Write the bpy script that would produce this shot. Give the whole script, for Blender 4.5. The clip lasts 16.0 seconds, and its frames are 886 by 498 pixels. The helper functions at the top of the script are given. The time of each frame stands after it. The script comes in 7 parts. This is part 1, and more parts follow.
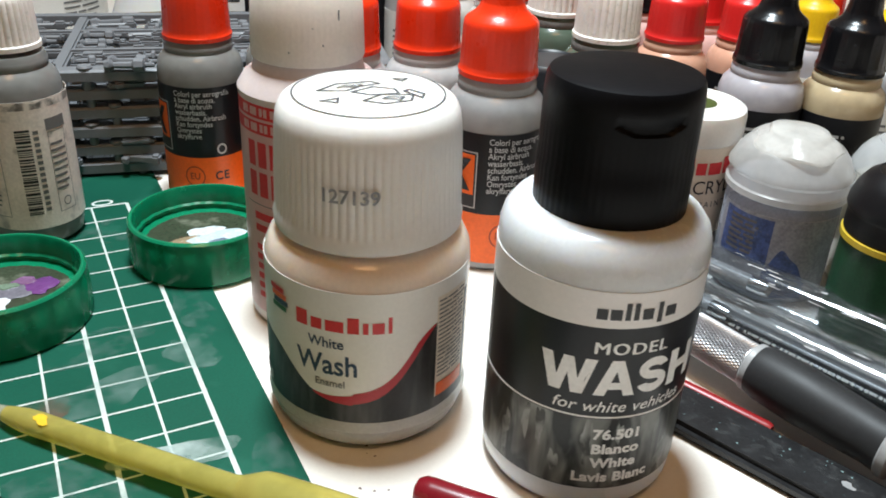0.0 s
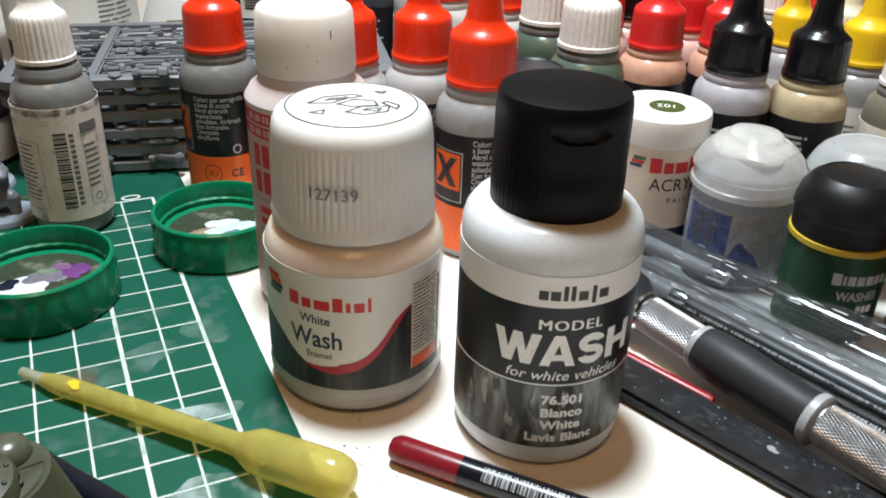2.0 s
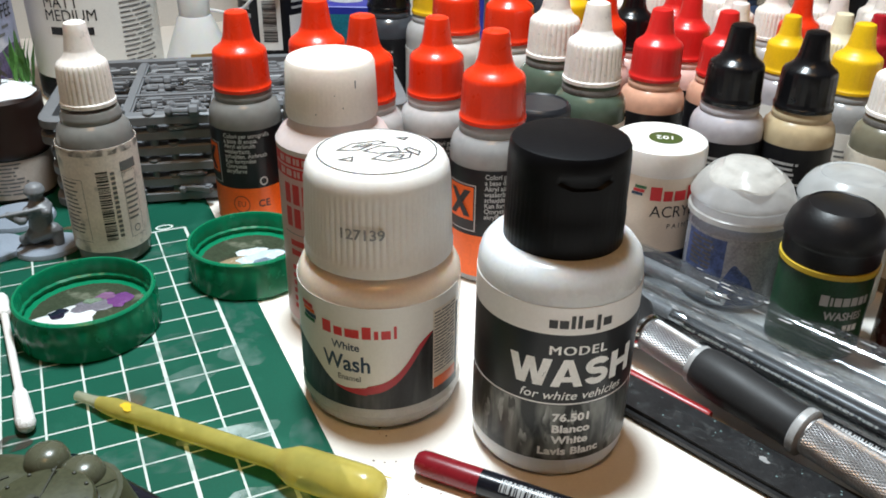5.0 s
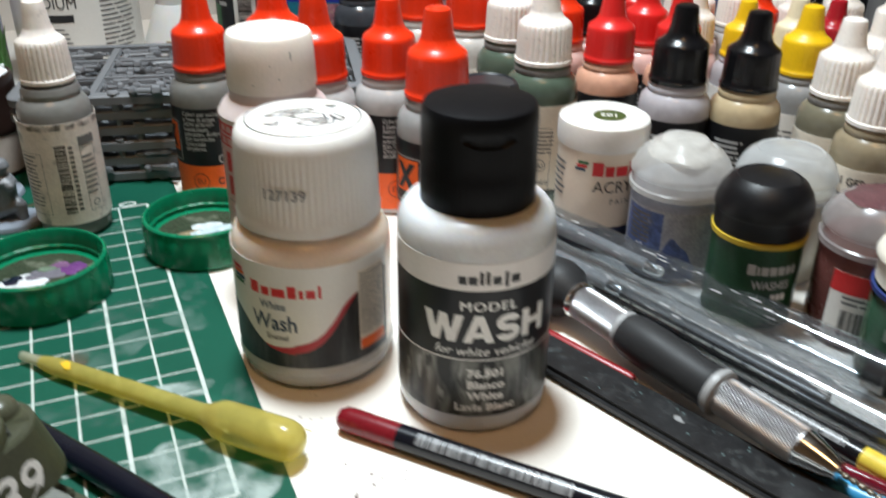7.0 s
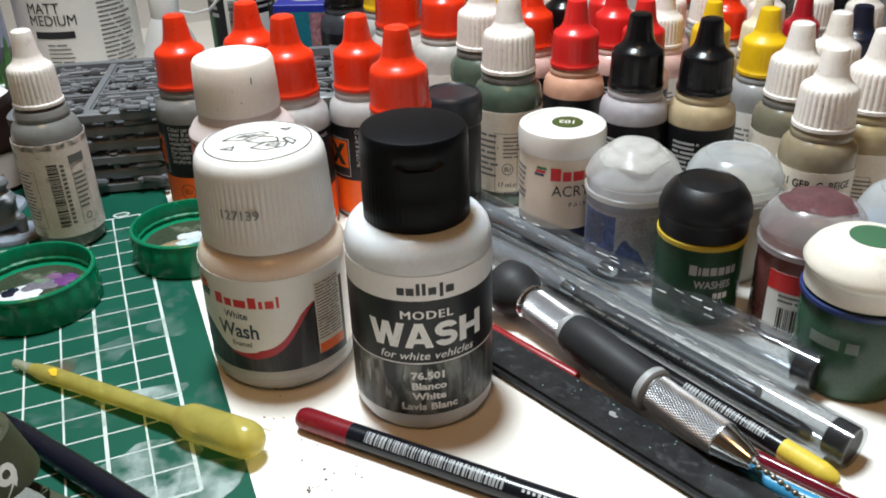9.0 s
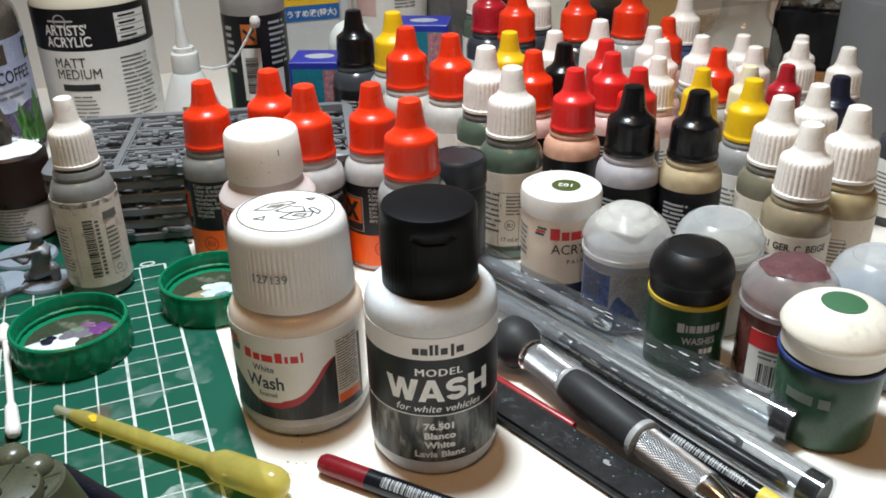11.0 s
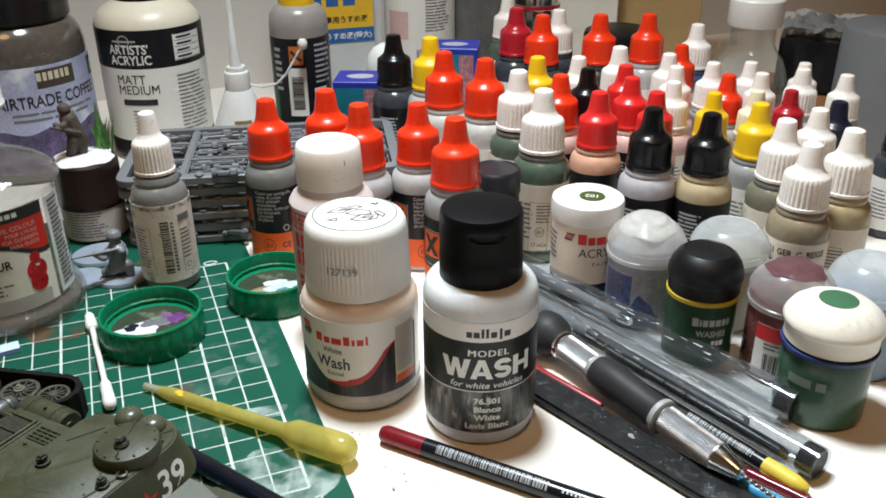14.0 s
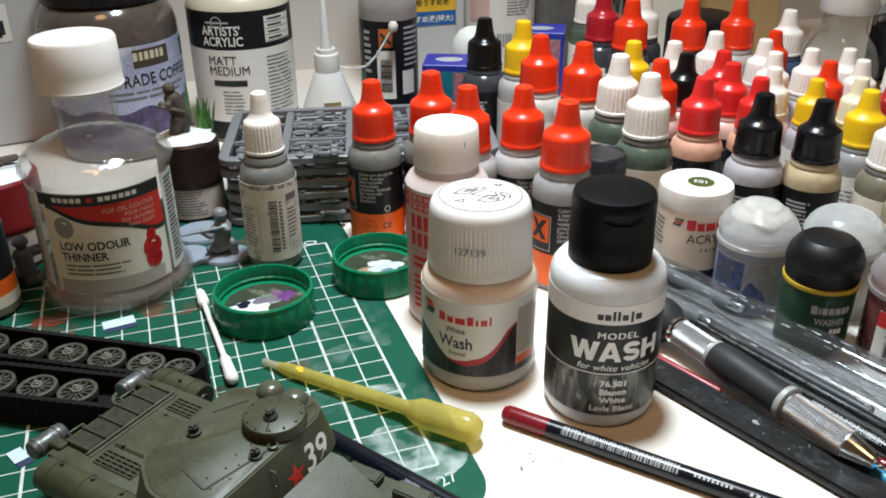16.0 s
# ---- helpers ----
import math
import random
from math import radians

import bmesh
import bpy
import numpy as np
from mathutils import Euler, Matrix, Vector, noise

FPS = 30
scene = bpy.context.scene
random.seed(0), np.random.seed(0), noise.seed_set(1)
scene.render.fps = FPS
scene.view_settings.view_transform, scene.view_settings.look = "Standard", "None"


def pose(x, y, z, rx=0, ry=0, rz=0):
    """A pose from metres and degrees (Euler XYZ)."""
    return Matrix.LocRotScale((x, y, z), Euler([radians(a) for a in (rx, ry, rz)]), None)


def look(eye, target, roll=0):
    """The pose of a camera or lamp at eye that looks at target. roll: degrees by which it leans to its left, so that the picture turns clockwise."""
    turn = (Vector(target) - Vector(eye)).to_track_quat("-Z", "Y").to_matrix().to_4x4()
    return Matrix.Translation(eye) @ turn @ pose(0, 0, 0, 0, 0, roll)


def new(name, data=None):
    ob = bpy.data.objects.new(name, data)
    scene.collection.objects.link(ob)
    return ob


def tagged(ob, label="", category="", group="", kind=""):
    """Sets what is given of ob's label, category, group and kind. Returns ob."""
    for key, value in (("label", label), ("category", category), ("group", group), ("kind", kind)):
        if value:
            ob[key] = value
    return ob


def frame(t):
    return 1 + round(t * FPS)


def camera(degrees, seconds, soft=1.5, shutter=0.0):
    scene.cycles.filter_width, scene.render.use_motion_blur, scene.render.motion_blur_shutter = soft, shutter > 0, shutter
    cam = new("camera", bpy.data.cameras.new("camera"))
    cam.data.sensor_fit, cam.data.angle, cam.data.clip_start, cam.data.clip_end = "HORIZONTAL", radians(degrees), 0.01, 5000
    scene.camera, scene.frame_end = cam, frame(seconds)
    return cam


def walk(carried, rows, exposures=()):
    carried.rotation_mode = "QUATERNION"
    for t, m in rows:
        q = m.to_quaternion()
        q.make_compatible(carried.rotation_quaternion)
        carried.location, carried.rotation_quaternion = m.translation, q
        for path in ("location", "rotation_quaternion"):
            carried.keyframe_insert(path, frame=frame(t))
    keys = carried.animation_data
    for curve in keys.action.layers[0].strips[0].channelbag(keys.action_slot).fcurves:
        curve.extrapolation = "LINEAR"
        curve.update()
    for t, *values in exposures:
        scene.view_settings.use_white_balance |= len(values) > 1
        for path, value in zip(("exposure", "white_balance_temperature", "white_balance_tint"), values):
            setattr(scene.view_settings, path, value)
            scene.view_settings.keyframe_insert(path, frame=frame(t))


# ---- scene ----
cam = camera(54.0, 16.0, soft=1.75, shutter=0.5)
CM = 0.01
# eye and aim in centimetres, roll in degrees; the mat's top is z = 0
PATH = [
    (0, (-2.56, -13.17, 11.46), (13.99, 18.00, -7.36), 2.82),
    (0.5, (-1.82, -13.72, 11.29), (13.69, 18.02, -7.48), 2.09),
    (1, (-2.07, -14.22, 11.74), (13.61, 17.29, -7.27), 2.29),
    (1.5, (-2.35, -14.84, 12.21), (13.05, 16.61, -7.12), 2.51),
    (2, (-2.43, -15.64, 12.62), (12.67, 16.05, -6.56), 1.88),
    (2.5, (-0.01, -16.83, 12.41), (14.06, 14.95, -7.40), 0.76),
    (3, (0.50, -17.46, 12.30), (13.49, 14.72, -7.58), 0.14),
    (3.5, (-0.52, -17.52, 12.83), (12.37, 14.74, -6.99), 0.66),
    (4, (-2.41, -16.82, 13.18), (11.75, 15.30, -6.00), 0.62),
    (4.2, (-2.79, -16.73, 13.38), (11.85, 15.17, -5.80), 0.67),
    (6.5, (-3.42, -17.12, 14.40), (11.40, 15.10, -4.09), 1.06),
    (7, (-1.66, -18.61, 13.48), (12.55, 13.75, -5.25), 0.61),
    (7.5, (0.13, -20.10, 12.63), (12.70, 12.25, -7.26), -1.04),
    (8, (1.09, -20.19, 13.73), (13.78, 12.20, -6.01), -2.18),
    (8.5, (0.36, -20.03, 14.02), (12.97, 12.47, -5.60), -1.78),
    (9, (-0.06, -20.42, 14.82), (12.61, 12.18, -4.59), -1.79),
    (9.5, (-0.28, -20.92, 15.63), (12.60, 11.86, -3.34), -1.33),
    (11.8, (-1.57, -21.90, 16.96), (11.57, 11.12, -1.40), -0.84),
    (12, (-1.83, -22.00, 16.86), (11.38, 11.00, -1.47), -0.47),
    (12.5, (-3.01, -22.89, 17.24), (9.97, 10.27, -0.99), -0.18),
    (13, (-3.48, -23.57, 17.70), (9.49, 9.68, -0.35), -0.38),
    (13.5, (-4.01, -23.88, 17.90), (8.92, 9.47, -0.01), -0.36),
    (14, (-3.58, -24.46, 18.11), (9.44, 8.92, 0.32), -0.52),
    (14.5, (-5.10, -23.83, 18.43), (7.43, 9.75, 0.67), 0.05),
    (15, (-6.04, -23.63, 18.66), (6.03, 9.99, 0.65), 0.07),
    (15.5, (-6.30, -23.80, 18.54), (5.41, 9.92, 0.48), 0.15),
    (16, (-6.50, -23.57, 18.02), (5.06, 10.07, -0.29), -0.57),
]
walk(cam, [(t, look([v * CM for v in eye], [v * CM for v in aim], roll)) for t, eye, aim, roll in PATH], [(0, 0.05), (4, 0.02), (6.5, -0.04), (8, -0.18), (9.5, -0.13), (12, -0.07), (16, -0.01)])

# ---- light: a desk lamp overhead, a warm ceiling bulb behind, faint room light ----
world = bpy.data.worlds.new("room_light")
scene.world = world
world.use_nodes = True
world.node_tree.nodes["Background"].inputs[0].default_value = (1.0, 0.92, 0.84, 1)
world.node_tree.nodes["Background"].inputs[1].default_value = 0.012


def area_lamp(name, eye, aim, size, watts, colour):
    data = bpy.data.lights.new(name, "AREA")
    data.shape, data.size, data.energy, data.color = "DISK", size * CM, watts, colour
    ob = new(name, data)
    ob.matrix_world = look([v * CM for v in eye], [v * CM for v in aim])
    return ob


desk = area_lamp("desk_lamp_light", (5, 8, 56), (7, -4, 0), 11, 2.6, (0.87, 0.99, 1.05))
desk.data.spread = radians(120)
area_lamp("ceiling_bulb_light", (-25, -60, 150), (5, 5, 0), 45, 4.6, (1.0, 0.56, 0.24))

# ---- materials ----
MATS = {}


def mat(name, col, rough=0.45, metal=0.0, var=0.10, size=0.8, bump=0.0, grain=0.08, trans=0.0, sss=0.0, ior=1.46, coat=0.0, dirt=None, amount=0.5):
    """A surface: colour varied at two scales (size and grain in cm), optional bump, translucency and dirt of a second colour."""
    if name in MATS:
        return MATS[name]
    m = bpy.data.materials.new(name)
    m.use_nodes = True
    nt = m.node_tree
    n, l = nt.nodes, nt.links
    b = n["Principled BSDF"]
    b.inputs["Roughness"].default_value, b.inputs["Metallic"].default_value = rough, metal
    b.inputs["Transmission Weight"].default_value, b.inputs["IOR"].default_value = trans, ior
    b.inputs["Coat Weight"].default_value = coat
    if sss:
        b.inputs["Subsurface Weight"].default_value = sss
        b.inputs["Subsurface Radius"].default_value = (0.004, 0.003, 0.002)
        b.inputs["Subsurface Scale"].default_value = 1.0
    tc = n.new("ShaderNodeTexCoord")
    big, fine = n.new("ShaderNodeTexNoise"), n.new("ShaderNodeTexNoise")
    big.inputs["Scale"].default_value, fine.inputs["Scale"].default_value = 100 / size, 100 / grain
    big.inputs["Detail"].default_value = 5
    l.new(tc.outputs["Object"], big.inputs["Vector"])
    l.new(tc.outputs["Object"], fine.inputs["Vector"])
    add = n.new("ShaderNodeMath")
    add.operation = "ADD"
    l.new(big.outputs["Fac"], add.inputs[0])
    l.new(fine.outputs["Fac"], add.inputs[1])
    ramp = n.new("ShaderNodeMapRange")
    ramp.inputs["From Min"].default_value, ramp.inputs["From Max"].default_value = 0.65, 1.35
    l.new(add.outputs[0], ramp.inputs["Value"])
    mix = n.new("ShaderNodeMix")
    mix.data_type = "RGBA"
    mix.inputs["A"].default_value = (*[c * (1 - var) for c in col], 1)
    mix.inputs["B"].default_value = (*[min(1, c * (1 + var)) for c in col], 1)
    l.new(ramp.outputs[0], mix.inputs["Factor"])
    out = mix.outputs["Result"]
    if dirt:
        spots = n.new("ShaderNodeTexNoise")
        spots.inputs["Scale"].default_value, spots.inputs["Detail"].default_value = 100 / (size * 0.7), 9
        l.new(tc.outputs["Object"], spots.inputs["Vector"])
        cut = n.new("ShaderNodeMapRange")
        cut.inputs["From Min"].default_value, cut.inputs["From Max"].default_value = 0.58, 0.72
        cut.inputs["To Max"].default_value = amount
        l.new(spots.outputs["Fac"], cut.inputs["Value"])
        over = n.new("ShaderNodeMix")
        over.data_type = "RGBA"
        over.inputs["B"].default_value = (*dirt, 1)
        l.new(out, over.inputs["A"])
        l.new(cut.outputs[0], over.inputs["Factor"])
        out = over.outputs["Result"]
    l.new(out, b.inputs["Base Color"])
    wear = n.new("ShaderNodeMapRange")
    wear.inputs["To Min"].default_value, wear.inputs["To Max"].default_value = max(0.02, rough - 0.08), min(1, rough + 0.1)
    l.new(big.outputs["Fac"], wear.inputs["Value"])
    l.new(wear.outputs[0], b.inputs["Roughness"])
    if bump:
        bp = n.new("ShaderNodeBump")
        bp.inputs["Strength"].default_value, bp.inputs["Distance"].default_value = 1.0, bump * CM
        l.new(add.outputs[0], bp.inputs["Height"])
        l.new(bp.outputs[0], b.inputs["Normal"])
    MATS[name] = m
    return m


def smear(name, col, low=0.42, high=0.62, size=0.7):
    """Dried paint wiped thin: patches of colour that let the surface below show."""
    m = mat(name, col, 0.6, var=0.1, size=0.4)
    nt = m.node_tree
    n, l = nt.nodes, nt.links
    tc, no, rg = n.new("ShaderNodeTexCoord"), n.new("ShaderNodeTexNoise"), n.new("ShaderNodeMapRange")
    no.inputs["Scale"].default_value, no.inputs["Detail"].default_value = 100 / size, 3.5
    rg.inputs["From Min"].default_value, rg.inputs["From Max"].default_value = low, high
    rg.inputs["To Max"].default_value = 0.62
    l.new(tc.outputs["Object"], no.inputs["Vector"])
    l.new(no.outputs["Fac"], rg.inputs["Value"])
    l.new(rg.outputs[0], n["Principled BSDF"].inputs["Alpha"])
    return m


def blotches(name, dark, light, size=0.5, tall=3.0, low=0.42, high=0.66, rough=0.3):
    """A printed photograph out of focus: soft light patches, taller than wide, on a dark ground."""
    m = mat(name, dark, rough, var=0.3, size=size * 2, ior=1.36)
    nt = m.node_tree
    n, l = nt.nodes, nt.links
    b = n["Principled BSDF"]
    old = b.inputs["Base Color"].links[0].from_socket
    tc, mp, no, rg, mix = n.new("ShaderNodeTexCoord"), n.new("ShaderNodeMapping"), n.new("ShaderNodeTexNoise"), n.new("ShaderNodeMapRange"), n.new("ShaderNodeMix")
    mp.inputs["Scale"].default_value = (100 / size, 100 / size, 100 / size / tall)
    no.inputs["Scale"].default_value, no.inputs["Detail"].default_value, no.inputs["Distortion"].default_value = 1.0, 2.5, 0.6
    rg.inputs["From Min"].default_value, rg.inputs["From Max"].default_value = low, high
    mix.data_type = "RGBA"
    mix.inputs["B"].default_value = (*light, 1)
    l.new(tc.outputs["Object"], mp.inputs["Vector"])
    l.new(mp.outputs[0], no.inputs["Vector"])
    l.new(no.outputs["Fac"], rg.inputs["Value"])
    l.new(rg.outputs[0], mix.inputs["Factor"])
    l.new(old, mix.inputs["A"])
    l.new(mix.outputs["Result"], b.inputs["Base Color"])
    return m


def thin_clear(name, tint, haze=0.05, milk=(0.8, 0.8, 0.8), rough=0.06, ior=1.5, wave=0.0, size=0.8):
    """Thin clear plastic: light passes straight through, less what its haze scatters and its gloss throws back."""
    if name in MATS:
        return MATS[name]
    m = bpy.data.materials.new(name)
    m.use_nodes = True
    n, l = m.node_tree.nodes, m.node_tree.links
    n.remove(n["Principled BSDF"])
    clear, dif, tra, gloss, fr = n.new("ShaderNodeBsdfTransparent"), n.new("ShaderNodeBsdfDiffuse"), n.new("ShaderNodeBsdfTranslucent"), n.new("ShaderNodeBsdfGlossy"), n.new("ShaderNodeLayerWeight")
    clear.inputs["Color"].default_value = (*tint, 1)
    dif.inputs["Color"].default_value = tra.inputs["Color"].default_value = (*milk, 1)
    gloss.inputs["Roughness"].default_value, fr.inputs["Blend"].default_value = rough, 0.5
    steep, edge = n.new("ShaderNodeMath"), n.new("ShaderNodeMath")
    steep.operation, edge.operation, steep.inputs[1].default_value = "POWER", "MULTIPLY_ADD", 5.0
    edge.inputs[1].default_value, edge.inputs[2].default_value = 0.85, ((ior - 1) / (ior + 1)) ** 2
    l.new(fr.outputs["Facing"], steep.inputs[0])
    l.new(steep.outputs[0], edge.inputs[0])
    tc, no, rg = n.new("ShaderNodeTexCoord"), n.new("ShaderNodeTexNoise"), n.new("ShaderNodeMapRange")
    no.inputs["Scale"].default_value, no.inputs["Detail"].default_value = 100 / size, 4
    rg.inputs["From Min"].default_value, rg.inputs["From Max"].default_value = 0.3, 0.7
    rg.inputs["To Min"].default_value, rg.inputs["To Max"].default_value = (haze * 0.6, haze * 1.4) if haze < 0.2 else (haze * 0.88, haze * 1.12)
    l.new(tc.outputs["Object"], no.inputs["Vector"])
    l.new(no.outputs["Fac"], rg.inputs["Value"])
    milky, body, out = n.new("ShaderNodeMixShader"), n.new("ShaderNodeMixShader"), n.new("ShaderNodeMixShader")
    l.new(dif.outputs[0], milky.inputs[1])
    l.new(tra.outputs[0], milky.inputs[2])
    l.new(rg.outputs[0], body.inputs[0])
    l.new(clear.outputs[0], body.inputs[1])
    l.new(milky.outputs[0], body.inputs[2])
    l.new(edge.outputs[0], out.inputs[0])
    l.new(body.outputs[0], out.inputs[1])
    l.new(gloss.outputs[0], out.inputs[2])
    if wave:
        bp = n.new("ShaderNodeBump")
        bp.inputs["Strength"].default_value, bp.inputs["Distance"].default_value = 1.0, wave * CM
        l.new(no.outputs["Fac"], bp.inputs["Height"])
        l.new(bp.outputs[0], gloss.inputs["Normal"])
        l.new(bp.outputs[0], fr.inputs["Normal"])
    l.new(out.outputs[0], n["Material Output"].inputs["Surface"])
    MATS[name] = m
    return m


WHITE = mat("white_plastic", (0.75, 0.72, 0.685), 0.38, var=0.04, sss=0.15, dirt=(0.45, 0.38, 0.30), amount=0.12)
WHITE_CAP = mat("white_cap_plastic", (0.87, 0.80, 0.74), 0.42, var=0.05, sss=0.1, size=0.25, dirt=(0.14, 0.12, 0.10), amount=0.3)
RED_CAP = mat("orange_red_cap_plastic", (0.80, 0.038, 0.008), 0.28, var=0.05)
CRIMSON = mat("crimson_cap_plastic", (0.70, 0.022, 0.020), 0.3, var=0.05)
DARK_RED = mat("dark_red_cap_plastic", (0.42, 0.015, 0.025), 0.25, var=0.05)
YELLOW = mat("yellow_cap_plastic", (0.85, 0.52, 0.01), 0.38, var=0.06, dirt=(0.35, 0.15, 0.02), amount=0.15)
CREAM = mat("cream_cap_plastic", (0.82, 0.73, 0.52), 0.4, var=0.06)
BLACK = mat("black_plastic", (0.006, 0.006, 0.007), 0.24, var=0.15, ior=1.4)
BLACK_MATT = mat("matt_black_plastic", (0.006, 0.006, 0.007), 0.42, var=0.15, bump=0.003, ior=1.36)
NAVY = mat("navy_cap_plastic", (0.012, 0.014, 0.03), 0.3, var=0.1)
CLOUDY = mat("cloudy_plastic", (0.64, 0.655, 0.67), 0.26, var=0.05, sss=0.45, trans=0.0, size=1.3)
FROST = thin_clear("frosted_plastic", (0.95, 0.96, 0.97), 0.5, (0.84, 0.86, 0.88), 0.25, 1.4, 0.004, 0.9)
INK = mat("black_print", (0.02, 0.02, 0.022), 0.5)
INK_GREY = mat("grey_print", (0.16, 0.16, 0.16), 0.55)
PALE = mat("white_print", (0.80, 0.79, 0.77), 0.5)
PALE_DIM = mat("dim_white_print", (0.45, 0.45, 0.45), 0.5)
RED_INK = mat("red_print", (0.62, 0.03, 0.035), 0.45)
BLUE_INK = mat("dark_blue_print", (0.02, 0.05, 0.10), 0.45)
GREEN_INK = mat("green_print", (0.03, 0.14, 0.05), 0.45)
ORANGE_INK = mat("orange_print", (0.85, 0.13, 0.01), 0.4)
PAPER = mat("white_label_paper", (0.78, 0.76, 0.72), 0.35, var=0.04, size=1.5)
CREAM_PAPER = mat("cream_label_paper", (0.74, 0.66, 0.55), 0.45, var=0.08, dirt=(0.35, 0.31, 0.26), amount=0.4)
BLACK_PAPER = mat("black_label_film", (0.010, 0.010, 0.012), 0.32, var=0.2, ior=1.36)
CHROME = mat("chrome", (0.72, 0.75, 0.76), 0.14, 1.0, var=0.06, size=0.3)
RUBBER = mat("black_rubber", (0.022, 0.022, 0.023), 0.52, var=0.15, ior=1.36)
CLEAR = thin_clear("clear_plastic", (0.83, 0.845, 0.86), 0.04, (0.6, 0.62, 0.65), 0.07, 1.6, 0.012, 0.7)
GLASS = thin_clear("clear_bottle_glass", (0.965, 0.97, 0.965), 0.03, (0.75, 0.75, 0.72), 0.04, 1.55, 0.03, 1.0)
GREY_PLASTIC = mat("grey_kit_plastic", (0.18, 0.187, 0.20), 0.42, var=0.08, size=0.6)
OLIVE = mat("olive_model_paint", (0.044, 0.047, 0.023), 0.45, var=0.3, size=0.9, bump=0.004, dirt=(0.082, 0.083, 0.047), amount=0.5)
TRACK = mat("track_black_plastic", (0.008, 0.008, 0.008), 0.8, var=0.3, bump=0.012, grain=0.12, ior=1.25)
GREEN_LID = mat("green_lid_plastic", (0.004, 0.25, 0.115), 0.24, var=0.08, trans=0.3)

# ---- builders ----


def part(name, bm, material, parent=None, label="", kind="", angle=35):
    """Links a bmesh, drawn in centimetres, as one mesh object, under parent if given."""
    bmesh.ops.recalc_face_normals(bm, faces=bm.faces)
    bm.transform(Matrix.Scale(CM, 4))
    me = bpy.data.meshes.new(name)
    bm.to_mesh(me)
    bm.free()
    me.materials.append(material)
    me.polygons.foreach_set("use_smooth", [True] * len(me.polygons))
    me.set_sharp_from_angle(angle=radians(angle))
    ob = new(name, me)
    if parent:
        ob.parent = parent
    return tagged(ob, label, kind=kind)


def thing(name, x, y, z, rz=0, label="", category="", group="", rx=0, ry=0):
    ob = new(name)
    ob.empty_display_size = 0.005
    ob.matrix_world = pose(x * CM, y * CM, z * CM, rx, ry, rz)
    return tagged(ob, label, category, group)


def share(name, key, build, material, parent, label=""):
    """A part whose mesh is built once for each key and shared."""
    key = (key, material.name)
    if key not in SHARED:
        ob = part(name, build(), material, parent, label)
        SHARED[key] = ob.data
        return ob
    ob = new(name, SHARED[key])
    ob.parent = parent
    return tagged(ob, label)


SHARED = {}


def lathe(profile, n=48, ribs=0, depth=0.0, band=(0, 0), dent=None):
    """Turns (radius, height) pairs about the z axis; ribs cut flutes between the heights of band; dent pushes points in."""
    bm = bmesh.new()
    rings = []
    for r, z in profile:
        if r < 1e-6:
            rings.append([bm.verts.new((0, 0, z))])
            continue
        ring = []
        for i in range(n):
            a = 2 * math.pi * i / n
            q = r
            if ribs and band[0] <= z <= band[1]:
                q -= depth * (0.5 + 0.5 * math.cos(a * ribs)) ** 2
            if dent:
                q -= dent(a, z)
            ring.append(bm.verts.new((q * math.cos(a), q * math.sin(a), z)))
        rings.append(ring)
    for a, b in zip(rings, rings[1:]):
        if len(a) == len(b) == 1:
            continue
        for i in range(n):
            j = (i + 1) % n
            if len(a) == 1:
                bm.faces.new((a[0], b[i], b[j]))
            elif len(b) == 1:
                bm.faces.new((a[i], a[j], b[0]))
            else:
                bm.faces.new((a[i], a[j], b[j], b[i]))
    return bm


def wrap(R, lo, hi, a0, a1, n=40, thick=0.012):
    """A thin curved label on a cylinder, from angle a0 to a1 (degrees from the front, right is plus); lo and hi are heights or functions of the angle."""
    bm = bmesh.new()
    f = lambda v, a: v(a) if callable(v) else v
    cols = []
    for i in range(n + 1):
        a = a0 + (a1 - a0) * i / n
        t = radians(a - 90)
        row = []
        for r, z in ((R, f(lo, a)), (R + thick, f(lo, a)), (R + thick, f(hi, a)), (R, f(hi, a))):
            row.append(bm.verts.new((r * math.cos(t), r * math.sin(t), z)))
        cols.append(row)
    for p, q in zip(cols, cols[1:]):
        for k in range(3):
            bm.faces.new((p[k], q[k], q[k + 1], p[k + 1]))
    bm.faces.new(cols[0])
    bm.faces.new(cols[-1])
    return bm


def bend(bm, R, a=0.0):
    """Wraps a flat drawing (x across, z up) round a cylinder, its middle at angle a from the front."""
    for v in bm.verts:
        t = radians(a - 90) + v.co.x / R
        r = R - v.co.y
        v.co = (r * math.cos(t), r * math.sin(t), v.co.z)
    return bm


def letters(text, size, x=0, z=0, bold=0.0, shear=0.0, align="CENTER", squeeze=1.0, space=1.0):
    """Flat text, standing up in the xz plane."""
    cu = bpy.data.curves.new("letters", "FONT")
    cu.body, cu.size, cu.offset, cu.shear, cu.align_x, cu.resolution_u = text, size, bold, shear, align, 3
    cu.space_character = space
    ob = bpy.data.objects.new("letters", cu)
    me = bpy.data.meshes.new_from_object(ob)
    bm = bmesh.new()
    bm.from_mesh(me)
    bpy.data.objects.remove(ob)
    bpy.data.curves.remove(cu)
    bpy.data.meshes.remove(me)
    for v in bm.verts:
        v.co = (x + v.co.x * squeeze, 0, z + v.co.y)
    return bm


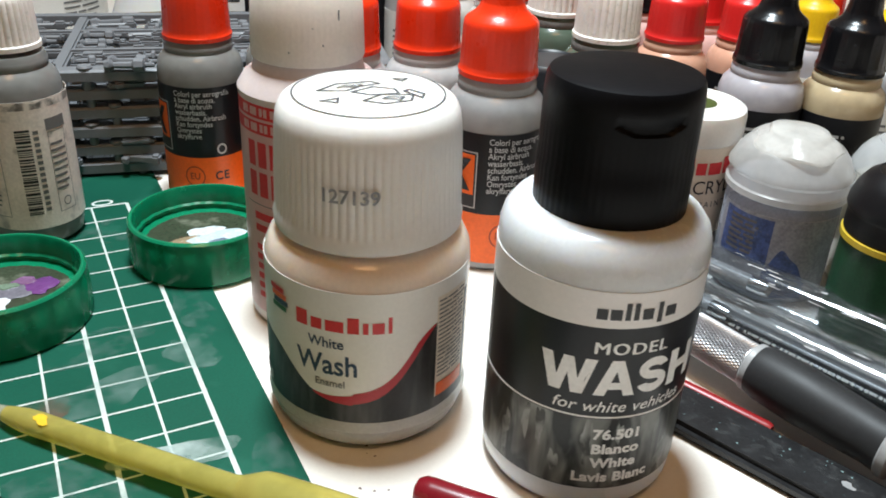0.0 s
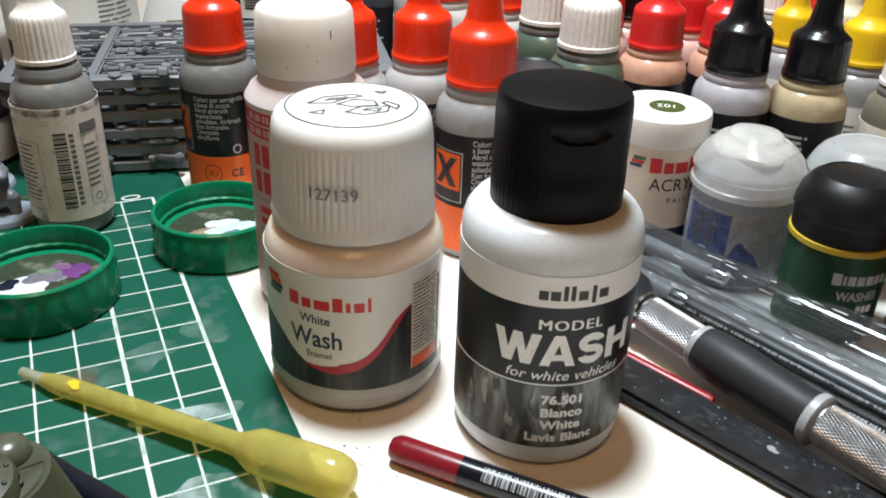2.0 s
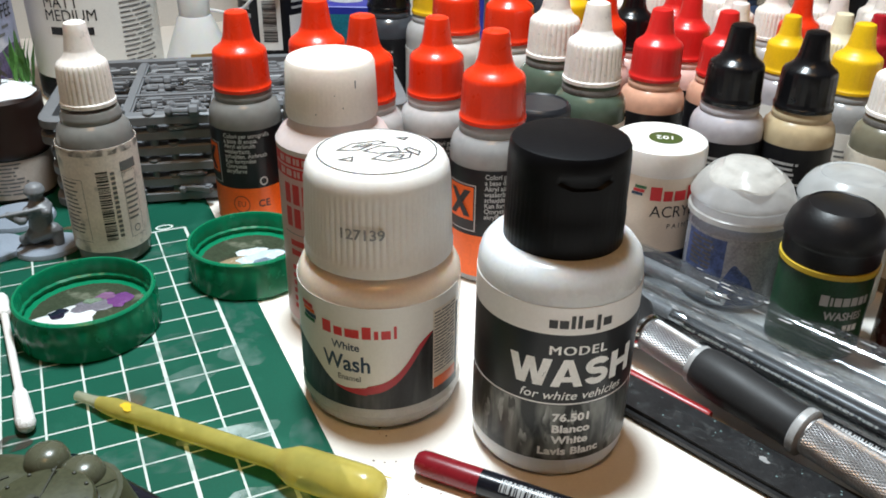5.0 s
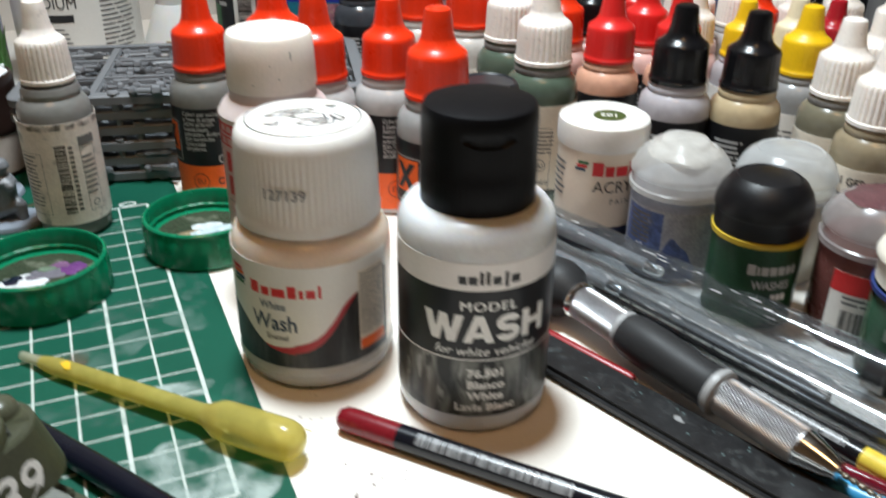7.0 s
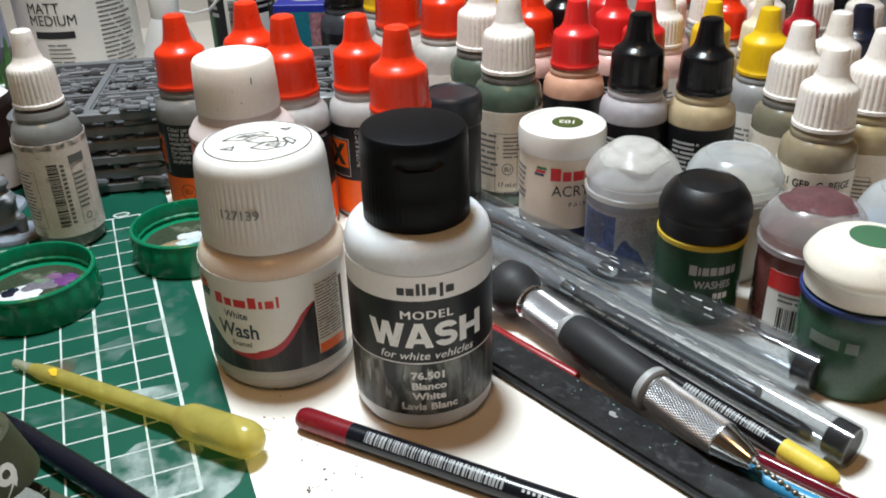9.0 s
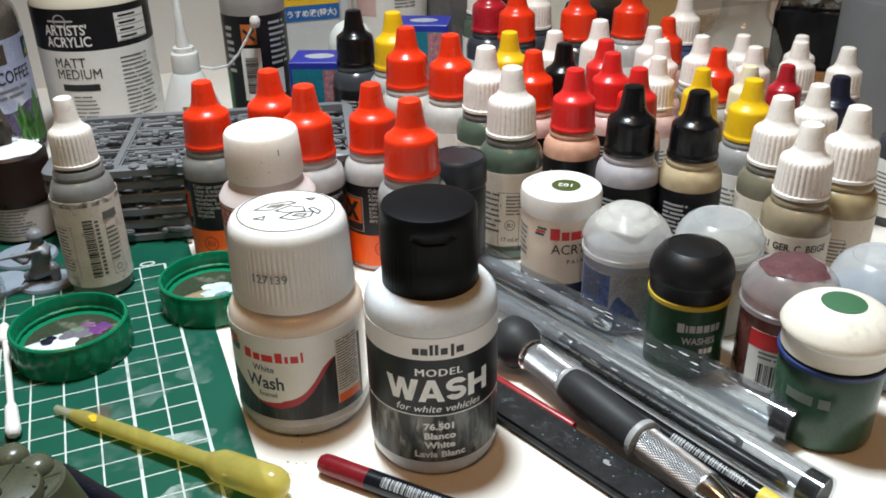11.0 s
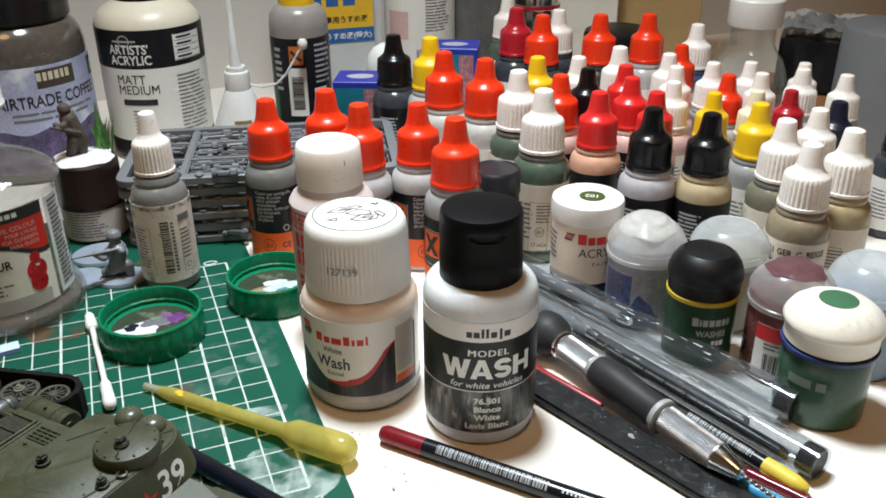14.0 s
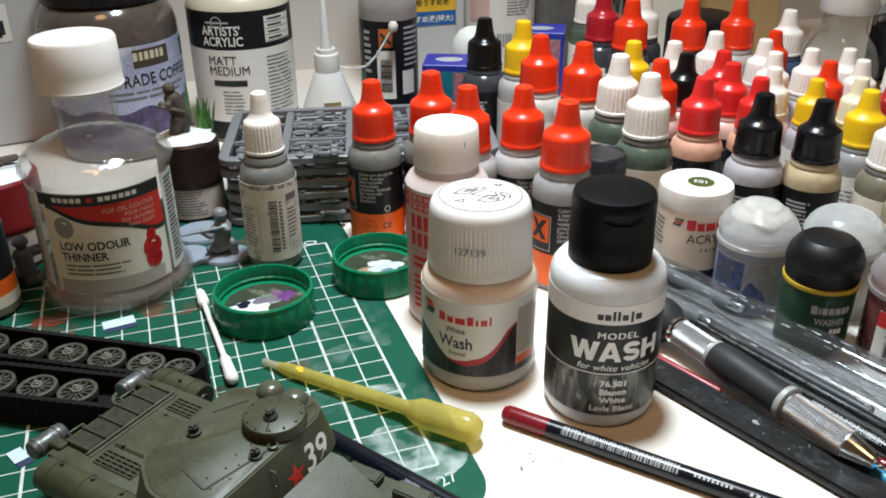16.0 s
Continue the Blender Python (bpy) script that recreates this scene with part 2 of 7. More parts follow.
def quads(rects, y=0.0):
    """Flat printed rectangles (x0, z0, x1, z1), split across so that they bend."""
    bm = bmesh.new()
    for x0, z0, x1, z1 in rects:
        k = max(1, int(abs(x1 - x0) / 0.12))
        prev = None
        for i in range(k + 1):
            x = x0 + (x1 - x0) * i / k
            now = (bm.verts.new((x, y, z0)), bm.verts.new((x, y, z1)))
            if prev:
                bm.faces.new((prev[0], now[0], now[1], prev[1]))
            prev = now
    return bm


def lines(x0, x1, top, bottom, rows, seed, fill=0.5, ragged=0.25, words=True):
    """Small print as bars: rows of word-long rectangles."""
    rnd = random.Random(seed)
    out = []
    step = (top - bottom) / rows
    for i in range(rows):
        z = top - i * step
        x, end = x0, x1 - (x1 - x0) * ragged * rnd.random()
        while x < end:
            w = min(end - x, step * rnd.uniform(1.6, 6.5)) if words else end - x
            if w > 0.02:
                out.append((x, z - step * fill, x + w, z))
            x += w + step * 0.4
    return out


def barcode(x0, x1, z0, z1, seed, upright=True):
    rnd = random.Random(seed)
    out, v, end = [], (x0 if upright else z0), (x1 if upright else z1)
    while v < end:
        w = rnd.choice((0.02, 0.03, 0.05, 0.07))
        out.append((v, z0, min(v + w, end), z1) if upright else (x0, v, x1, min(v + w, end)))
        v += w + rnd.choice((0.02, 0.03, 0.05))
    return out


def box(sx, sy, sz, x=0, y=0, z=0, bev=0.05, seg=2):
    """A box centred in x and y, standing on z."""
    bm = bmesh.new()
    bmesh.ops.create_cube(bm, size=1)
    for v in bm.verts:
        v.co = (x + v.co.x * sx, y + v.co.y * sy, z + (v.co.z + 0.5) * sz)
    if bev:
        bmesh.ops.bevel(bm, geom=bm.edges[:], offset=bev, segments=seg, affect="EDGES")
    return bm


def add(bm, other, m=None):
    """Joins another bmesh into bm."""
    if m is not None:
        other.transform(m)
    me = bpy.data.meshes.new("join")
    other.to_mesh(me)
    other.free()
    bm.from_mesh(me)
    bpy.data.meshes.remove(me)
    return bm


def rod(profile, n=24):
    """A turned rod along x: (radius, distance) pairs."""
    bm = lathe(profile, n)
    bm.transform(Matrix.Rotation(radians(90), 4, "Y"))
    return bm


def blob(w, h, seed, n=28, z=0.0, rough=0.25):
    """A flat uneven patch."""
    rnd = random.Random(seed)
    ph = [rnd.uniform(0, 6.28) for _ in range(4)]
    bm = bmesh.new()
    vs = []
    for i in range(n):
        a = 2 * math.pi * i / n
        r = 1 + rough * (math.sin(2 * a + ph[0]) * 0.5 + math.sin(3 * a + ph[1]) * 0.4 + math.sin(5 * a + ph[2]) * 0.3 + math.sin(9 * a + ph[3]) * 0.15)
        vs.append(bm.verts.new((w / 2 * r * math.cos(a), h / 2 * r * math.sin(a), z)))
    bm.faces.new(vs)
    return bm


def rounded(poly, r, n=4):
    out = []
    k = len(poly)
    for i in range(k):
        p, q, s = Vector(poly[i - 1]), Vector(poly[i]), Vector(poly[(i + 1) % k])
        a, b = q + (p - q).normalized() * r, q + (s - q).normalized() * r
        for j in range(n + 1):
            u = j / n
            out.append(tuple(a * (1 - u) ** 2 + q * 2 * u * (1 - u) + b * u * u))
    return out


def moulded(ob, voxel):
    """Melts the overlapping solids of a mesh into one skin; voxel in centimetres."""
    mod = ob.modifiers.new("melt", "REMESH")
    mod.mode, mod.voxel_size, mod.use_smooth_shade = "VOXEL", voxel * CM, True
    bpy.context.view_layer.update()
    me = bpy.data.meshes.new_from_object(ob.evaluated_get(bpy.context.evaluated_depsgraph_get()))
    ob.modifiers.remove(mod)
    me.name = ob.data.name
    ob.data = me
    return ob


def outline(pts, w, z):
    """A closed flat line of width w round a polygon."""
    bm = bmesh.new()
    k = len(pts)
    side = 1 if sum(pts[j - 1][0] * pts[j][1] - pts[j][0] * pts[j - 1][1] for j in range(k)) > 0 else -1
    pairs = []
    for j in range(k):
        p, q, r = Vector(pts[j - 1]), Vector(pts[j]), Vector(pts[(j + 1) % k])
        u, v = (q - p).normalized(), (r - q).normalized()
        n = (Vector((-u.y, u.x)) + Vector((-v.y, v.x))).normalized() * side
        m = w / max(0.4, abs(n.dot(Vector((-u.y, u.x)))))
        pairs.append((bm.verts.new((q.x, q.y, z)), bm.verts.new((q.x + n.x * m, q.y + n.y * m, z))))
    for (a, b), (c, d) in zip(pairs, pairs[1:] + pairs[:1]):
        bm.faces.new((a, c, d, b))
    return bm


def brand_blocks(parent, m, R, a, rects):
    """A brand name as a row of plain blocks, each a part."""
    for r in rects:
        part("brand_mark", bend(quads([r]), R, a), m, parent)


def along(x0, y0, x1, y1):
    """Length and turn of a line on the table."""
    return math.hypot(x1 - x0, y1 - y0), math.degrees(math.atan2(y1 - y0, x1 - x0))

# ---- the table, the room round it ----
TABLE = -0.06


def structure(name, bm, material, label):
    return part(name, bm, material, None, label, "structure")


TABLE_WHITE = mat("white_table_paper", (0.85, 0.81, 0.75), 0.55, var=0.03, size=3.0)
structure("desk_top", box(150, 110, 2.5, 10, 20, TABLE - 2.5, 0.2), TABLE_WHITE, "white paper covered desk top with small paint specks")
WALL = mat("grey_white_wall", (0.68, 0.66, 0.63), 0.8, var=0.05, size=12, bump=0.01)
structure("wall_back", box(150, 3, 60, 10, 43, TABLE, 0), WALL, "pale grey painted wall behind the desk")

# cutting mat: x to the right edge at 1.15, y from -6.3 to 19.9
MAT_GREEN = mat("green_cutting_mat", (0.002, 0.074, 0.044), 0.6, ior=1.3, var=0.16, size=2.2, bump=0.004, grain=0.05, dirt=(0.02, 0.12, 0.08), amount=0.5)
MAT_LINE = mat("mat_white_line", (0.55, 0.60, 0.56), 0.6, var=0.12, size=0.6, dirt=(0.25, 0.40, 0.33), amount=0.7)


def cutting_mat():
    t = thing("cutting_mat", 0, 0, 0, label="green self-healing cutting mat with white grid, paint stained", category="cutting mat")
    bm = bmesh.new()
    x0, x1, y0, y1, r = -29.0, 1.15, -6.3, 19.9, 1.5
    outline = []
    for cx, cy, a0 in ((x1 - r, y0 + r, -90), (x1 - r, y1 - r, 0), (x0 + r, y1 - r, 90), (x0 + r, y0 + r, 180)):
        for i in range(9):
            a = radians(a0 + i * 90 / 8)
            outline.append((cx + r * math.cos(a), cy + r * math.sin(a)))
    low = [bm.verts.new((x, y, TABLE)) for x, y in outline]
    top = [bm.verts.new((x, y, -0.004)) for x, y in outline]
    bm.faces.new(top)
    bm.faces.new(low[::-1])
    k = len(top)
    for i in range(k):
        bm.faces.new((low[i], low[(i + 1) % k], top[(i + 1) % k], top[i]))
    part("sheet", bm, MAT_GREEN, t)
    strips = []
    for u in range(0, -29, -1):
        w = 0.10 if u == 0 or (u + 2) % 5 == 0 else 0.055
        strips.append((u - w / 2, -4.0, u + w / 2, 12.0))
    for v in range(-4, 13):
        w = 0.085 if v in (-4, 12) else 0.05
        strips.append((-28.0, v - w / 2, 0.0, v + w / 2))
    for i, (a, b, c, d) in enumerate(strips):
        z = 0.002 if i < 29 else 0.0035
        bm = bmesh.new()
        bm.faces.new([bm.verts.new(p) for p in ((a, b, z), (c, b, z), (c, d, z), (a, d, z))])
        part("grid_line", bm, MAT_LINE, t)
    for text, x, y, rz, size in (("27", 0.1, -4.9, 14, 0.62), ("0", -0.35, 12.25, 90, 0.9)):
        bm = letters(text, size)
        bm.transform(Matrix.Translation((x, y, 0.004)) @ Matrix.Rotation(radians(rz), 4, "Z") @ Matrix.Rotation(radians(-90), 4, "X"))
        part("number", bm, MAT_LINE, t)
    white = smear("white_paint_smear", (0.52, 0.62, 0.59), 0.36, 0.66, 1.1)
    rust = smear("rust_paint_smear", (0.20, 0.08, 0.04), 0.45, 0.7, 1.2)
    dust = smear("thin_grey_smudge", (0.10, 0.20, 0.17), 0.45, 0.8, 0.6)
    faint = smear("faint_paint_smear", (0.22, 0.33, 0.30), 0.4, 0.8, 1.0)
    for x, y, w, h, rz, s, m in ((-0.9, 0.25, 2.2, 0.8, -10, 1, white), (-1.3, -2.9, 2.8, 2.3, 0, 2, white), (-0.1, -3.9, 2.3, 1.8, 30, 3, white), (-1.9, 2.75, 2.4, 1.2, 20, 4, faint),
                                 (0.1, 3.6, 1.2, 1.4, 0, 5, faint), (-3.2, 2.6, 1.5, 0.8, 0, 6, rust), (-12, 8.2, 2.4, 2.2, 0, 7, rust), (-7, 8.5, 2.5, 1.6, 0, 8, rust), (-3.2, 13.0, 3.0, 1.2, 0, 9, rust), (-6.2, 11.3, 2.2, 1.0, 0, 10, rust),
                                 (-1.6, 4.6, 2.6, 1.2, 25, 11, dust), (0.55, 5.2, 0.9, 2.6, 5, 12, dust), (-2.6, 0.2, 2.2, 1.5, -20, 13, dust), (0.6, -1.2, 0.9, 2.8, 0, 14, dust), (-0.4, 10.4, 2.4, 1.4, 10, 15, dust), (-5.2, 5.6, 1.8, 2.0, 0, 16, dust), (-5.75, 2.0, 0.8, 0.7, 30, 17, smear("umber_stain", (0.05, 0.028, 0.02), 0.3, 0.55, 0.5)), (-11.6, 9.1, 1.3, 1.2, 0, 18, smear("red_ring_stain", (0.30, 0.05, 0.02), 0.3, 0.6, 0.8))):
        bm = blob(w, h, s)
        bm.transform(Matrix.Translation((x, y, 0.006 + 0.0004 * s)) @ Matrix.Rotation(radians(rz), 4, "Z"))
        part("paint_stain", bm, m, t, "dried smear of paint")


cutting_mat()


def specks():
    bm = bmesh.new()
    rnd = random.Random(5)
    for cx, cy, k, s in ((2.42, -4.95, 7, 0.14), (2.75, -4.65, 8, 0.3), (2.65, -5.15, 4, 0.2), (2.28, -3.35, 2, 0.15), (2.3, -2.1, 2, 0.3), (1.8, -2.7, 2, 0.2), (3.6, -5.0, 3, 0.9), (2.6, -3.4, 4, 0.6), (6.5, -6.5, 6, 1.5), (2.5, -0.9, 3, 0.6), (4.5, -8.5, 6, 1.5), (9.0, -9.0, 5, 1.0), (2.33, -4.97, 5, 0.12), (1.68, -7.27, 5, 0.12), (1.37, -6.05, 3, 0.15), (2.78, -4.61, 3, 0.20), (1.93, -1.91, 2, 0.05), (2.48, -3.92, 2, 0.08), (2.85, -4.73, 2, 0.15)):
        for _ in range(k):
            x, y, r = cx + rnd.gauss(0, s * 0.4), cy + rnd.gauss(0, s * 0.4), rnd.uniform(0.012, 0.05)
            bm.faces.new([bm.verts.new((x + r * rnd.uniform(0.5, 1.2) * math.cos(a), y + r * rnd.uniform(0.5, 1.2) * math.sin(a), TABLE + 0.004)) for a in (0, 1, 2, 3, 4, 5.2)])
    ob = part("paint_specks", bm, mat("brown_speck", (0.16, 0.10, 0.09), 0.6), None, "dark paint specks scattered on the white desk", "stuff")
    ob["category"] = "specks"


specks()

# ---- dropper bottles ----
DROP_BODY = [(0, 0.0), (1.08, 0.0), (1.2, 0.107), (1.235, 0.322), (1.235, 3.9), (1.22, 4.16), (1.15, 4.4), (1.03, 4.54), (0.968, 4.6), (0.96, 4.837), (0.9, 4.966), (0, 4.966)]
CAP_PROFILE = [(0, 4.933), (0.93, 4.933), (0.985, 4.95), (0.985, 5.065), (0.955, 5.1), (0.945, 5.241), (0.93, 5.654), (0.91, 6.112), (0.895, 6.209), (0.84, 6.288), (0.7, 6.385), (0.58, 6.499), (0.515, 6.658)]
NOZZLE = [(0.52, 6.622), (0.475, 6.842), (0.43, 7.15), (0.395, 7.397), (0.37, 7.476), (0.28, 7.52), (0, 7.52)]
PAINTS = dict(grey=(0.30, 0.30, 0.30), steel=(0.20, 0.197, 0.185), olive=(0.17, 0.155, 0.11), tan=(0.47, 0.37, 0.23), lilac=(0.42, 0.395, 0.42), flesh=(0.66, 0.36, 0.25), green=(0.085, 0.115, 0.085), dark=(0.05, 0.055, 0.065),
              beige=(0.27, 0.22, 0.145), silver=(0.55, 0.53, 0.50), clear=(0.46, 0.45, 0.445), blue=(0.05, 0.08, 0.16), pink=(0.68, 0.46, 0.42), sand=(0.38, 0.30, 0.17))


NECK = mat("grimy_neck_plastic", (0.16, 0.15, 0.14), 0.4, var=0.35, size=0.4)


def paint(name):
    return mat("bottle_of_" + name + "_paint", PAINTS[name], 0.2, var=0.12, size=1.0, grain=0.4, sss=0.15, dirt=tuple(c * 0.62 for c in PAINTS[name]), amount=0.4)


def cap_bm():
    return lathe(CAP_PROFILE, 120, ribs=30, depth=0.045, band=(5.08, 6.22))


def smooth_cap_bm():
    return lathe(CAP_PROFILE, 96, ribs=32, depth=0.013, band=(5.17, 6.24))


def cross_mark(x, z, w, h, t):
    """A heavy upright X."""
    bm = bmesh.new()
    for s in (1, -1):
        for a, b in ((-1, 0), (0, 1)):
            p = [(a * w * s - t, a * h), (a * w * s + t, a * h), (b * w * s + t, b * h), (b * w * s - t, b * h)]
            bm.faces.new([bm.verts.new((x + u, 0.002 * s, z + v)) for u, v in p])
    return bm


def dropper(x, y, cap, paint_name, style, rz=0, scale=1.0, z=TABLE, label="", group="dropper paint bottles on the desk", tilt=0, title=""):
    t = thing("dropper_bottle", x, y, z, rz, label, "paint bottle", group, ry=tilt)
    t.scale = (scale, scale, scale)
    share("body", "drop_body", lambda: lathe(DROP_BODY, 40), paint(paint_name), t)
    ribbed = cap in (WHITE_CAP, CREAM)
    c = share("cap", "cap_ribbed" if ribbed else "cap_smooth", cap_bm if ribbed else smooth_cap_bm, cap, t)
    share("nozzle", "nozzle", lambda: lathe(NOZZLE, 28), cap, c)
    share("neck_ring", "neck_ring", lambda: lathe([(0.95, 4.58), (0.975, 4.62), (0.975, 4.8), (0.95, 4.84)], 40), NECK if paint_name in ("green", "olive") else paint(paint_name), t)
    R = 1.24
    if style == "airbrush":
        lab = share("label", "lab_dark", lambda: wrap(R, 1.5, 3.42, -175, 175, 60), BLACK_PAPER, t, "black and orange label with small print")
        share("orange_band", "lab_orange", lambda: wrap(R, 0.25, 1.5, -175, 175, 60), ORANGE_INK, lab)
        share("small_print", "air_print", lambda: bend(air_text(), R + 0.016, 12), PALE_DIM, lab)
        share("ring_mark", "air_ring", lambda: bend(ring_mark(0.5, 1.72, 0.15, 0.05), R + 0.016, 12), PALE_DIM, lab)
        share("lettering", "air_ce", lambda: bend(letters("CE", 0.34, 0.45, 0.85, 0.008, space=1.1), R + 0.016, 12), INK, lab)
        share("lettering", "air_eu", lambda: bend(letters("EU", 0.26, -0.35, 0.88, 0.004), R + 0.016, 12), mat("rust_print", (0.30, 0.04, 0.01), 0.45), lab)
        share("ring_mark", "air_eu_ring", lambda: bend(ring_mark(-0.35, 0.96, 0.3, 0.035), R + 0.016, 12), mat("rust_print", (0.30, 0.04, 0.01), 0.45), lab)
        share("hazard_frame", "air_haz", lambda: bend(quads([(-0.52, 1.62, 0.52, 2.98)]), R + 0.016, -60), PALE_DIM, lab)
        share("hazard_ground", "air_haz_g", lambda: bend(quads([(-0.49, 1.65, 0.49, 2.95)]), R + 0.019, -60), INK, lab)
        share("hazard_field", "air_haz_f", lambda: bend(quads([(-0.45, 1.95, 0.45, 2.91)]), R + 0.022, -60), ORANGE_INK, lab)
        share("hazard_cross", "air_haz_x", lambda: bend(cross_mark(0, 2.43, 0.27, 0.38, 0.11), R + 0.05, -60), INK, lab)
    elif style == "dark":
        lab = share("label", "lab_black", lambda: wrap(R, 0.4, 3.46, -175, 175, 60), BLACK_PAPER, t, "black label with pale print")
        share("small_print", "dark_print", lambda: bend(quads(lines(-0.6, 0.6, 3.0, 1.2, 11, 5, 0.5)), R + 0.016, -15), PALE_DIM, lab)
    elif style == "cream":
        lab = share("label", "lab_cream", lambda: wrap(R, 0.55, 3.36, -175, 175, 60), CREAM_PAPER, t, "cream paper label with grey print")
        share("small_print", "cream_print", lambda: bend(quads(lines(-1.5, -0.55, 2.6, 1.0, 8, 7, 0.4) + lines(-0.38, 0.25, 2.55, 1.75, 6, 8, 0.42)), R + 0.016, 5), INK_GREY, lab)
        share("ring_mark", "cream_ring", lambda: bend(ring_mark(-0.02, 1.42, 0.21), R + 0.016, -4), INK_GREY, lab)
        share("lettering", "cream_eu", lambda: bend(letters("EU", 0.2, -0.02, 1.35, 0.008), R + 0.016, -4), INK_GREY, lab)
        share("lettering", "cream_ml", lambda: bend(letters("17 ml.\u212e", 0.23, -0.04, 0.78, 0.006), R + 0.016, -4), INK_GREY, lab)
        share("frame_print", "cream_frame", lambda: bend(frame_mark(-0.08, 1.62, 0.85, 2.1, 0.02), R + 0.016, -4), INK_GREY, lab)
    elif style == "white":
        lab = share("label", "lab_white", lambda: wrap(R, 0.5, 3.2, -175, 175, 60), PAPER, t, "white paper label with black print")
        share("small_print", "white_print", lambda: bend(quads(lines(-1.1, 1.0, 2.6, 1.0, 8, 9, 0.4)), R + 0.016, 0), INK_GREY, lab)
    if style != "none":
        lab.scale = (1, 1, 1.1)
    if title:
        part("lettering", bend(letters(title, 0.34, -0.22, 2.86, 0.008, squeeze=0.95) if len(title) > 6 else letters(title, 0.26, 0.15, 0.42, 0.006), R + 0.02, 0), INK, lab)
    return t


def air_text():
    bm = bmesh.new()
    for i, words in enumerate(("Colori per aerografia", "a base di acqua.", "Akryl airbrush", "wasserbasis.", "schudden. Airbrush", "Kan fortyndes", "Omrystes", "akrylfarve")):
        add(bm, letters(words, 0.2, -0.8, 3.19 - 0.165 * i, 0.003, align="LEFT", squeeze=0.95))
    return bm


def ring_mark(x, z, r, w=0.03, n=20):
    bm = bmesh.new()
    a = [bm.verts.new((x + r * math.cos(i * 6.2832 / n), 0, z + r * math.sin(i * 6.2832 / n))) for i in range(n)]
    b = [bm.verts.new((x + (r - w) * math.cos(i * 6.2832 / n), 0, z + (r - w) * math.sin(i * 6.2832 / n))) for i in range(n)]
    for i in range(n):
        j = (i + 1) % n
        bm.faces.new((a[i], a[j], b[j], b[i]))
    return bm


def frame_mark(x, z, w, h, t=0.05):
    return quads([(x - w / 2, z - h / 2, x + w / 2, z - h / 2 + t), (x - w / 2, z + h / 2 - t, x + w / 2, z + h / 2), (x - w / 2, z - h / 2, x - w / 2 + t, z + h / 2), (x + w / 2 - t, z - h / 2, x + w / 2, z + h / 2)])


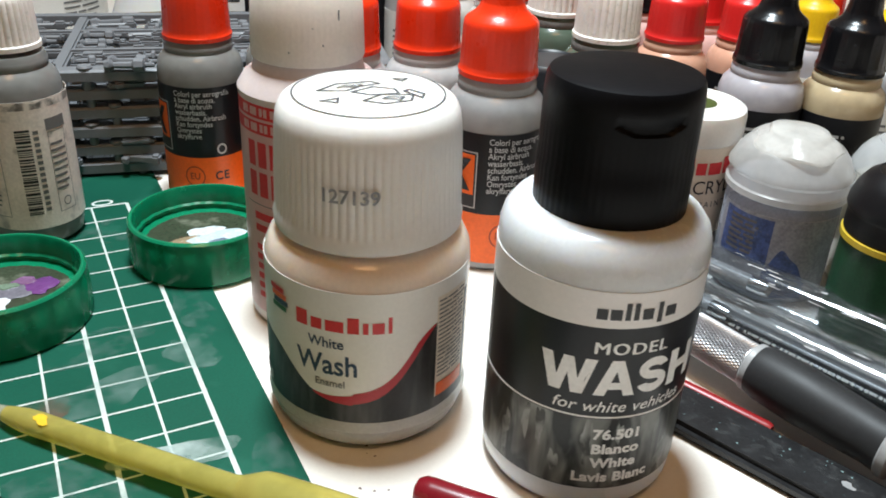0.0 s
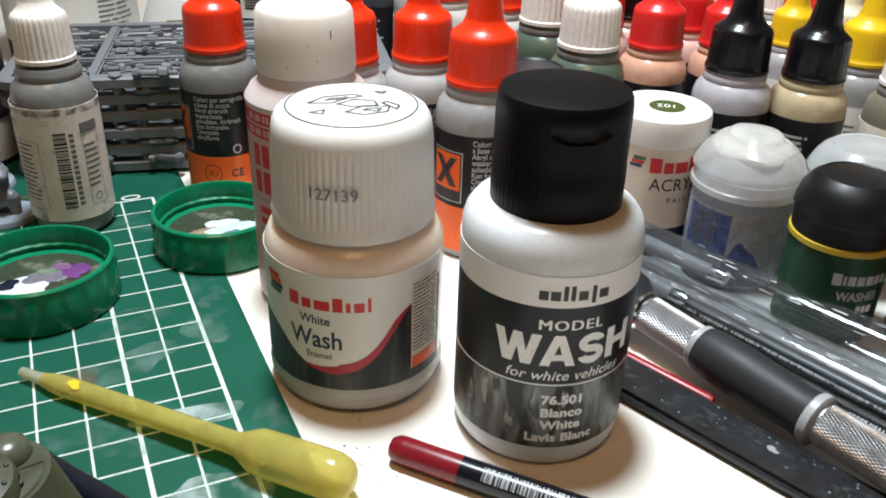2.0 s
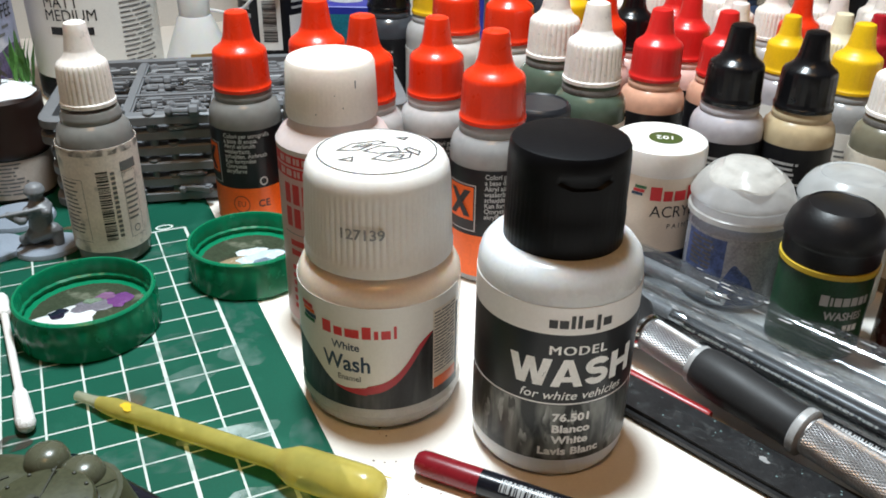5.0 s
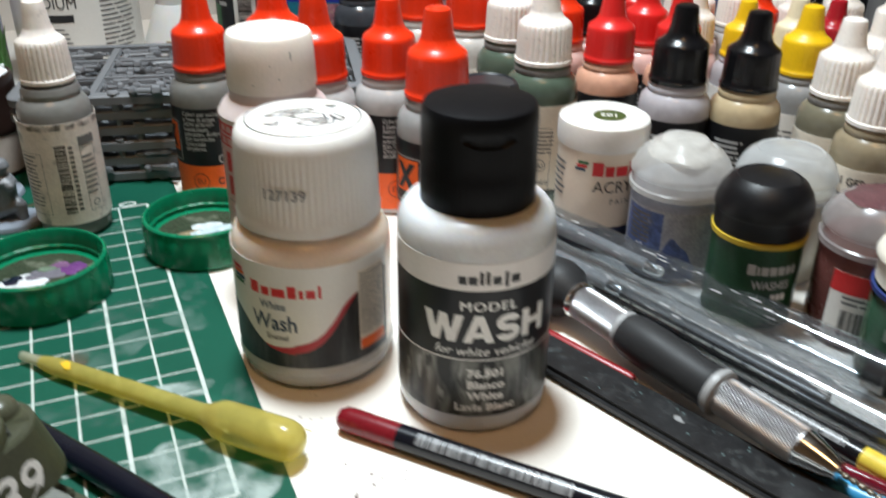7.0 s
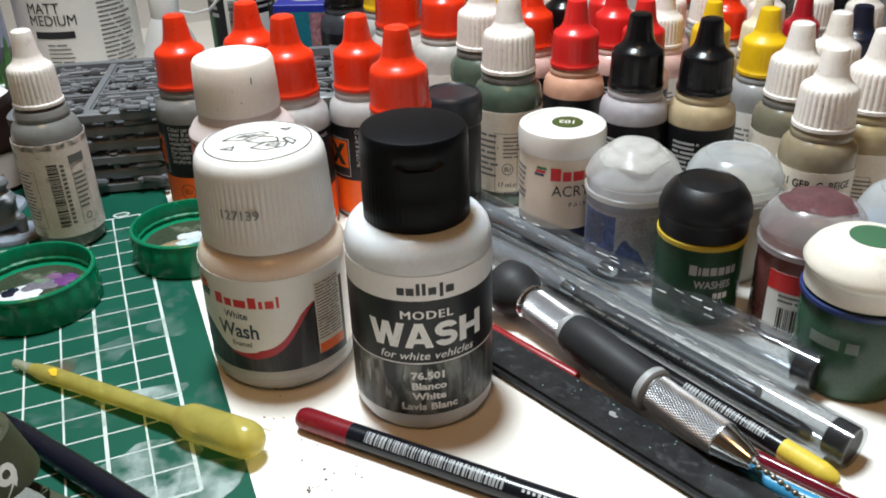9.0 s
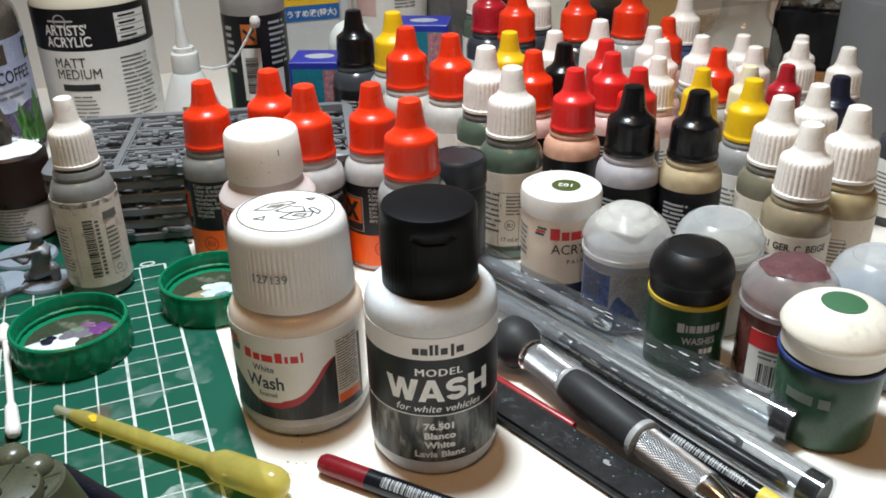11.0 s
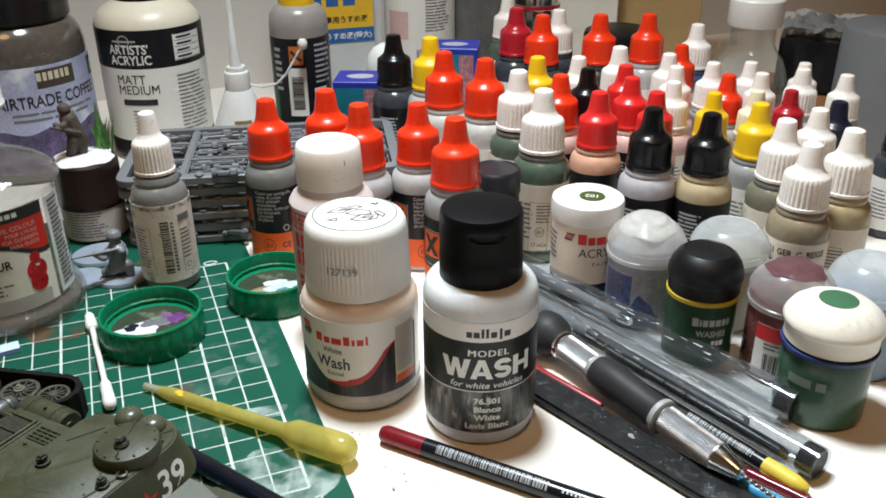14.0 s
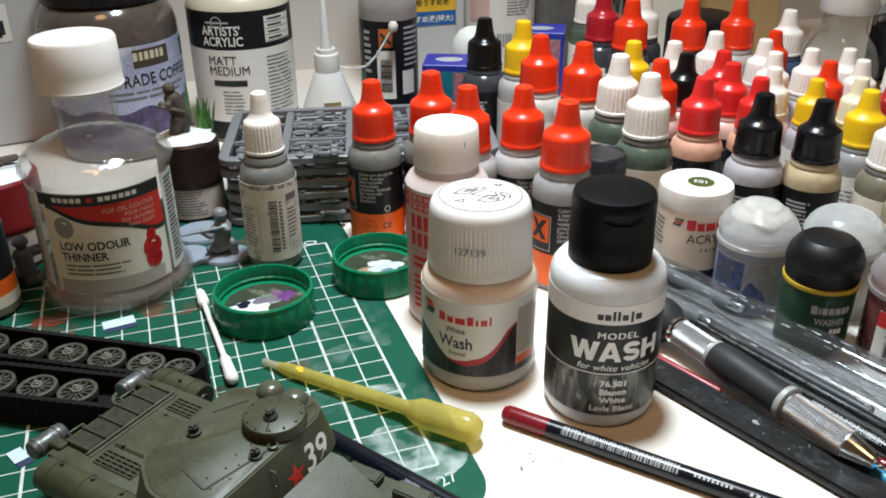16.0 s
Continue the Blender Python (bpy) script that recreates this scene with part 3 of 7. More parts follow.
BOTTLES = (
    (2.54, 12.03, RED_CAP, "steel", "airbrush", -27, 0.990, "steel grey paint dropper bottle, orange-red cap, black label", ""),
    (4.98, 11.20, RED_CAP, "steel", "airbrush", -1, 1.037, "steel grey paint dropper bottle, orange-red cap, black label", ""),
    (5.78, 8.86, RED_CAP, "clear", "airbrush", -3, 1.028, "pale cloudy paint dropper bottle, orange-red cap, black label", ""),
    (8.36, 8.96, RED_CAP, "clear", "airbrush", -8, 0.989, "pale cloudy paint dropper bottle, orange-red cap, black label", ""),
    (8.64, 5.42, RED_CAP, "grey", "airbrush", -10, 1.039, "grey paint dropper bottle, orange-red cap, black label", ""),
    (11.21, 20.61, BLACK, "dark", "dark", -18, 1.019, "near-black paint dropper bottle, glossy black cap, dark label", ""),
    (12.59, 18.57, YELLOW, "clear", "white", -21, 1.040, "pale cloudy paint dropper bottle, yellow cap, white label", ""),
    (12.13, 15.45, RED_CAP, "silver", "white", -22, 1.037, "silvery paint dropper bottle, orange-red cap, white label", ""),
    (13.43, 13.32, RED_CAP, "silver", "white", -24, 1.037, "silvery paint dropper bottle, orange-red cap, white label", ""),
    (14.04, 10.92, WHITE_CAP, "green", "cream", -19, 1.030, "dark green paint dropper bottle, ribbed white cap, cream label", ""),
    (13.67, 7.69, WHITE_CAP, "green", "cream", -21, 1.030, "dark green paint dropper bottle, ribbed white cap, cream label", "GREEN"),
    (16.71, 8.13, CRIMSON, "flesh", "dark", -32, 0.956, "flesh pink paint dropper bottle, crimson red cap, dark label", ""),
    (17.13, 4.57, BLACK, "lilac", "dark", -36, 0.986, "pale lilac grey paint dropper bottle, glossy black cap, dark label", ""),
    (19.14, 3.36, BLACK, "tan", "dark", -40, 0.968, "tan paint dropper bottle, glossy black cap, dark label", ""),
    (22.70, 4.60, YELLOW, "grey", "white", -43, 0.922, "grey paint dropper bottle, yellow cap, white label", ""),
    (21.53, 1.70, WHITE_CAP, "olive", "cream", -37, 0.959, "olive brown paint dropper bottle, ribbed white cap, cream label", ""),
    (20.42, -0.95, WHITE_CAP, "beige", "cream", -33, 0.959, "beige brown paint dropper bottle, ribbed white cap, cream label", "821 GER. C. BEIGE"),
    (22.72, -0.62, WHITE_CAP, "sand", "cream", -41, 0.979, "sand paint dropper bottle, ribbed white cap, cream label", ""),
    (24.46, 2.97, WHITE_CAP, "beige", "cream", -39, 0.922, "beige brown paint dropper bottle, ribbed white cap, cream label", ""),
    (16.86, 14.48, YELLOW, "clear", "white", -28, 0.970, "pale cloudy paint dropper bottle, yellow cap, white label", ""),
    (16.41, 11.19, RED_CAP, "pink", "dark", -30, 0.961, "pink flesh paint dropper bottle, orange-red cap, dark label", ""),
    (18.48, 12.18, BLACK, "pink", "dark", -31, 0.945, "pink flesh paint dropper bottle, glossy black cap, dark label", ""),
    (19.16, 14.34, WHITE_CAP, "lilac", "white", -31, 0.945, "pale lilac grey paint dropper bottle, ribbed white cap, white label", ""),
    (21.65, 14.41, WHITE_CAP, "lilac", "white", -33, 0.979, "pale lilac grey paint dropper bottle, ribbed white cap, white label", ""),
    (20.72, 12.32, CRIMSON, "pink", "dark", -34, 0.929, "pink flesh paint dropper bottle, crimson red cap, dark label", ""),
    (19.81, 10.29, CRIMSON, "pink", "dark", -35, 0.927, "pink flesh paint dropper bottle, crimson red cap, dark label", ""),
    (19.72, 8.08, CRIMSON, "flesh", "dark", -36, 0.912, "flesh pink paint dropper bottle, crimson red cap, dark label", ""),
    (24.34, 13.79, WHITE_CAP, "lilac", "white", -37, 0.915, "pale lilac grey paint dropper bottle, ribbed white cap, white label", ""),
    (26.68, 15.92, RED_CAP, "pink", "white", -37, 0.886, "pink flesh paint dropper bottle, orange-red cap, white label", ""),
    (23.42, 11.81, WHITE_CAP, "pink", "white", -37, 0.901, "pink flesh paint dropper bottle, ribbed white cap, white label", ""),
    (25.69, 11.81, WHITE_CAP, "clear", "white", -40, 0.896, "pale cloudy paint dropper bottle, ribbed white cap, white label", ""),
    (22.12, 10.13, WHITE_CAP, "pink", "white", -37, 0.871, "pink flesh paint dropper bottle, ribbed white cap, white label", ""),
    (23.22, 8.40, YELLOW, "lilac", "white", -40, 0.843, "pale lilac grey paint dropper bottle, yellow cap, white label", ""),
    (25.06, 9.76, RED_CAP, "clear", "white", -41, 0.887, "pale cloudy paint dropper bottle, orange-red cap, white label", ""),
    (25.12, 7.65, CREAM, "sand", "white", -43, 0.853, "sand paint dropper bottle, cream cap, white label", ""),
    (28.16, 11.86, WHITE_CAP, "clear", "white", -42, 0.864, "pale cloudy paint dropper bottle, ribbed white cap, white label", ""),
    (27.27, 9.92, WHITE_CAP, "clear", "white", -43, 0.861, "pale cloudy paint dropper bottle, ribbed white cap, white label", ""),
    (27.30, 7.76, DARK_RED, "clear", "white", -45, 0.819, "pale cloudy paint dropper bottle, dark red cap, white label", ""),
    (31.58, 11.60, WHITE_CAP, "clear", "white", -45, 0.819, "pale cloudy paint dropper bottle, ribbed white cap, white label", ""),
    (29.24, 9.22, WHITE_CAP, "clear", "white", -45, 0.886, "pale cloudy paint dropper bottle, ribbed white cap, white label", ""),
    (30.96, 8.03, WHITE_CAP, "clear", "white", -48, 0.859, "pale cloudy paint dropper bottle, ribbed white cap, white label", ""),
    (26.72, 4.16, NAVY, "dark", "white", -48, 0.886, "near-black paint dropper bottle, navy blue cap, white label", ""),
    (21.96, 28.80, WHITE_CAP, "green", "white", -26, 0.992, "dark green paint dropper bottle, ribbed white cap, white label", ""),
    (19.87, 23.17, DARK_RED, "dark", "white", -26, 1.059, "near-black paint dropper bottle, dark red cap, white label", ""),
    (20.32, 20.65, RED_CAP, "dark", "white", -28, 1.059, "near-black paint dropper bottle, orange-red cap, white label", ""),
    (23.15, 23.89, WHITE_CAP, "dark", "white", -29, 0.992, "near-black paint dropper bottle, ribbed white cap, white label", ""),
    (23.43, 19.44, RED_CAP, "dark", "white", -32, 1.059, "near-black paint dropper bottle, orange-red cap, white label", ""),
    (26.35, 18.88, RED_CAP, "clear", "white", -35, 1.046, "pale cloudy paint dropper bottle, orange-red cap, white label", ""),
    (30.10, 3.30, BLACK, "dark", "white", -48, 0.850, "near-black paint dropper bottle, glossy black cap, white label", ""),
    (28.96, 17.69, WHITE_CAP, "blue", "white", -38, 0.968, "pale blue paint dropper bottle, ribbed white cap, white label", ""),
)
for i, (x, y, cap, pn, st, rz, sc, lab, title) in enumerate(BOTTLES):
    dropper(x, y, cap, pn, st, rz, sc, label=lab, title=title)


# ---- the two wash bottles ----


def heavy_wash(h, x0, z0):
    """The word WASH in heavy block capitals, h high, from x0 to the right."""
    bm = bmesh.new()
    w = [[(0, 1), (0.28, 1), (0.42, 0.42), (0.41, 0), (0.27, 0)], [(0.42, 0.42), (0.55, 1), (0.675, 0.55), (0.55, 0), (0.41, 0)], [(0.55, 1), (0.80, 1), (0.675, 0.55)],
         [(0.675, 0.55), (0.80, 1), (0.93, 0.42), (0.94, 0), (0.80, 0)], [(0.93, 0.42), (1.07, 1), (1.35, 1), (1.08, 0), (0.94, 0)]]
    a = [[(0, 0), (0.27, 0), (0.5, 0.70), (0.5, 1), (0.36, 1)], [(1, 0), (0.73, 0), (0.5, 0.70), (0.5, 1), (0.64, 1)], [(0.329, 0.18), (0.671, 0.18), (0.605, 0.38), (0.395, 0.38)]]
    hh = [[(0, 0), (0.28, 0), (0.28, 1), (0, 1)], [(0.67, 0), (0.95, 0), (0.95, 1), (0.67, 1)], [(0.28, 0.38), (0.67, 0.38), (0.67, 0.62), (0.28, 0.62)]]
    turns = [(0.69, radians(15 + 255 * i / 16)) for i in range(17)] + [(0.31, radians(90 - 255 * i / 16)) for i in range(1, 17)]
    edge = []
    for i, (cz, q) in enumerate(turns):
        out = 1 if i <= 16 else -1
        n = Vector((math.cos(q), math.sin(q)))
        p = Vector((0.43 + 0.29 * n.x, cz + 0.19 * n.y))
        edge.append((p + 0.12 * out * n, p - 0.12 * out * n))
    s = [[tuple(p[0]), tuple(p[1]), tuple(q[1]), tuple(q[0])] for p, q in zip(edge, edge[1:])]
    for shapes, dx in ((w, 0), (a, 1.33), (s, 2.36), (hh, 3.28)):
        for poly in shapes:
            bm.faces.new([bm.verts.new((x0 + (x + dx) * h, 0, z0 + z * h)) for x, z in poly])
    return bm


def model_wash_bottle():
    t = thing("wash_bottle", 6.25, -2.5, TABLE, -20, "cloudy white plastic wash bottle with black flip cap and black label", "paint bottle")
    R = 1.83
    part("body", lathe([(0, 0), (1.52, 0), (1.7, 0.06), (1.81, 0.25), (R, 0.5), (R, 4.72), (1.815, 4.95), (1.755, 5.16), (1.62, 5.34), (1.42, 5.43), (1.2, 5.47), (1.2, 6.2), (0, 6.2)], 72), CLOUDY, t)

    def dent(a, z):
        """A thumb recess with flared sides above a level shelf."""
        d = abs((math.degrees(a) - 275 + 180) % 360 - 180)
        if not 7.0 < z < 7.3:
            return 0.0
        half = 13 + 14 * min(1, (z - 7.0) / 0.13)
        side = max(0.0, min(1.0, (half - d) / 3))
        return 0.07 * side * max(0.0, min(1.0, (7.3 - z) / 0.17))

    prof = [(0, 5.33), (1.275, 5.33), (1.3, 5.37), (1.3, 6.2), (1.285, 6.25), (1.285, 6.6), (1.284, 6.92), (1.284, 6.995)] + [(1.284, 7.005 + 0.025 * i) for i in range(13)] + [(1.278, 7.38), (1.26, 7.56), (1.22, 7.64), (1.12, 7.665), (0, 7.67)]
    part("cap", lathe(prof, 288, ribs=60, depth=0.006, band=(5.36, 6.72), dent=dent), mat("flip_cap_black", (0.004, 0.004, 0.005), 0.42, var=0.2, bump=0.003, ior=1.21), t, "matt black flip-top cap with thumb recess")
    label = part("label", wrap(R, 0.6, 3.98, -125, 118, 80), BLACK_PAPER, t, "black printed label with white lettering")
    part("upper_label", wrap(R, 3.98, 4.64, -125, 118, 80), mat("pale_label_film", (0.78, 0.75, 0.73), 0.3, var=0.04), label)
    part("dividing_line", wrap(R + 0.012, 2.17, 2.205, -125, 118, 80, 0.004), PALE, label)
    photo = blotches("grey_photo_print", (0.018, 0.019, 0.018), (0.27, 0.28, 0.26), 0.42, 3.2, 0.43, 0.7)
    part("photo", wrap(R + 0.012, 0.62, 2.15, -124, 117, 80, 0.003), photo, label, "dark mottled photograph of a snow-covered vehicle")
    pale_photo = blotches("pale_photo_print", (0.06, 0.062, 0.058), (0.34, 0.35, 0.33), 0.3, 2.0, 0.4, 0.65)
    rnd = random.Random(9)
    for i in range(9):
        bm = blob(rnd.uniform(0.08, 0.28), rnd.uniform(0.4, 1.1), i, 26, 0, 0.45)
        x, z = rnd.uniform(-2.3, 2.3), rnd.uniform(0.9, 1.9)
        for v in bm.verts:
            v.co = (v.co.x + x, -0.0002 * i, min(max(v.co.y + z, 0.66), 2.13))
        part("photo_patch", bend(bm, R + 0.0162, 4), pale_photo, label)
    for s, size, z, bold, shear, sq in (("MODEL", 0.32, 3.48, 0.0, 0, 1.12), ("for white vehicles", 0.315, 2.31, 0.002, 0.25, 1.05), ("76.501", 0.285, 1.72, 0.012, 0, 1.12),
                                        ("Blanco", 0.285, 1.40, 0.012, 0, 1.12), ("White", 0.285, 1.09, 0.012, 0, 1.12), ("Lavis Blanc", 0.285, 0.77, 0.012, 0, 1.12)):
        bm = letters(s, size, 0, z, bold, shear, squeeze=sq, space=1.15 if s == "MODEL" else 1.03)
        for k in range(1 if s == "MODEL" else 0):
            add(bm, letters(s, size, 0.06 * (k + 1) * size, z, bold, shear, squeeze=sq, space=1.15), Matrix.Translation((0, -0.001, 0.004)))
        part("lettering", bend(bm, R + 0.019, 4), PALE, label)
    part("lettering", bend(heavy_wash(0.71, -1.5, 2.65), R + 0.017, 4), PALE, label)
    brand_blocks(label, INK, R + 0.018, 4, [(-0.68, 4.14, -0.5, 4.34), (-0.46, 4.14, -0.27, 4.34), (-0.22, 4.14, -0.13, 4.46), (-0.08, 4.14, 0.01, 4.46), (0.07, 4.14, 0.26, 4.34), (0.34, 4.06, 0.43, 4.44), (0.49, 4.14, 0.7, 4.34)])


model_wash_bottle()


def enamel_wash_jar():
    t = thing("wash_jar", 3.17, 0.73, TABLE, -45, "squat clear jar of white wash with ribbed white cap", "paint jar")
    R = 2.0
    cloudy = mat("jar_of_white_wash", (0.80, 0.66, 0.54), 0.15, var=0.06, sss=0.6, size=1.8)
    part("body", lathe([(0, 0.05), (1.5, 0), (1.75, 0.06), (1.92, 0.25), (R, 0.55), (R, 3.45), (1.97, 3.75), (1.86, 3.98), (1.7, 4.1), (1.62, 4.14), (1.6, 4.5), (0, 4.5)], 72), cloudy, t)
    part("sediment", lathe([(0, 0.03), (1.5, -0.005), (1.76, 0.05), (1.935, 0.24), (1.985, 0.42), (1.995, 0.5), (2.03, 0.54), (2.035, 0.6), (2.015, 0.65), (2.012, 0.78), (1.99, 0.8), (0, 0.8)], 72), mat("grey_sediment", (0.43, 0.405, 0.375), 0.22, var=0.1, size=1.5, sss=0.3), t, "grey settled pigment")
    cap = part("cap", lathe([(0, 4.22), (1.72, 4.22), (1.78, 4.25), (1.79, 4.42), (1.765, 4.5), (1.76, 4.6), (1.745, 5.2), (1.725, 5.7), (1.705, 6.05), (1.69, 6.2), (1.665, 6.36), (1.59, 6.52), (1.48, 6.6), (1.36, 6.635), (0, 6.635)], 288, ribs=72, depth=0.03, band=(4.55, 6.1)), WHITE, t, "ribbed white child-proof cap")
    part("lettering", bend(letters("127139", 0.36, 0, 5.24, 0.008, squeeze=1.0), 1.785, 12), mat("faded_ink", (0.24, 0.24, 0.25), 0.5, var=0.5, size=0.2), cap)
    # opening arrows printed on the lid, each a closed outline
    ink = mat("dark_line_print", (0.075, 0.075, 0.08), 0.5)
    turn = Matrix.Rotation(radians(30), 4, "Z")
    circle = [(1.385 * math.cos(i * 6.2832 / 64), 1.385 * math.sin(i * 6.2832 / 64)) for i in range(64)]
    shapes = [[(-0.95, 0.1), (-0.55, 0.5), (0.1, 0.62), (0.3, 0.45), (-0.1, 0.3), (-0.4, 0.05)], [(-0.35, 0.0), (0.1, 0.3), (0.5, 0.15), (0.55, -0.15), (0.0, -0.2)], [(-0.2, -0.5), (0.2, -0.15), (0.8, -0.2), (0.7, -0.55), (0.2, -0.7)],
              [(0.5, 0.75), (0.85, 0.75), (0.7, 0.55)], [(-0.95, -0.45), (-0.55, -0.3), (-0.6, -0.6)], [(0.75, 0.1), (1.0, -0.2), (0.9, -0.45), (0.6, 0.0)], [(-0.6, 0.22), (-0.42, 0.38), (0.0, 0.46), (-0.28, 0.26)], [(0.15, -0.42), (0.3, -0.3), (0.62, -0.33), (0.5, -0.52)]]
    for i, pts in enumerate([circle] + shapes):
        bm = outline(pts, 0.034 if i == 0 else 0.044, 6.648 + 0.0008 * i)
        bm.transform(turn)
        part("ring_line" if i == 0 else "arrow_outline", bm, ink, cap)
    label = part("label", wrap(R, 0.82, 3.62, -72, 92, 80), PAPER, t, "white, black and red wrap-round label")
    edge = lambda a: 1.2 + 1.9 / (1 + math.exp(-(abs(a - 14) - 34) / 9)) if a > 14 else 1.2 + 1.0 / (1 + math.exp(-(abs(a - 14) - 34) / 8))
    part("dark_band", wrap(R + 0.012, 0.79, lambda a: edge(a), -72, 92, 90, 0.003), blotches("dark_photo_print", (0.018, 0.017, 0.017), (0.075, 0.07, 0.068), 0.35, 6.0, 0.5, 0.75, 0.4), label)
    part("red_stripe", wrap(R + 0.016, lambda a: edge(a) - 0.02, lambda a: edge(a) + 0.22 * max(0, min(1, (a + 10) / 26)) * max(0, min(1, (62 - a) / 12)), -8, 61, 60, 0.003), mat("deep_red_stripe", (0.42, 0.02, 0.03), 0.4), label)
    for s, size, z, m, sq, a in (("White", 0.3, 2.44, BLUE_INK, 0.92, 0), ("Wash", 0.62, 1.86, BLUE_INK, 0.85, 0), ("Enamel", 0.22, 1.58, INK_GREY, 0.95, 2)):
        part("lettering", bend(letters(s, size, 0, z, 0.012 if size > 0.5 else 0.005, squeeze=sq), R + 0.02, a), m, label)
    brand_blocks(label, RED_INK, R + 0.02, 3, [(-0.72, 2.8, -0.47, 3.12), (-0.39, 2.8, -0.17, 3.03), (-0.1, 2.8, 0.25, 3.03), (0.32, 2.8, 0.53, 3.13), (0.6, 2.8, 0.7, 3.03), (0.77, 2.8, 0.99, 3.03), (1.06, 2.8, 1.13, 3.14)])
    for i, (m, dx) in enumerate(((GREEN_INK, 0.0), (BLUE_INK, 0.05), (ORANGE_INK, 0.0), (RED_INK, -0.06))):
        part("emblem_bar", bend(quads([(-0.2 + dx, 2.86 + i * 0.12, 0.25 + dx, 2.965 + i * 0.12)]), R + 0.03, -32), m, label)
    panel = part("text_panel", wrap(R + 0.013, 1.05, 3.3, 62, 88, 16, 0.004), CREAM_PAPER, label)
    part("small_print", bend(quads(lines(-0.42, 0.42, 3.22, 1.45, 19, 4, 0.42, 0.1)), R + 0.02, 75), INK_GREY, panel)
    part("orange_strip", bend(quads([(-0.44, 1.06, 0.44, 1.36)]), R + 0.028, 75), ORANGE_INK, panel)
    part("small_mark", bend(quads([(-1.35, 1.0, -1.1, 1.25), (-0.95, 0.95, -0.8, 1.15)]), R + 0.03, -22), PALE_DIM, label)


enamel_wash_jar()


def setting_solution_bottle():
    t = thing("solution_bottle", 3.35, 4.6, TABLE, -14, "pale pink bottle with red print and plain white cap", "bottle")
    R = 1.52
    body = mat("milky_pink_plastic", (0.66, 0.56, 0.54), 0.3, var=0.05, sss=0.2)
    part("body", lathe([(0, 0), (1.4, 0), (R, 0.2), (R, 5.35), (1.55, 5.65), (1.4, 5.9), (1.2, 6.05), (1.15, 6.4), (0, 6.4)], 60), body, t)
    cap = part("cap", lathe([(0, 6.3), (1.2, 6.3), (1.22, 6.36), (1.2, 7.0), (1.16, 7.68), (1.1, 7.78), (0.98, 7.83), (0, 7.83)], 192, ribs=64, depth=0.008, band=(6.38, 7.66)), mat("off_white_smooth_cap", (0.90, 0.81, 0.74), 0.45, var=0.05, sss=0.15, dirt=(0.3, 0.26, 0.22), amount=0.1), t, "smooth off-white screw cap")
    part("scuffs", add(bend(quads([(0.55, 7.25, 0.585, 7.45), (-0.5, 6.6, -0.47, 6.63), (0.2, 6.75, 0.23, 6.79), (0.0, 7.1, 0.02, 7.13)]), 1.21, 0), blob(0.1, 0.06, 2, 8, 7.835)), INK_GREY, cap, "dark paint flecks")
    pinkish = mat("pink_label", (0.66, 0.40, 0.40), 0.35, var=0.08)
    label = part("label", wrap(R, 0.4, 5.55, -120, 120, 60), pinkish, t, "pink label with red bars of print")
    for lo, hi, m in ((5.2, 5.5, RED_INK), (4.85, 5.14, RED_INK)):
        part("red_band", wrap(R + 0.012, lo, hi, -120, 120, 60, 0.003), m, label)
    for z, k in ((5.26, 12), (4.91, 10)):
        brand_blocks(label, pinkish, R + 0.018, -4, [(-1.75 + 0.29 * i, z, -1.54 + 0.29 * i, z + 0.18) for i in range(k)])
    for z, k in ((4.1, 5), (3.4, 3)):
        brand_blocks(label, RED_INK, R + 0.018, -4, [(-1.6 + 0.33 * i, z, -1.36 + 0.33 * i, z + 0.58) for i in range(k)])
    part("rule", wrap(R + 0.012, 3.18, 3.2, -70, 70, 40, 0.003), INK_GREY, label)
    part("red_print", bend(quads(lines(-1.6, 1.2, 3.0, 2.4, 2, 12, 0.6) + lines(-1.6, 1.2, 2.2, 0.7, 6, 13, 0.6)), R + 0.018), RED_INK, label, "", "stuff")


setting_solution_bottle()

# ---- green lids used as palettes ----


def palette_lid(x, y, R, rz, pools, label):
    t = thing("bottle_lid", x, y, 0.004, rz, label, "lid", "green lids on the mat")
    h, w = 1.25, 0.14
    prof = [(0, 0), (R - 0.1, 0), (R - 0.02, 0.05), (R, 0.12), (R, 0.95), (R - 0.03, 1.0), (R - 0.03, h - 0.05), (R - 0.08, h), (R - w, h), (R - w - 0.03, h - 0.06), (R - w - 0.03, 0.75), (R - w - 0.09, 0.7), (R - w - 0.09, 0.62), (R - w - 0.03, 0.6), (R - w - 0.05, 0.56), (R - 0.4, 0.5), (0, 0.5)]
    part("shell", lathe(prof, 192, ribs=24, depth=0.025, band=(0.1, 0.96)), GREEN_LID, t)
    film = mat("dried_varnish_film", (0.045, 0.055, 0.035), 0.08, var=0.3, size=0.9, dirt=(0.25, 0.26, 0.2), amount=0.5)
    part("paint_film", blob(2 * R - 0.75, 2 * R - 0.75, 3, 40, 0.506, 0.03), film, t, "thin film of dried paint")
    for i, (px, py, w2, h2, col, s) in enumerate(pools):
        bm = blob(w2, h2, s, 24, 0, 0.3)
        ext = bmesh.ops.extrude_face_region(bm, geom=bm.faces[:])
        for v in ext["geom"]:
            if isinstance(v, bmesh.types.BMVert):
                v.co = (v.co.x * 0.85, v.co.y * 0.85, 0.03)
        bm.transform(Matrix.Translation((px, py, 0.510 + 0.006 * i)))
        part("paint_pool", bm, mat("wet_paint_%s" % "_".join(str(int(c * 100)) for c in col), col, 0.25, var=0.2, size=0.3), t)


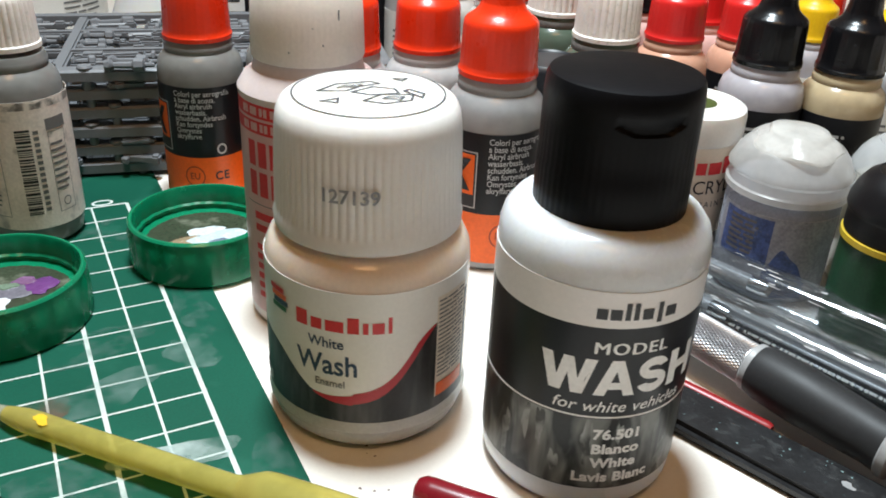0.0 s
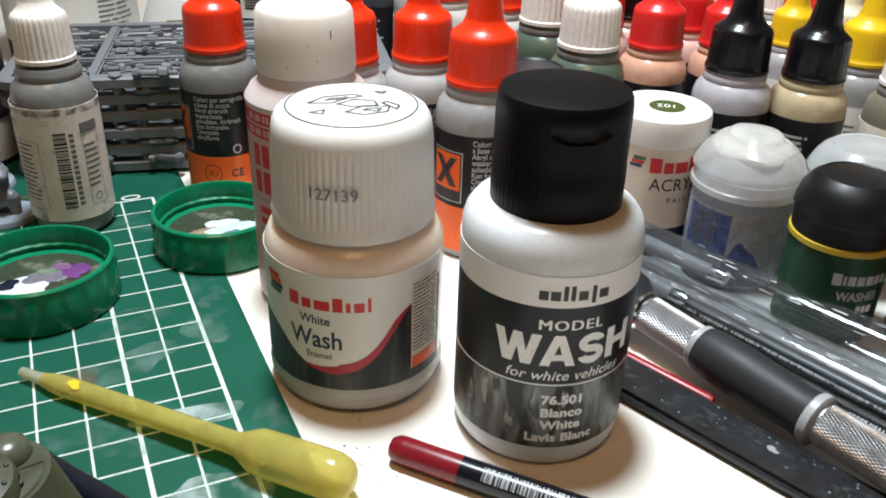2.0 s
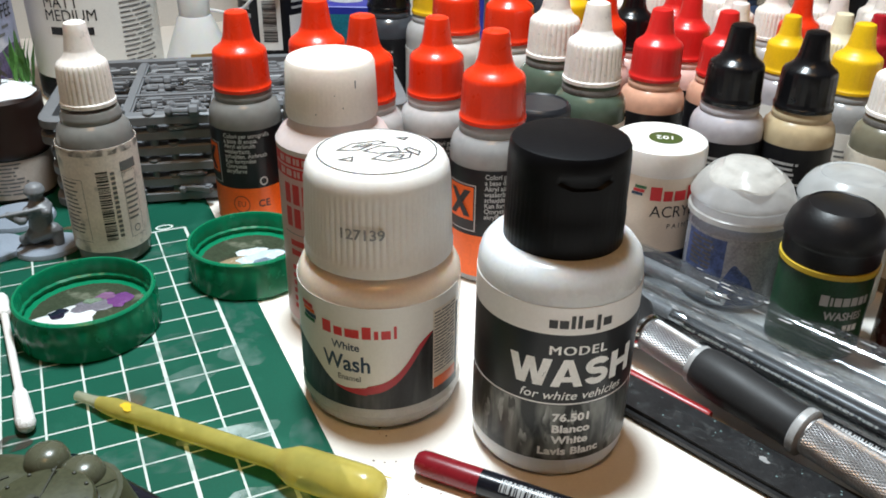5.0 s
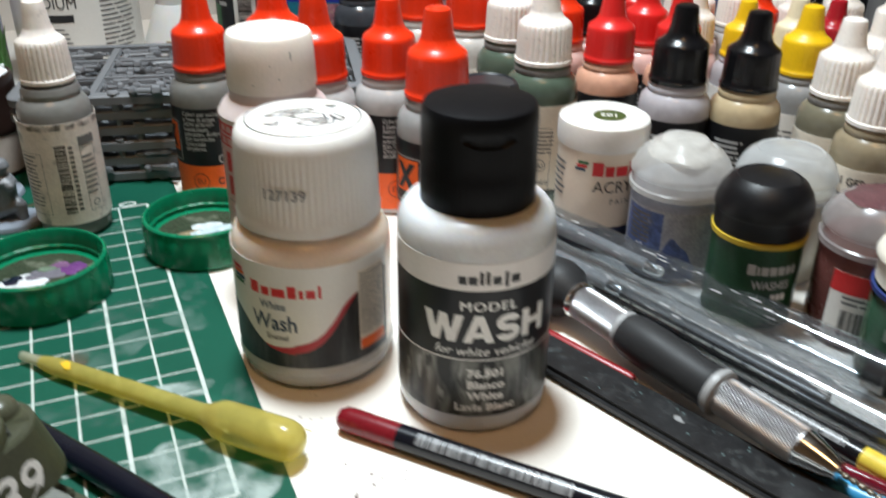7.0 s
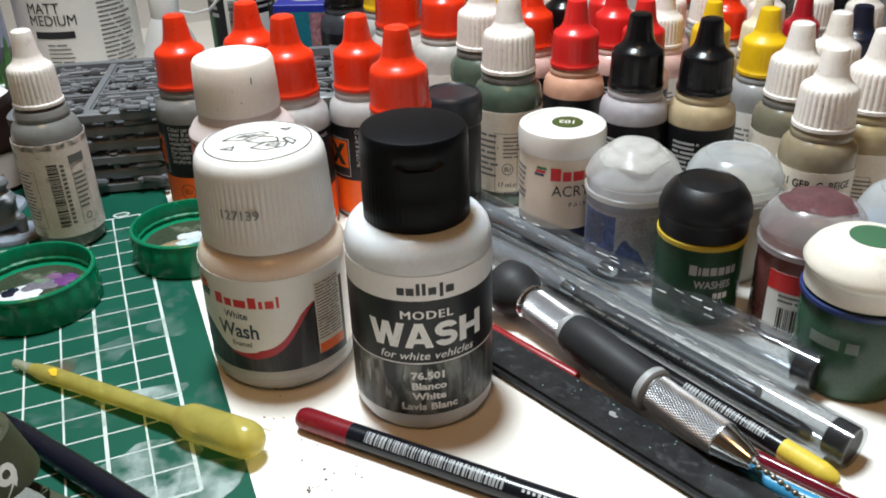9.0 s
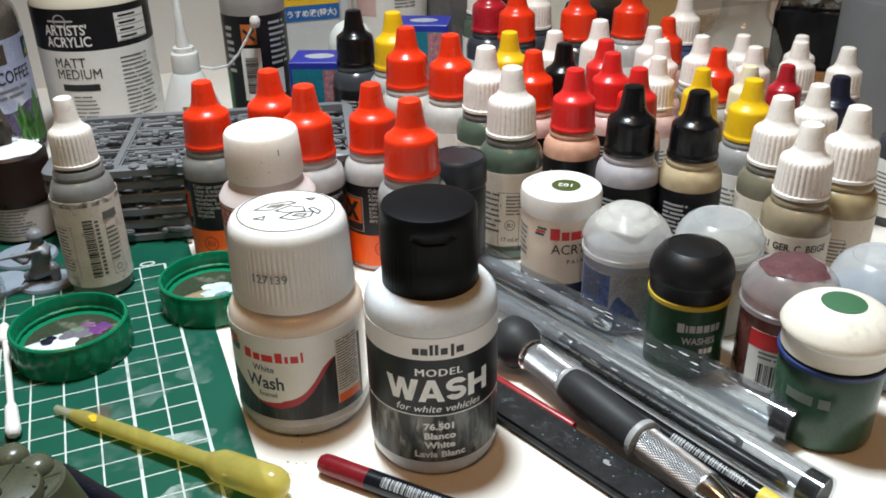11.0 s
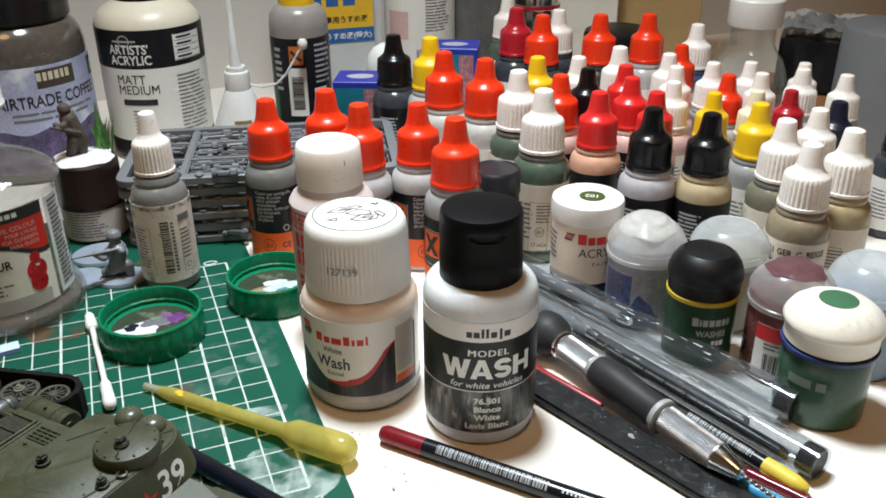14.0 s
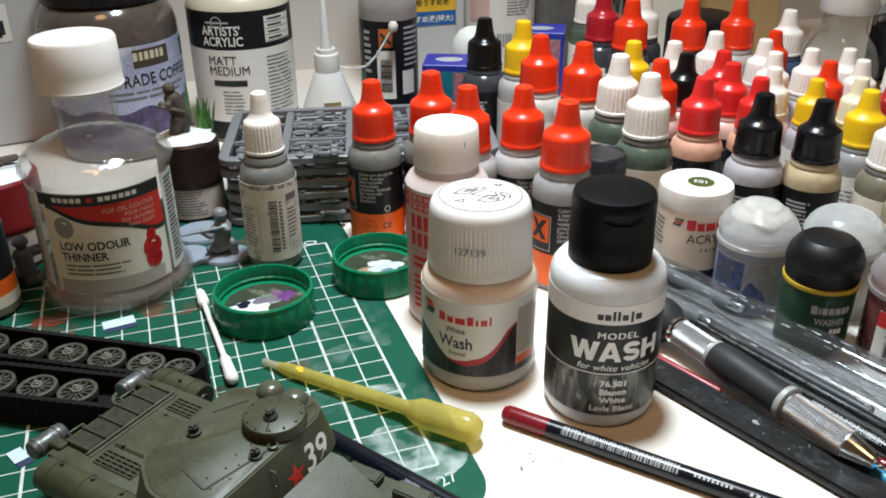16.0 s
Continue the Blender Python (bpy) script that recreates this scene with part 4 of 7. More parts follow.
palette_lid(-3.57, 6.62, 1.97, 0, ((-0.65, -0.2, 1.7, 1.5, (0.70, 0.72, 0.74), 1), (-0.8, 0.1, 0.6, 0.6, (0.012, 0.012, 0.03), 2), (0.2, 0.25, 1.2, 0.9, (0.16, 0.15, 0.18), 3), (0.85, 0.3, 0.7, 0.9, (0.15, 0.05, 0.19), 4),
                                  (0.55, 0.6, 0.6, 0.4, (0.20, 0.10, 0.20), 5), (-0.35, -0.65, 0.7, 0.4, (0.75, 0.76, 0.76), 6), (0.15, 0.45, 0.5, 0.3, (0.16, 0.22, 0.16), 7)), "green plastic bottle lid holding white, black and purple paint")
palette_lid(1.42, 7.98, 1.92, 0, ((-0.6, -0.15, 0.9, 0.7, (0.32, 0.24, 0.15), 1), (0.25, -0.25, 1.6, 1.0, (0.54, 0.64, 0.68), 2), (0.3, -0.5, 0.7, 0.5, (0.16, 0.21, 0.27), 3), (0.1, 0.3, 0.9, 0.5, (0.62, 0.68, 0.69), 4)), "green plastic bottle lid holding white, tan and blue-grey paint")

# ---- loose tools on the mat ----


def pipette():
    L, rz = along(-4.19, 3.09, 1.56, -3.62)
    t = thing("pipette", -4.19, 3.09, 0.18, rz, "yellow-stained soft plastic pipette lying on the mat", "pipette", ry=-2.3)
    yel = thin_clear("yellow_stained_plastic", (0.96, 0.90, 0.50), 0.66, (0.70, 0.60, 0.17), 0.2, 1.42, 0.012, 0.5)
    part("tip", rod([(0.10, 0), (0.13, 0), (0.135, 0.04), (0.14, 0.5), (0.17, 0.75), (0.14, 0.75), (0.11, 0.5), (0.10, 0)]), thin_clear("cloudy_pipette_tip", (0.95, 0.94, 0.85), 0.4, (0.75, 0.74, 0.6), 0.15, 1.45), t, "clear open tip")
    stem = part("stem", rod([(0, 0.72), (0.165, 0.72), (0.21, 0.95), (0.245, 1.25), (0.25, 1.6), (0.245, 2.2), (0.25, 4.0), (0.245, 6.0), (0.30, 6.25), (0, 6.25)]), yel, t)
    part("dried_drop", add(bmesh.new(), blob(0.34, 0.22, 12, 14, 0.0, 0.4), Matrix.Translation((1.75, -0.08, 0.246)) @ Matrix.Rotation(radians(20), 4, "X")), mat("ochre_dried_paint", (0.85, 0.52, 0.03), 0.4), stem)
    bulb = part("bulb", rod([(0, 6.2), (0.30, 6.2), (0.41, 6.45), (0.47, 6.6), (0.485, 6.8), (0.49, 8.1), (0.485, 8.4), (0.43, 8.62), (0.32, 8.76), (0.15, 8.83), (0, 8.84)], 32), yel, t, "squeeze bulb")
    part("seam", box(2.45, 0.03, 0.03, 7.55, 0.492, 0, 0.01), yel, bulb)


pipette()


def cotton_bud():
    L, rz = along(-5.9, 9.0, -5.38, 2.12)
    t = thing("cotton_bud", -5.9, 9.0, 0.24, rz, "white cotton bud lying on the mat", "cotton bud")
    part("stick", rod([(0, 0.4), (0.11, 0.4), (0.11, L - 0.6), (0, L - 0.6)], 14), PAPER, t)
    wool = mat("cotton_wool", (0.78, 0.76, 0.74), 0.9, var=0.06, bump=0.03, grain=0.05)
    for a, b in ((0, 1.3), (L - 1.7, L)):
        part("swab", rod([(0, a), (0.14, a + 0.04), (0.19, a + 0.2), (0.2, a + 0.5), (0.22, b - 0.55), (0.235, b - 0.3), (0.2, b - 0.12), (0.12, b - 0.03), (0, b)], 18), wool, t)


cotton_bud()


def pen(name, x0, y0, x1, y1, z0, segs, label, category, z1=None, n=20):
    """A turned tool lying on the table: segments of (part, material, profile from 0 to 1 along the length)."""
    L, rz = along(x0, y0, x1, y1)
    z1 = z0 if z1 is None else z1
    t = thing(name, x0, y0, z0, rz, label, category, ry=-math.degrees(math.atan2(z1 - z0, L)))
    for pn, m, prof in segs:
        part(pn, rod([(0, prof[0][1])] + prof + [(0, prof[-1][1])], n), m, t)
    return t, L


NAVY_LACQUER = mat("navy_lacquer", (0.005, 0.0065, 0.013), 0.24, var=0.1)
t, L = pen("paint_brush", -4.6, 0.62, 3.2, -11.52, 0.28, [("handle", NAVY_LACQUER, [(0.1, 0), (0.2, 0.2), (0.27, 1.2), (0.31, 3.5), (0.325, 7.0), (0.30, 10.0)]), ("ferrule_end", NAVY_LACQUER, [(0.288, 10.0), (0.28, 12.0), (0.25, 14.3)])], "navy lacquered paint brush handle lying across the mat", "paint brush", 0.3)
NAVY_BRUSH = t



def top_print(t, rects, R, m, name="print", kind="", turn=0.6):
    """Print along the upper side of a rod lying along x: x along, z round the rod."""
    bm = bmesh.new()
    for x0, z0, x1, z1 in rects:
        k = max(1, int(abs(z1 - z0) / 0.05))
        prev = None
        for i in range(k + 1):
            a = (z0 + (z1 - z0) * i / k) / R + turn
            now = [bm.verts.new((x, -R * math.sin(a), R * math.cos(a))) for x in (x0, x1)]
            if prev:
                bm.faces.new((prev[0], prev[1], now[1], now[0]))
            prev = now
    return part(name, bm, m, t, "", kind)


top_print(NAVY_BRUSH, [(7.6 + 0.17 * i, -0.07, 7.7 + 0.17 * i + 0.02 * (i % 3), 0.07) for i in range(9)], 0.328, mat("dull_steel_ink", (0.09, 0.10, 0.13), 0.4), "print", "stuff", 0.75)
top_print(NAVY_BRUSH, [(6.4, -0.05, 6.95, 0.06)], 0.329, mat("chipped_lacquer", (0.22, 0.24, 0.30), 0.3, var=0.5, size=0.2), "chip", "", 0.7)
t, L = pen("paint_brush", 2.72, -2.6, 6.55, -7.07, 0.24, [("red_end", mat("dark_red_lacquer", (0.17, 0.008, 0.014), 0.25, var=0.08), [(0.1, 0), (0.22, 0.05), (0.29, 0.17), (0.305, 0.35), (0.305, 1.63)]), ("shaft", mat("blue_black_lacquer", (0.006, 0.007, 0.011), 0.22, var=0.1), [(0.303, 1.63), (0.303, 12.6)])], "black barcoded brush with dark red rounded end on white desk", "paint brush")
top_print(t, barcode(2.14, 5.85, -0.17, 0.14, 6), 0.308, mat("silver_ink", (0.27, 0.275, 0.28), 0.4), "barcode", "stuff")
top_print(t, [(6.3 + 0.13 * i, -0.04, 6.37 + 0.13 * i, 0.04) for i in range(9)] + [(7.9 + 0.17 * i, -0.05, 7.99 + 0.17 * i + 0.02 * (i % 2), 0.05) for i in range(14)], 0.308, PALE_DIM, "print", "stuff")

# ---- paint pots ----


def acrylic_pot():
    t = thing("acrylic_pot", 13.85, 3.85, TABLE, -42, "small white acrylic paint pot with white lid and green sticker", "paint pot")
    t.scale = (0.96, 0.96, 0.99)
    R = 1.47
    part("body", lathe([(0, 0), (1.3, 0), (1.4, 0.1), (R, 0.3), (R, 3.45), (1.4, 3.6), (0, 3.6)], 60), mat("dark_blue_pot", (0.02, 0.03, 0.07), 0.3), t)
    lab = part("label", wrap(R, 0.95, 3.53, -178, 178, 72), mat("warm_white_label", (0.74, 0.64, 0.53), 0.3, var=0.05, size=1.2), t, "cream-white wrap-round label")
    lid = part("lid", lathe([(0, 3.5), (1.48, 3.5), (1.53, 3.55), (1.55, 3.7), (1.55, 4.15), (1.51, 4.3), (1.38, 4.37), (1.3, 4.35), (1.27, 4.3), (0, 4.3)], 90, ribs=45, depth=0.012, band=(3.6, 4.18)), WHITE, t, "white snap lid, slightly stained")
    bm = lathe([(0, 4.304), (0.55, 4.304), (0.55, 4.312), (0, 4.312)], 36)
    bm.transform(Matrix.Translation((0.15, 0.1, 0)))
    s = part("sticker", bm, mat("dark_green_sticker", (0.05, 0.085, 0.02), 0.4), lid, "round dark green sticker")
    bm = letters("102", 0.42, 0, -0.15, 0.004)
    bm.transform(Matrix.Translation((0.15, 0.1, 4.316)) @ Matrix.Rotation(radians(186), 4, "Z") @ Matrix.Rotation(radians(-90), 4, "X"))
    part("lettering", bm, PALE, s)
    brand_blocks(lab, RED_INK, R + 0.03, 22, [(-0.6, 2.76, -0.24, 3.22), (-0.17, 2.76, 0.12, 3.1), (0.19, 2.76, 0.6, 3.1), (0.67, 2.76, 0.95, 3.24), (1.02, 2.76, 1.16, 3.1)])
    for i, m in enumerate((BLUE_INK, RED_INK, GREEN_INK)):
        part("emblem_bar", bend(quads([(-0.18 + 0.05 * i, 2.87 + 0.12 * i, 0.2 + 0.05 * i, 2.97 + 0.12 * i)]), R + 0.03, -18), m, lab)
    part("lettering", bend(letters("ACRYLIC", 0.56, 0, 2.2, squeeze=0.95), R + 0.03, 42), INK, lab)
    part("lettering", bend(letters("P A I N T", 0.24, 0, 1.8), R + 0.03, 42), INK, lab)
    part("small_print", bend(quads(lines(-0.4, 0.4, 3.0, 1.7, 6, 3, 0.4)), R + 0.03, -55), INK_GREY, lab)


acrylic_pot()

POT_BODY = [(0, 0), (1.3, 0), (1.42, 0.08), (1.48, 0.25), (1.48, 2.65), (1.42, 2.75), (1.42, 3.0), (0, 3.0)]
FLIP_LID = [(0, 2.42), (1.5, 2.42), (1.58, 2.46), (1.58, 2.62), (1.52, 2.66), (1.5, 2.9), (1.53, 2.95), (1.58, 3.0), (1.585, 3.06), (1.53, 3.18), (1.42, 3.42), (1.24, 3.64), (1.03, 3.78), (0.97, 3.75), (0.8, 3.80), (0.55, 3.84), (0, 3.86)]


def flip_pot(x, y, body, lid, rz, label, lid_label, extras=None, s=1.0, lid_profile=FLIP_LID, tall=1.0):
    t = thing("flip_top_pot", x, y, TABLE, rz, label, "paint pot", "flip-top paint pots")
    t.scale = (s, s, tall)
    b = part("body", lathe(POT_BODY, 60), body, t)
    l = part("lid", lathe(lid_profile, 72), lid, t, lid_label)
    l.location = (0, 0, 0.4 * CM)
    part("hinge", box(0.7, 0.3, 0.35, 0, 1.55, 2.4, 0.06), lid, l)
    if extras:
        extras(t, b, l)
    return t


def blue_label(t, b, l):
    lab = part("label", wrap(1.485, 0.2, 2.5, -70, 70, 40), mat("pale_blue_grey_label", (0.30, 0.305, 0.34), 0.35, var=0.35, size=0.5), t, "torn white and blue label")
    part("blue_patch", wrap(1.5, 0.25, lambda a: 1.2 + 0.4 * math.sin(a * 0.11 + 0.5) + 0.08 * math.sin(a * 0.3), -8, 38, 40, 0.004), mat("blue_print", (0.055, 0.085, 0.22), 0.35, var=0.6, size=0.3, dirt=(0.25, 0.24, 0.25), amount=0.6), lab)
    part("blue_panel", wrap(1.5, 1.15, 2.42, -62, -6, 30, 0.004), mat("blue_print", (0.055, 0.085, 0.22), 0.35, var=0.6, size=0.3, dirt=(0.25, 0.24, 0.25), amount=0.6), lab)
    part("small_print", bend(quads(lines(-0.5, 0.5, 2.3, 1.25, 7, 6, 0.5)), 1.515, -34), mat("brown_small_print", (0.10, 0.09, 0.09), 0.5), lab)
    # the crust sits on the lid's top and runs down in uneven tongues
    rough = lambda a, z: (0.13 * math.sin(2 * a + 1.2) + 0.06 * math.sin(5 * a + 3 * z)) * min(1, max(0, (4.12 - z) / 0.22))
    crust = lathe([(1.26, 3.62), (1.24, 3.68), (1.12, 3.77), (1.02, 3.84), (0.95, 3.87), (0.86, 3.92), (0.8, 4.0), (0.72, 4.06), (0.5, 4.1), (0.25, 4.11), (0, 4.115)], 72, dent=rough)
    for v in crust.verts:
        q = math.atan2(v.co.y, v.co.x)
        v.co.z += 0.03 * math.sin(3 * q + 2.5 * v.co.x) * min(1, math.hypot(v.co.x, v.co.y) * 1.5)
    part("crust", crust, thin_clear("dried_white_paint", (0.95, 0.93, 0.9), 0.66, (0.86, 0.84, 0.80), 0.35, 1.4, 0.05, 0.35), l, "crust of dried white paint")


def green_label(t, b, l):
    part("yellow_ring", lathe([(1.49, 2.62), (1.56, 2.64), (1.56, 2.78), (1.49, 2.80)], 60), mat("yellow_ring_plastic", (0.52, 0.36, 0.025), 0.35), t, "narrow yellow ring")
    lab = part("label", wrap(1.485, 0.15, 2.58, -90, 90, 48), mat("dark_green_label", (0.012, 0.055, 0.022), 0.3, var=0.3), t, "dark green label")
    part("lettering", bend(letters("WASHES", 0.34, 0, 1.42, 0.01), 1.515, 33), PALE_DIM, lab)
    brand_blocks(lab, PALE_DIM, 1.515, 30, [(-0.78, 1.83, -0.52, 2.16), (-0.47, 1.85, -0.39, 2.11), (-0.34, 1.85, -0.12, 2.11), (-0.07, 1.85, 0.16, 2.11), (0.21, 1.85, 0.44, 2.11), (0.49, 1.85, 0.68, 2.11), (0.73, 1.85, 0.9, 2.11)])
    part("small_mark", bend(quads([(-0.1, 1.05, 0.06, 1.25), (0.1, 1.05, 0.24, 1.25), (0.28, 1.05, 0.46, 1.25)]), 1.515, 38), PALE, lab)
    part("lid_ring", lathe([(0.90, 3.80), (0.95, 3.84), (0.99, 3.80)], 48), BLACK, l)


def red_label(t, b, l):
    lab = part("label", wrap(1.485, 0.3, 2.4, -38, 27, 30), PAPER, t, "white label with red top and barcode")
    part("red_top", wrap(1.5, 1.8, 2.4, -38, 27, 30, 0.004), mat("bright_red_print", (0.62, 0.02, 0.02), 0.35), lab)
    part("barcode", bend(quads(barcode(-0.35, 0.35, 0.5, 1.3, 8)), 1.515, -7), INK, lab, "", "stuff")
    part("small_print", bend(quads(lines(-0.4, 0.4, 1.72, 1.4, 2, 6, 0.5)), 1.515, -7), INK_GREY, lab)
    part("stain", lathe([(0, 3.885), (0.6, 3.862), (0.8, 3.83), (0.96, 3.80), (1.05, 3.785)], 60, dent=lambda a, z: (0.08 * math.sin(3 * a) + 0.05 * math.sin(7 * a + 1)) if z < 3.81 else 0), mat("maroon_dried_paint", (0.11, 0.045, 0.05), 0.4, var=0.4, size=0.5), l, "maroon paint dried on the lid")


def green_dot(t, b, l):
    bm = lathe([(0, 3.88), (0.62, 3.85), (0.62, 3.86), (0, 3.895)], 40)
    part("dot", bm, mat("mid_green_dot", (0.05, 0.14, 0.07), 0.45), l, "round green colour dot")
    part("blue_ring", lathe([(1.49, 2.58), (1.56, 2.6), (1.56, 2.72), (1.49, 2.74)], 60), mat("blue_ring_plastic", (0.014, 0.03, 0.13), 0.35), t, "blue ring")
    part("pale_mark", bend(quads(lines(-0.5, 0.9, 1.9, 1.5, 1, 4, 0.8)), 1.515, -20), mat("faint_print", (0.16, 0.20, 0.17), 0.4), t)


CLOUD_LID = thin_clear("stained_frosted_lid", (0.95, 0.94, 0.92), 0.55, (0.85, 0.835, 0.81), 0.28, 1.4, 0.006, 0.7)
flip_pot(14.95, 1.1, mat("cloudy_blue_pot", (0.33, 0.35, 0.42), 0.25, var=0.15, trans=0.2), CLOUD_LID, -46, "frosted flip-top paint pot, lid crusted with white paint", "translucent lid with white crust", blue_label, 0.97, tall=0.97)
flip_pot(17.75, -0.35, mat("cloudy_straw_pot", (0.46, 0.42, 0.33), 0.3, trans=0.3), FROST, -46, "frosted flip-top pot with clean pale lid", "pale frosted lid", None, 0.95, tall=0.97)
flip_pot(15.3, -2.1, mat("green_paint_pot", (0.03, 0.10, 0.05), 0.25, trans=0.1), BLACK_MATT, -50, "dark green wash pot with domed black lid", "domed matt black lid", green_label, 0.84,
         [(0, 2.4), (1.48, 2.4), (1.52, 2.45), (1.52, 2.9), (1.55, 2.95), (1.59, 3.02), (1.575, 3.2), (1.46, 3.5), (1.25, 3.76), (1.02, 3.90), (0.97, 3.87), (0.6, 3.93), (0, 3.95)])
flip_pot(17.45, -4.15, mat("maroon_pot", (0.10, 0.035, 0.03), 0.25, var=0.2), thin_clear("maroon_tinted_lid", (0.92, 0.89, 0.89), 0.36, (0.80, 0.75, 0.75), 0.22, 1.4, 0.006, 0.7), -48, "maroon paint pot with clouded flip lid", "clouded translucent lid", red_label, 0.93, tall=0.98)
flip_pot(17.0, -6.55, mat("bottle_green_pot", (0.035, 0.085, 0.05), 0.2, var=0.2, trans=0.1), mat("cream_white_lid", (0.80, 0.74, 0.64), 0.4, var=0.04, dirt=(0.1, 0.08, 0.07), amount=0.2), -52, "dark green pot with domed cream lid and green dot", "domed cream white lid", green_dot, 0.98,
         [(0, 2.4), (1.46, 2.4), (1.5, 2.44), (1.5, 2.92), (1.53, 2.97), (1.6, 3.05), (1.62, 3.14), (1.57, 3.27), (1.42, 3.5), (1.2, 3.68), (0.9, 3.8), (0.5, 3.86), (0, 3.88)])
flip_pot(20.3, -4.9, mat("pale_blue_pot", (0.25, 0.32, 0.40), 0.3), FROST, -48, "frosted flip-top pot with pale blue body", "pale frosted lid", None, 0.95)



def dark_pot():
    t = thing("dark_pot", 10.95, 6.6, TABLE, 0, "small dark grey plastic paint pot with flat rimmed lid", "paint pot")
    m = mat("dark_slate_plastic", (0.016, 0.018, 0.022), 0.35, var=0.15)
    part("body", lathe([(0, 0), (0.95, 0), (1.0, 0.1), (1.02, 0.3), (1.02, 3.7), (0.95, 4.0), (0, 4.0)], 40), m, t)
    part("lid", lathe([(0, 3.9), (1.02, 3.9), (1.06, 3.95), (1.06, 4.8), (1.02, 4.9), (0.94, 4.98), (0.89, 4.93), (0, 4.93)], 48), m, t)


dark_pot()

# ---- tools lying on the right ----


def twist_bit(a, b, r, k=70):
    """A twist drill along x: an oval section turned along its length, with a pointed end."""
    bm = bmesh.new()
    rings = []
    for i in range(k + 1):
        x, q = a + (b - a) * i / k, 1.0 if i < k - 4 else (k - i) / 5 + 0.02
        rings.append([bm.verts.new((x, q * r * (1.0 * math.cos(p) * math.cos(i * 0.42) - 0.45 * math.sin(p) * math.sin(i * 0.42)), q * r * (1.0 * math.cos(p) * math.sin(i * 0.42) + 0.45 * math.sin(p) * math.cos(i * 0.42)))) for p in [j * math.pi / 5 for j in range(10)]])
    for u, v in zip(rings, rings[1:]):
        for j in range(10):
            bm.faces.new((u[j], u[(j + 1) % 10], v[(j + 1) % 10], v[j]))
    bm.faces.new(rings[0])
    bm.faces.new(rings[-1])
    return bm


def hobby_knife():
    L, rz = along(9.92, 0.28, 11.88, -8.98)
    t = thing("hobby_tool", 9.92, 0.28, 0.9, rz, "chrome and black rubber grip hobby tool on the desk", "hand tool", ry=1.6)
    t.scale = (1, 0.89, 0.89)
    knurl = mat("knurled_chrome", (0.45, 0.45, 0.46), 0.38, 1.0, var=0.12, size=0.3)

    def collar(a, b, r):
        """A cylinder covered in small raised diamonds."""
        n, k = 40, int((b - a) / 0.075)
        bm = bmesh.new()
        at = lambda x, j, q: bm.verts.new((x, q * math.cos(6.28319 * j / n), q * math.sin(6.28319 * j / n)))
        grid = [[at(a + (b - a) * i / k, j + 0.5 * (i % 2), r) for j in range(n)] for i in range(k + 1)]
        for i in range(k - 1):
            for j in range(n):
                s = i % 2
                l, m, q = grid[i][j], grid[i + 2][j], grid[i + 1]
                u, v = q[(j - 1 + s) % n], q[(j + s) % n]
                top = at(a + (b - a) * (i + 1) / k, j + 0.5 * s, r + 0.034)
                for e, f in ((l, v), (v, m), (m, u), (u, l)):
                    bm.faces.new((e, f, top))
        core = rod([(0, a), (r + 0.01, a), (r + 0.02, a + 0.06), (r - 0.02, a + 0.08), (r - 0.02, b - 0.08), (r + 0.02, b - 0.06), (r + 0.01, b), (0, b)], 40)
        return add(bm, core)

    part("end_knob", rod([(0, -0.2), (0.549, -0.15), (0.878, 0.1), (0.952, 0.5), (0.878, 0.9), (0.610, 1.2), (0.512, 1.35), (0, 1.35)], 36), RUBBER, t, "rounded black rubber end")
    part("rear_ring", rod([(0, 1.3), (0.561, 1.3), (0.610, 1.36), (0.610, 1.44), (0.549, 1.5), (0, 1.5)], 36), CHROME, t)
    part("rear_collar", collar(1.5, 3.1, 0.51), knurl, t, "knurled chrome collar", angle=4)
    part("pale_ring", rod([(0, 3.08), (0.573, 3.08), (0.610, 3.12), (0.610, 3.26), (0, 3.26)], 36), mat("grey_white_ring", (0.33, 0.33, 0.33), 0.4), t)
    part("grip", rod([(0, 3.24), (0.610, 3.24), (0.671, 3.5), (0.695, 4.3), (0.647, 5.2), (0.610, 5.9), (0.647, 6.15), (0, 6.15)], 40), RUBBER, t, "soft black rubber grip")
    part("front_ring", rod([(0, 6.14), (0.647, 6.14), (0.683, 6.18), (0.683, 6.34), (0.586, 6.4), (0, 6.4)], 36), mat("grey_white_ring", (0.33, 0.33, 0.33), 0.4), t)
    part("front_collar", collar(6.4, 8.6, 0.515), knurl, t, "knurled chrome collar", angle=4)
    part("nose", rod([(0, 8.58), (0.53, 8.58), (0.51, 8.66), (0.35, 9.22), (0.27, 9.4), (0.25, 9.5), (0.1, 9.53), (0, 9.53)], 24), CHROME, t, "split chrome chuck nose")
    part("drill_bit", twist_bit(9.4, 11.2, 0.085), mat("dull_steel", (0.30, 0.27, 0.22), 0.4, 0.9, var=0.5, size=0.15), t)


hobby_knife()


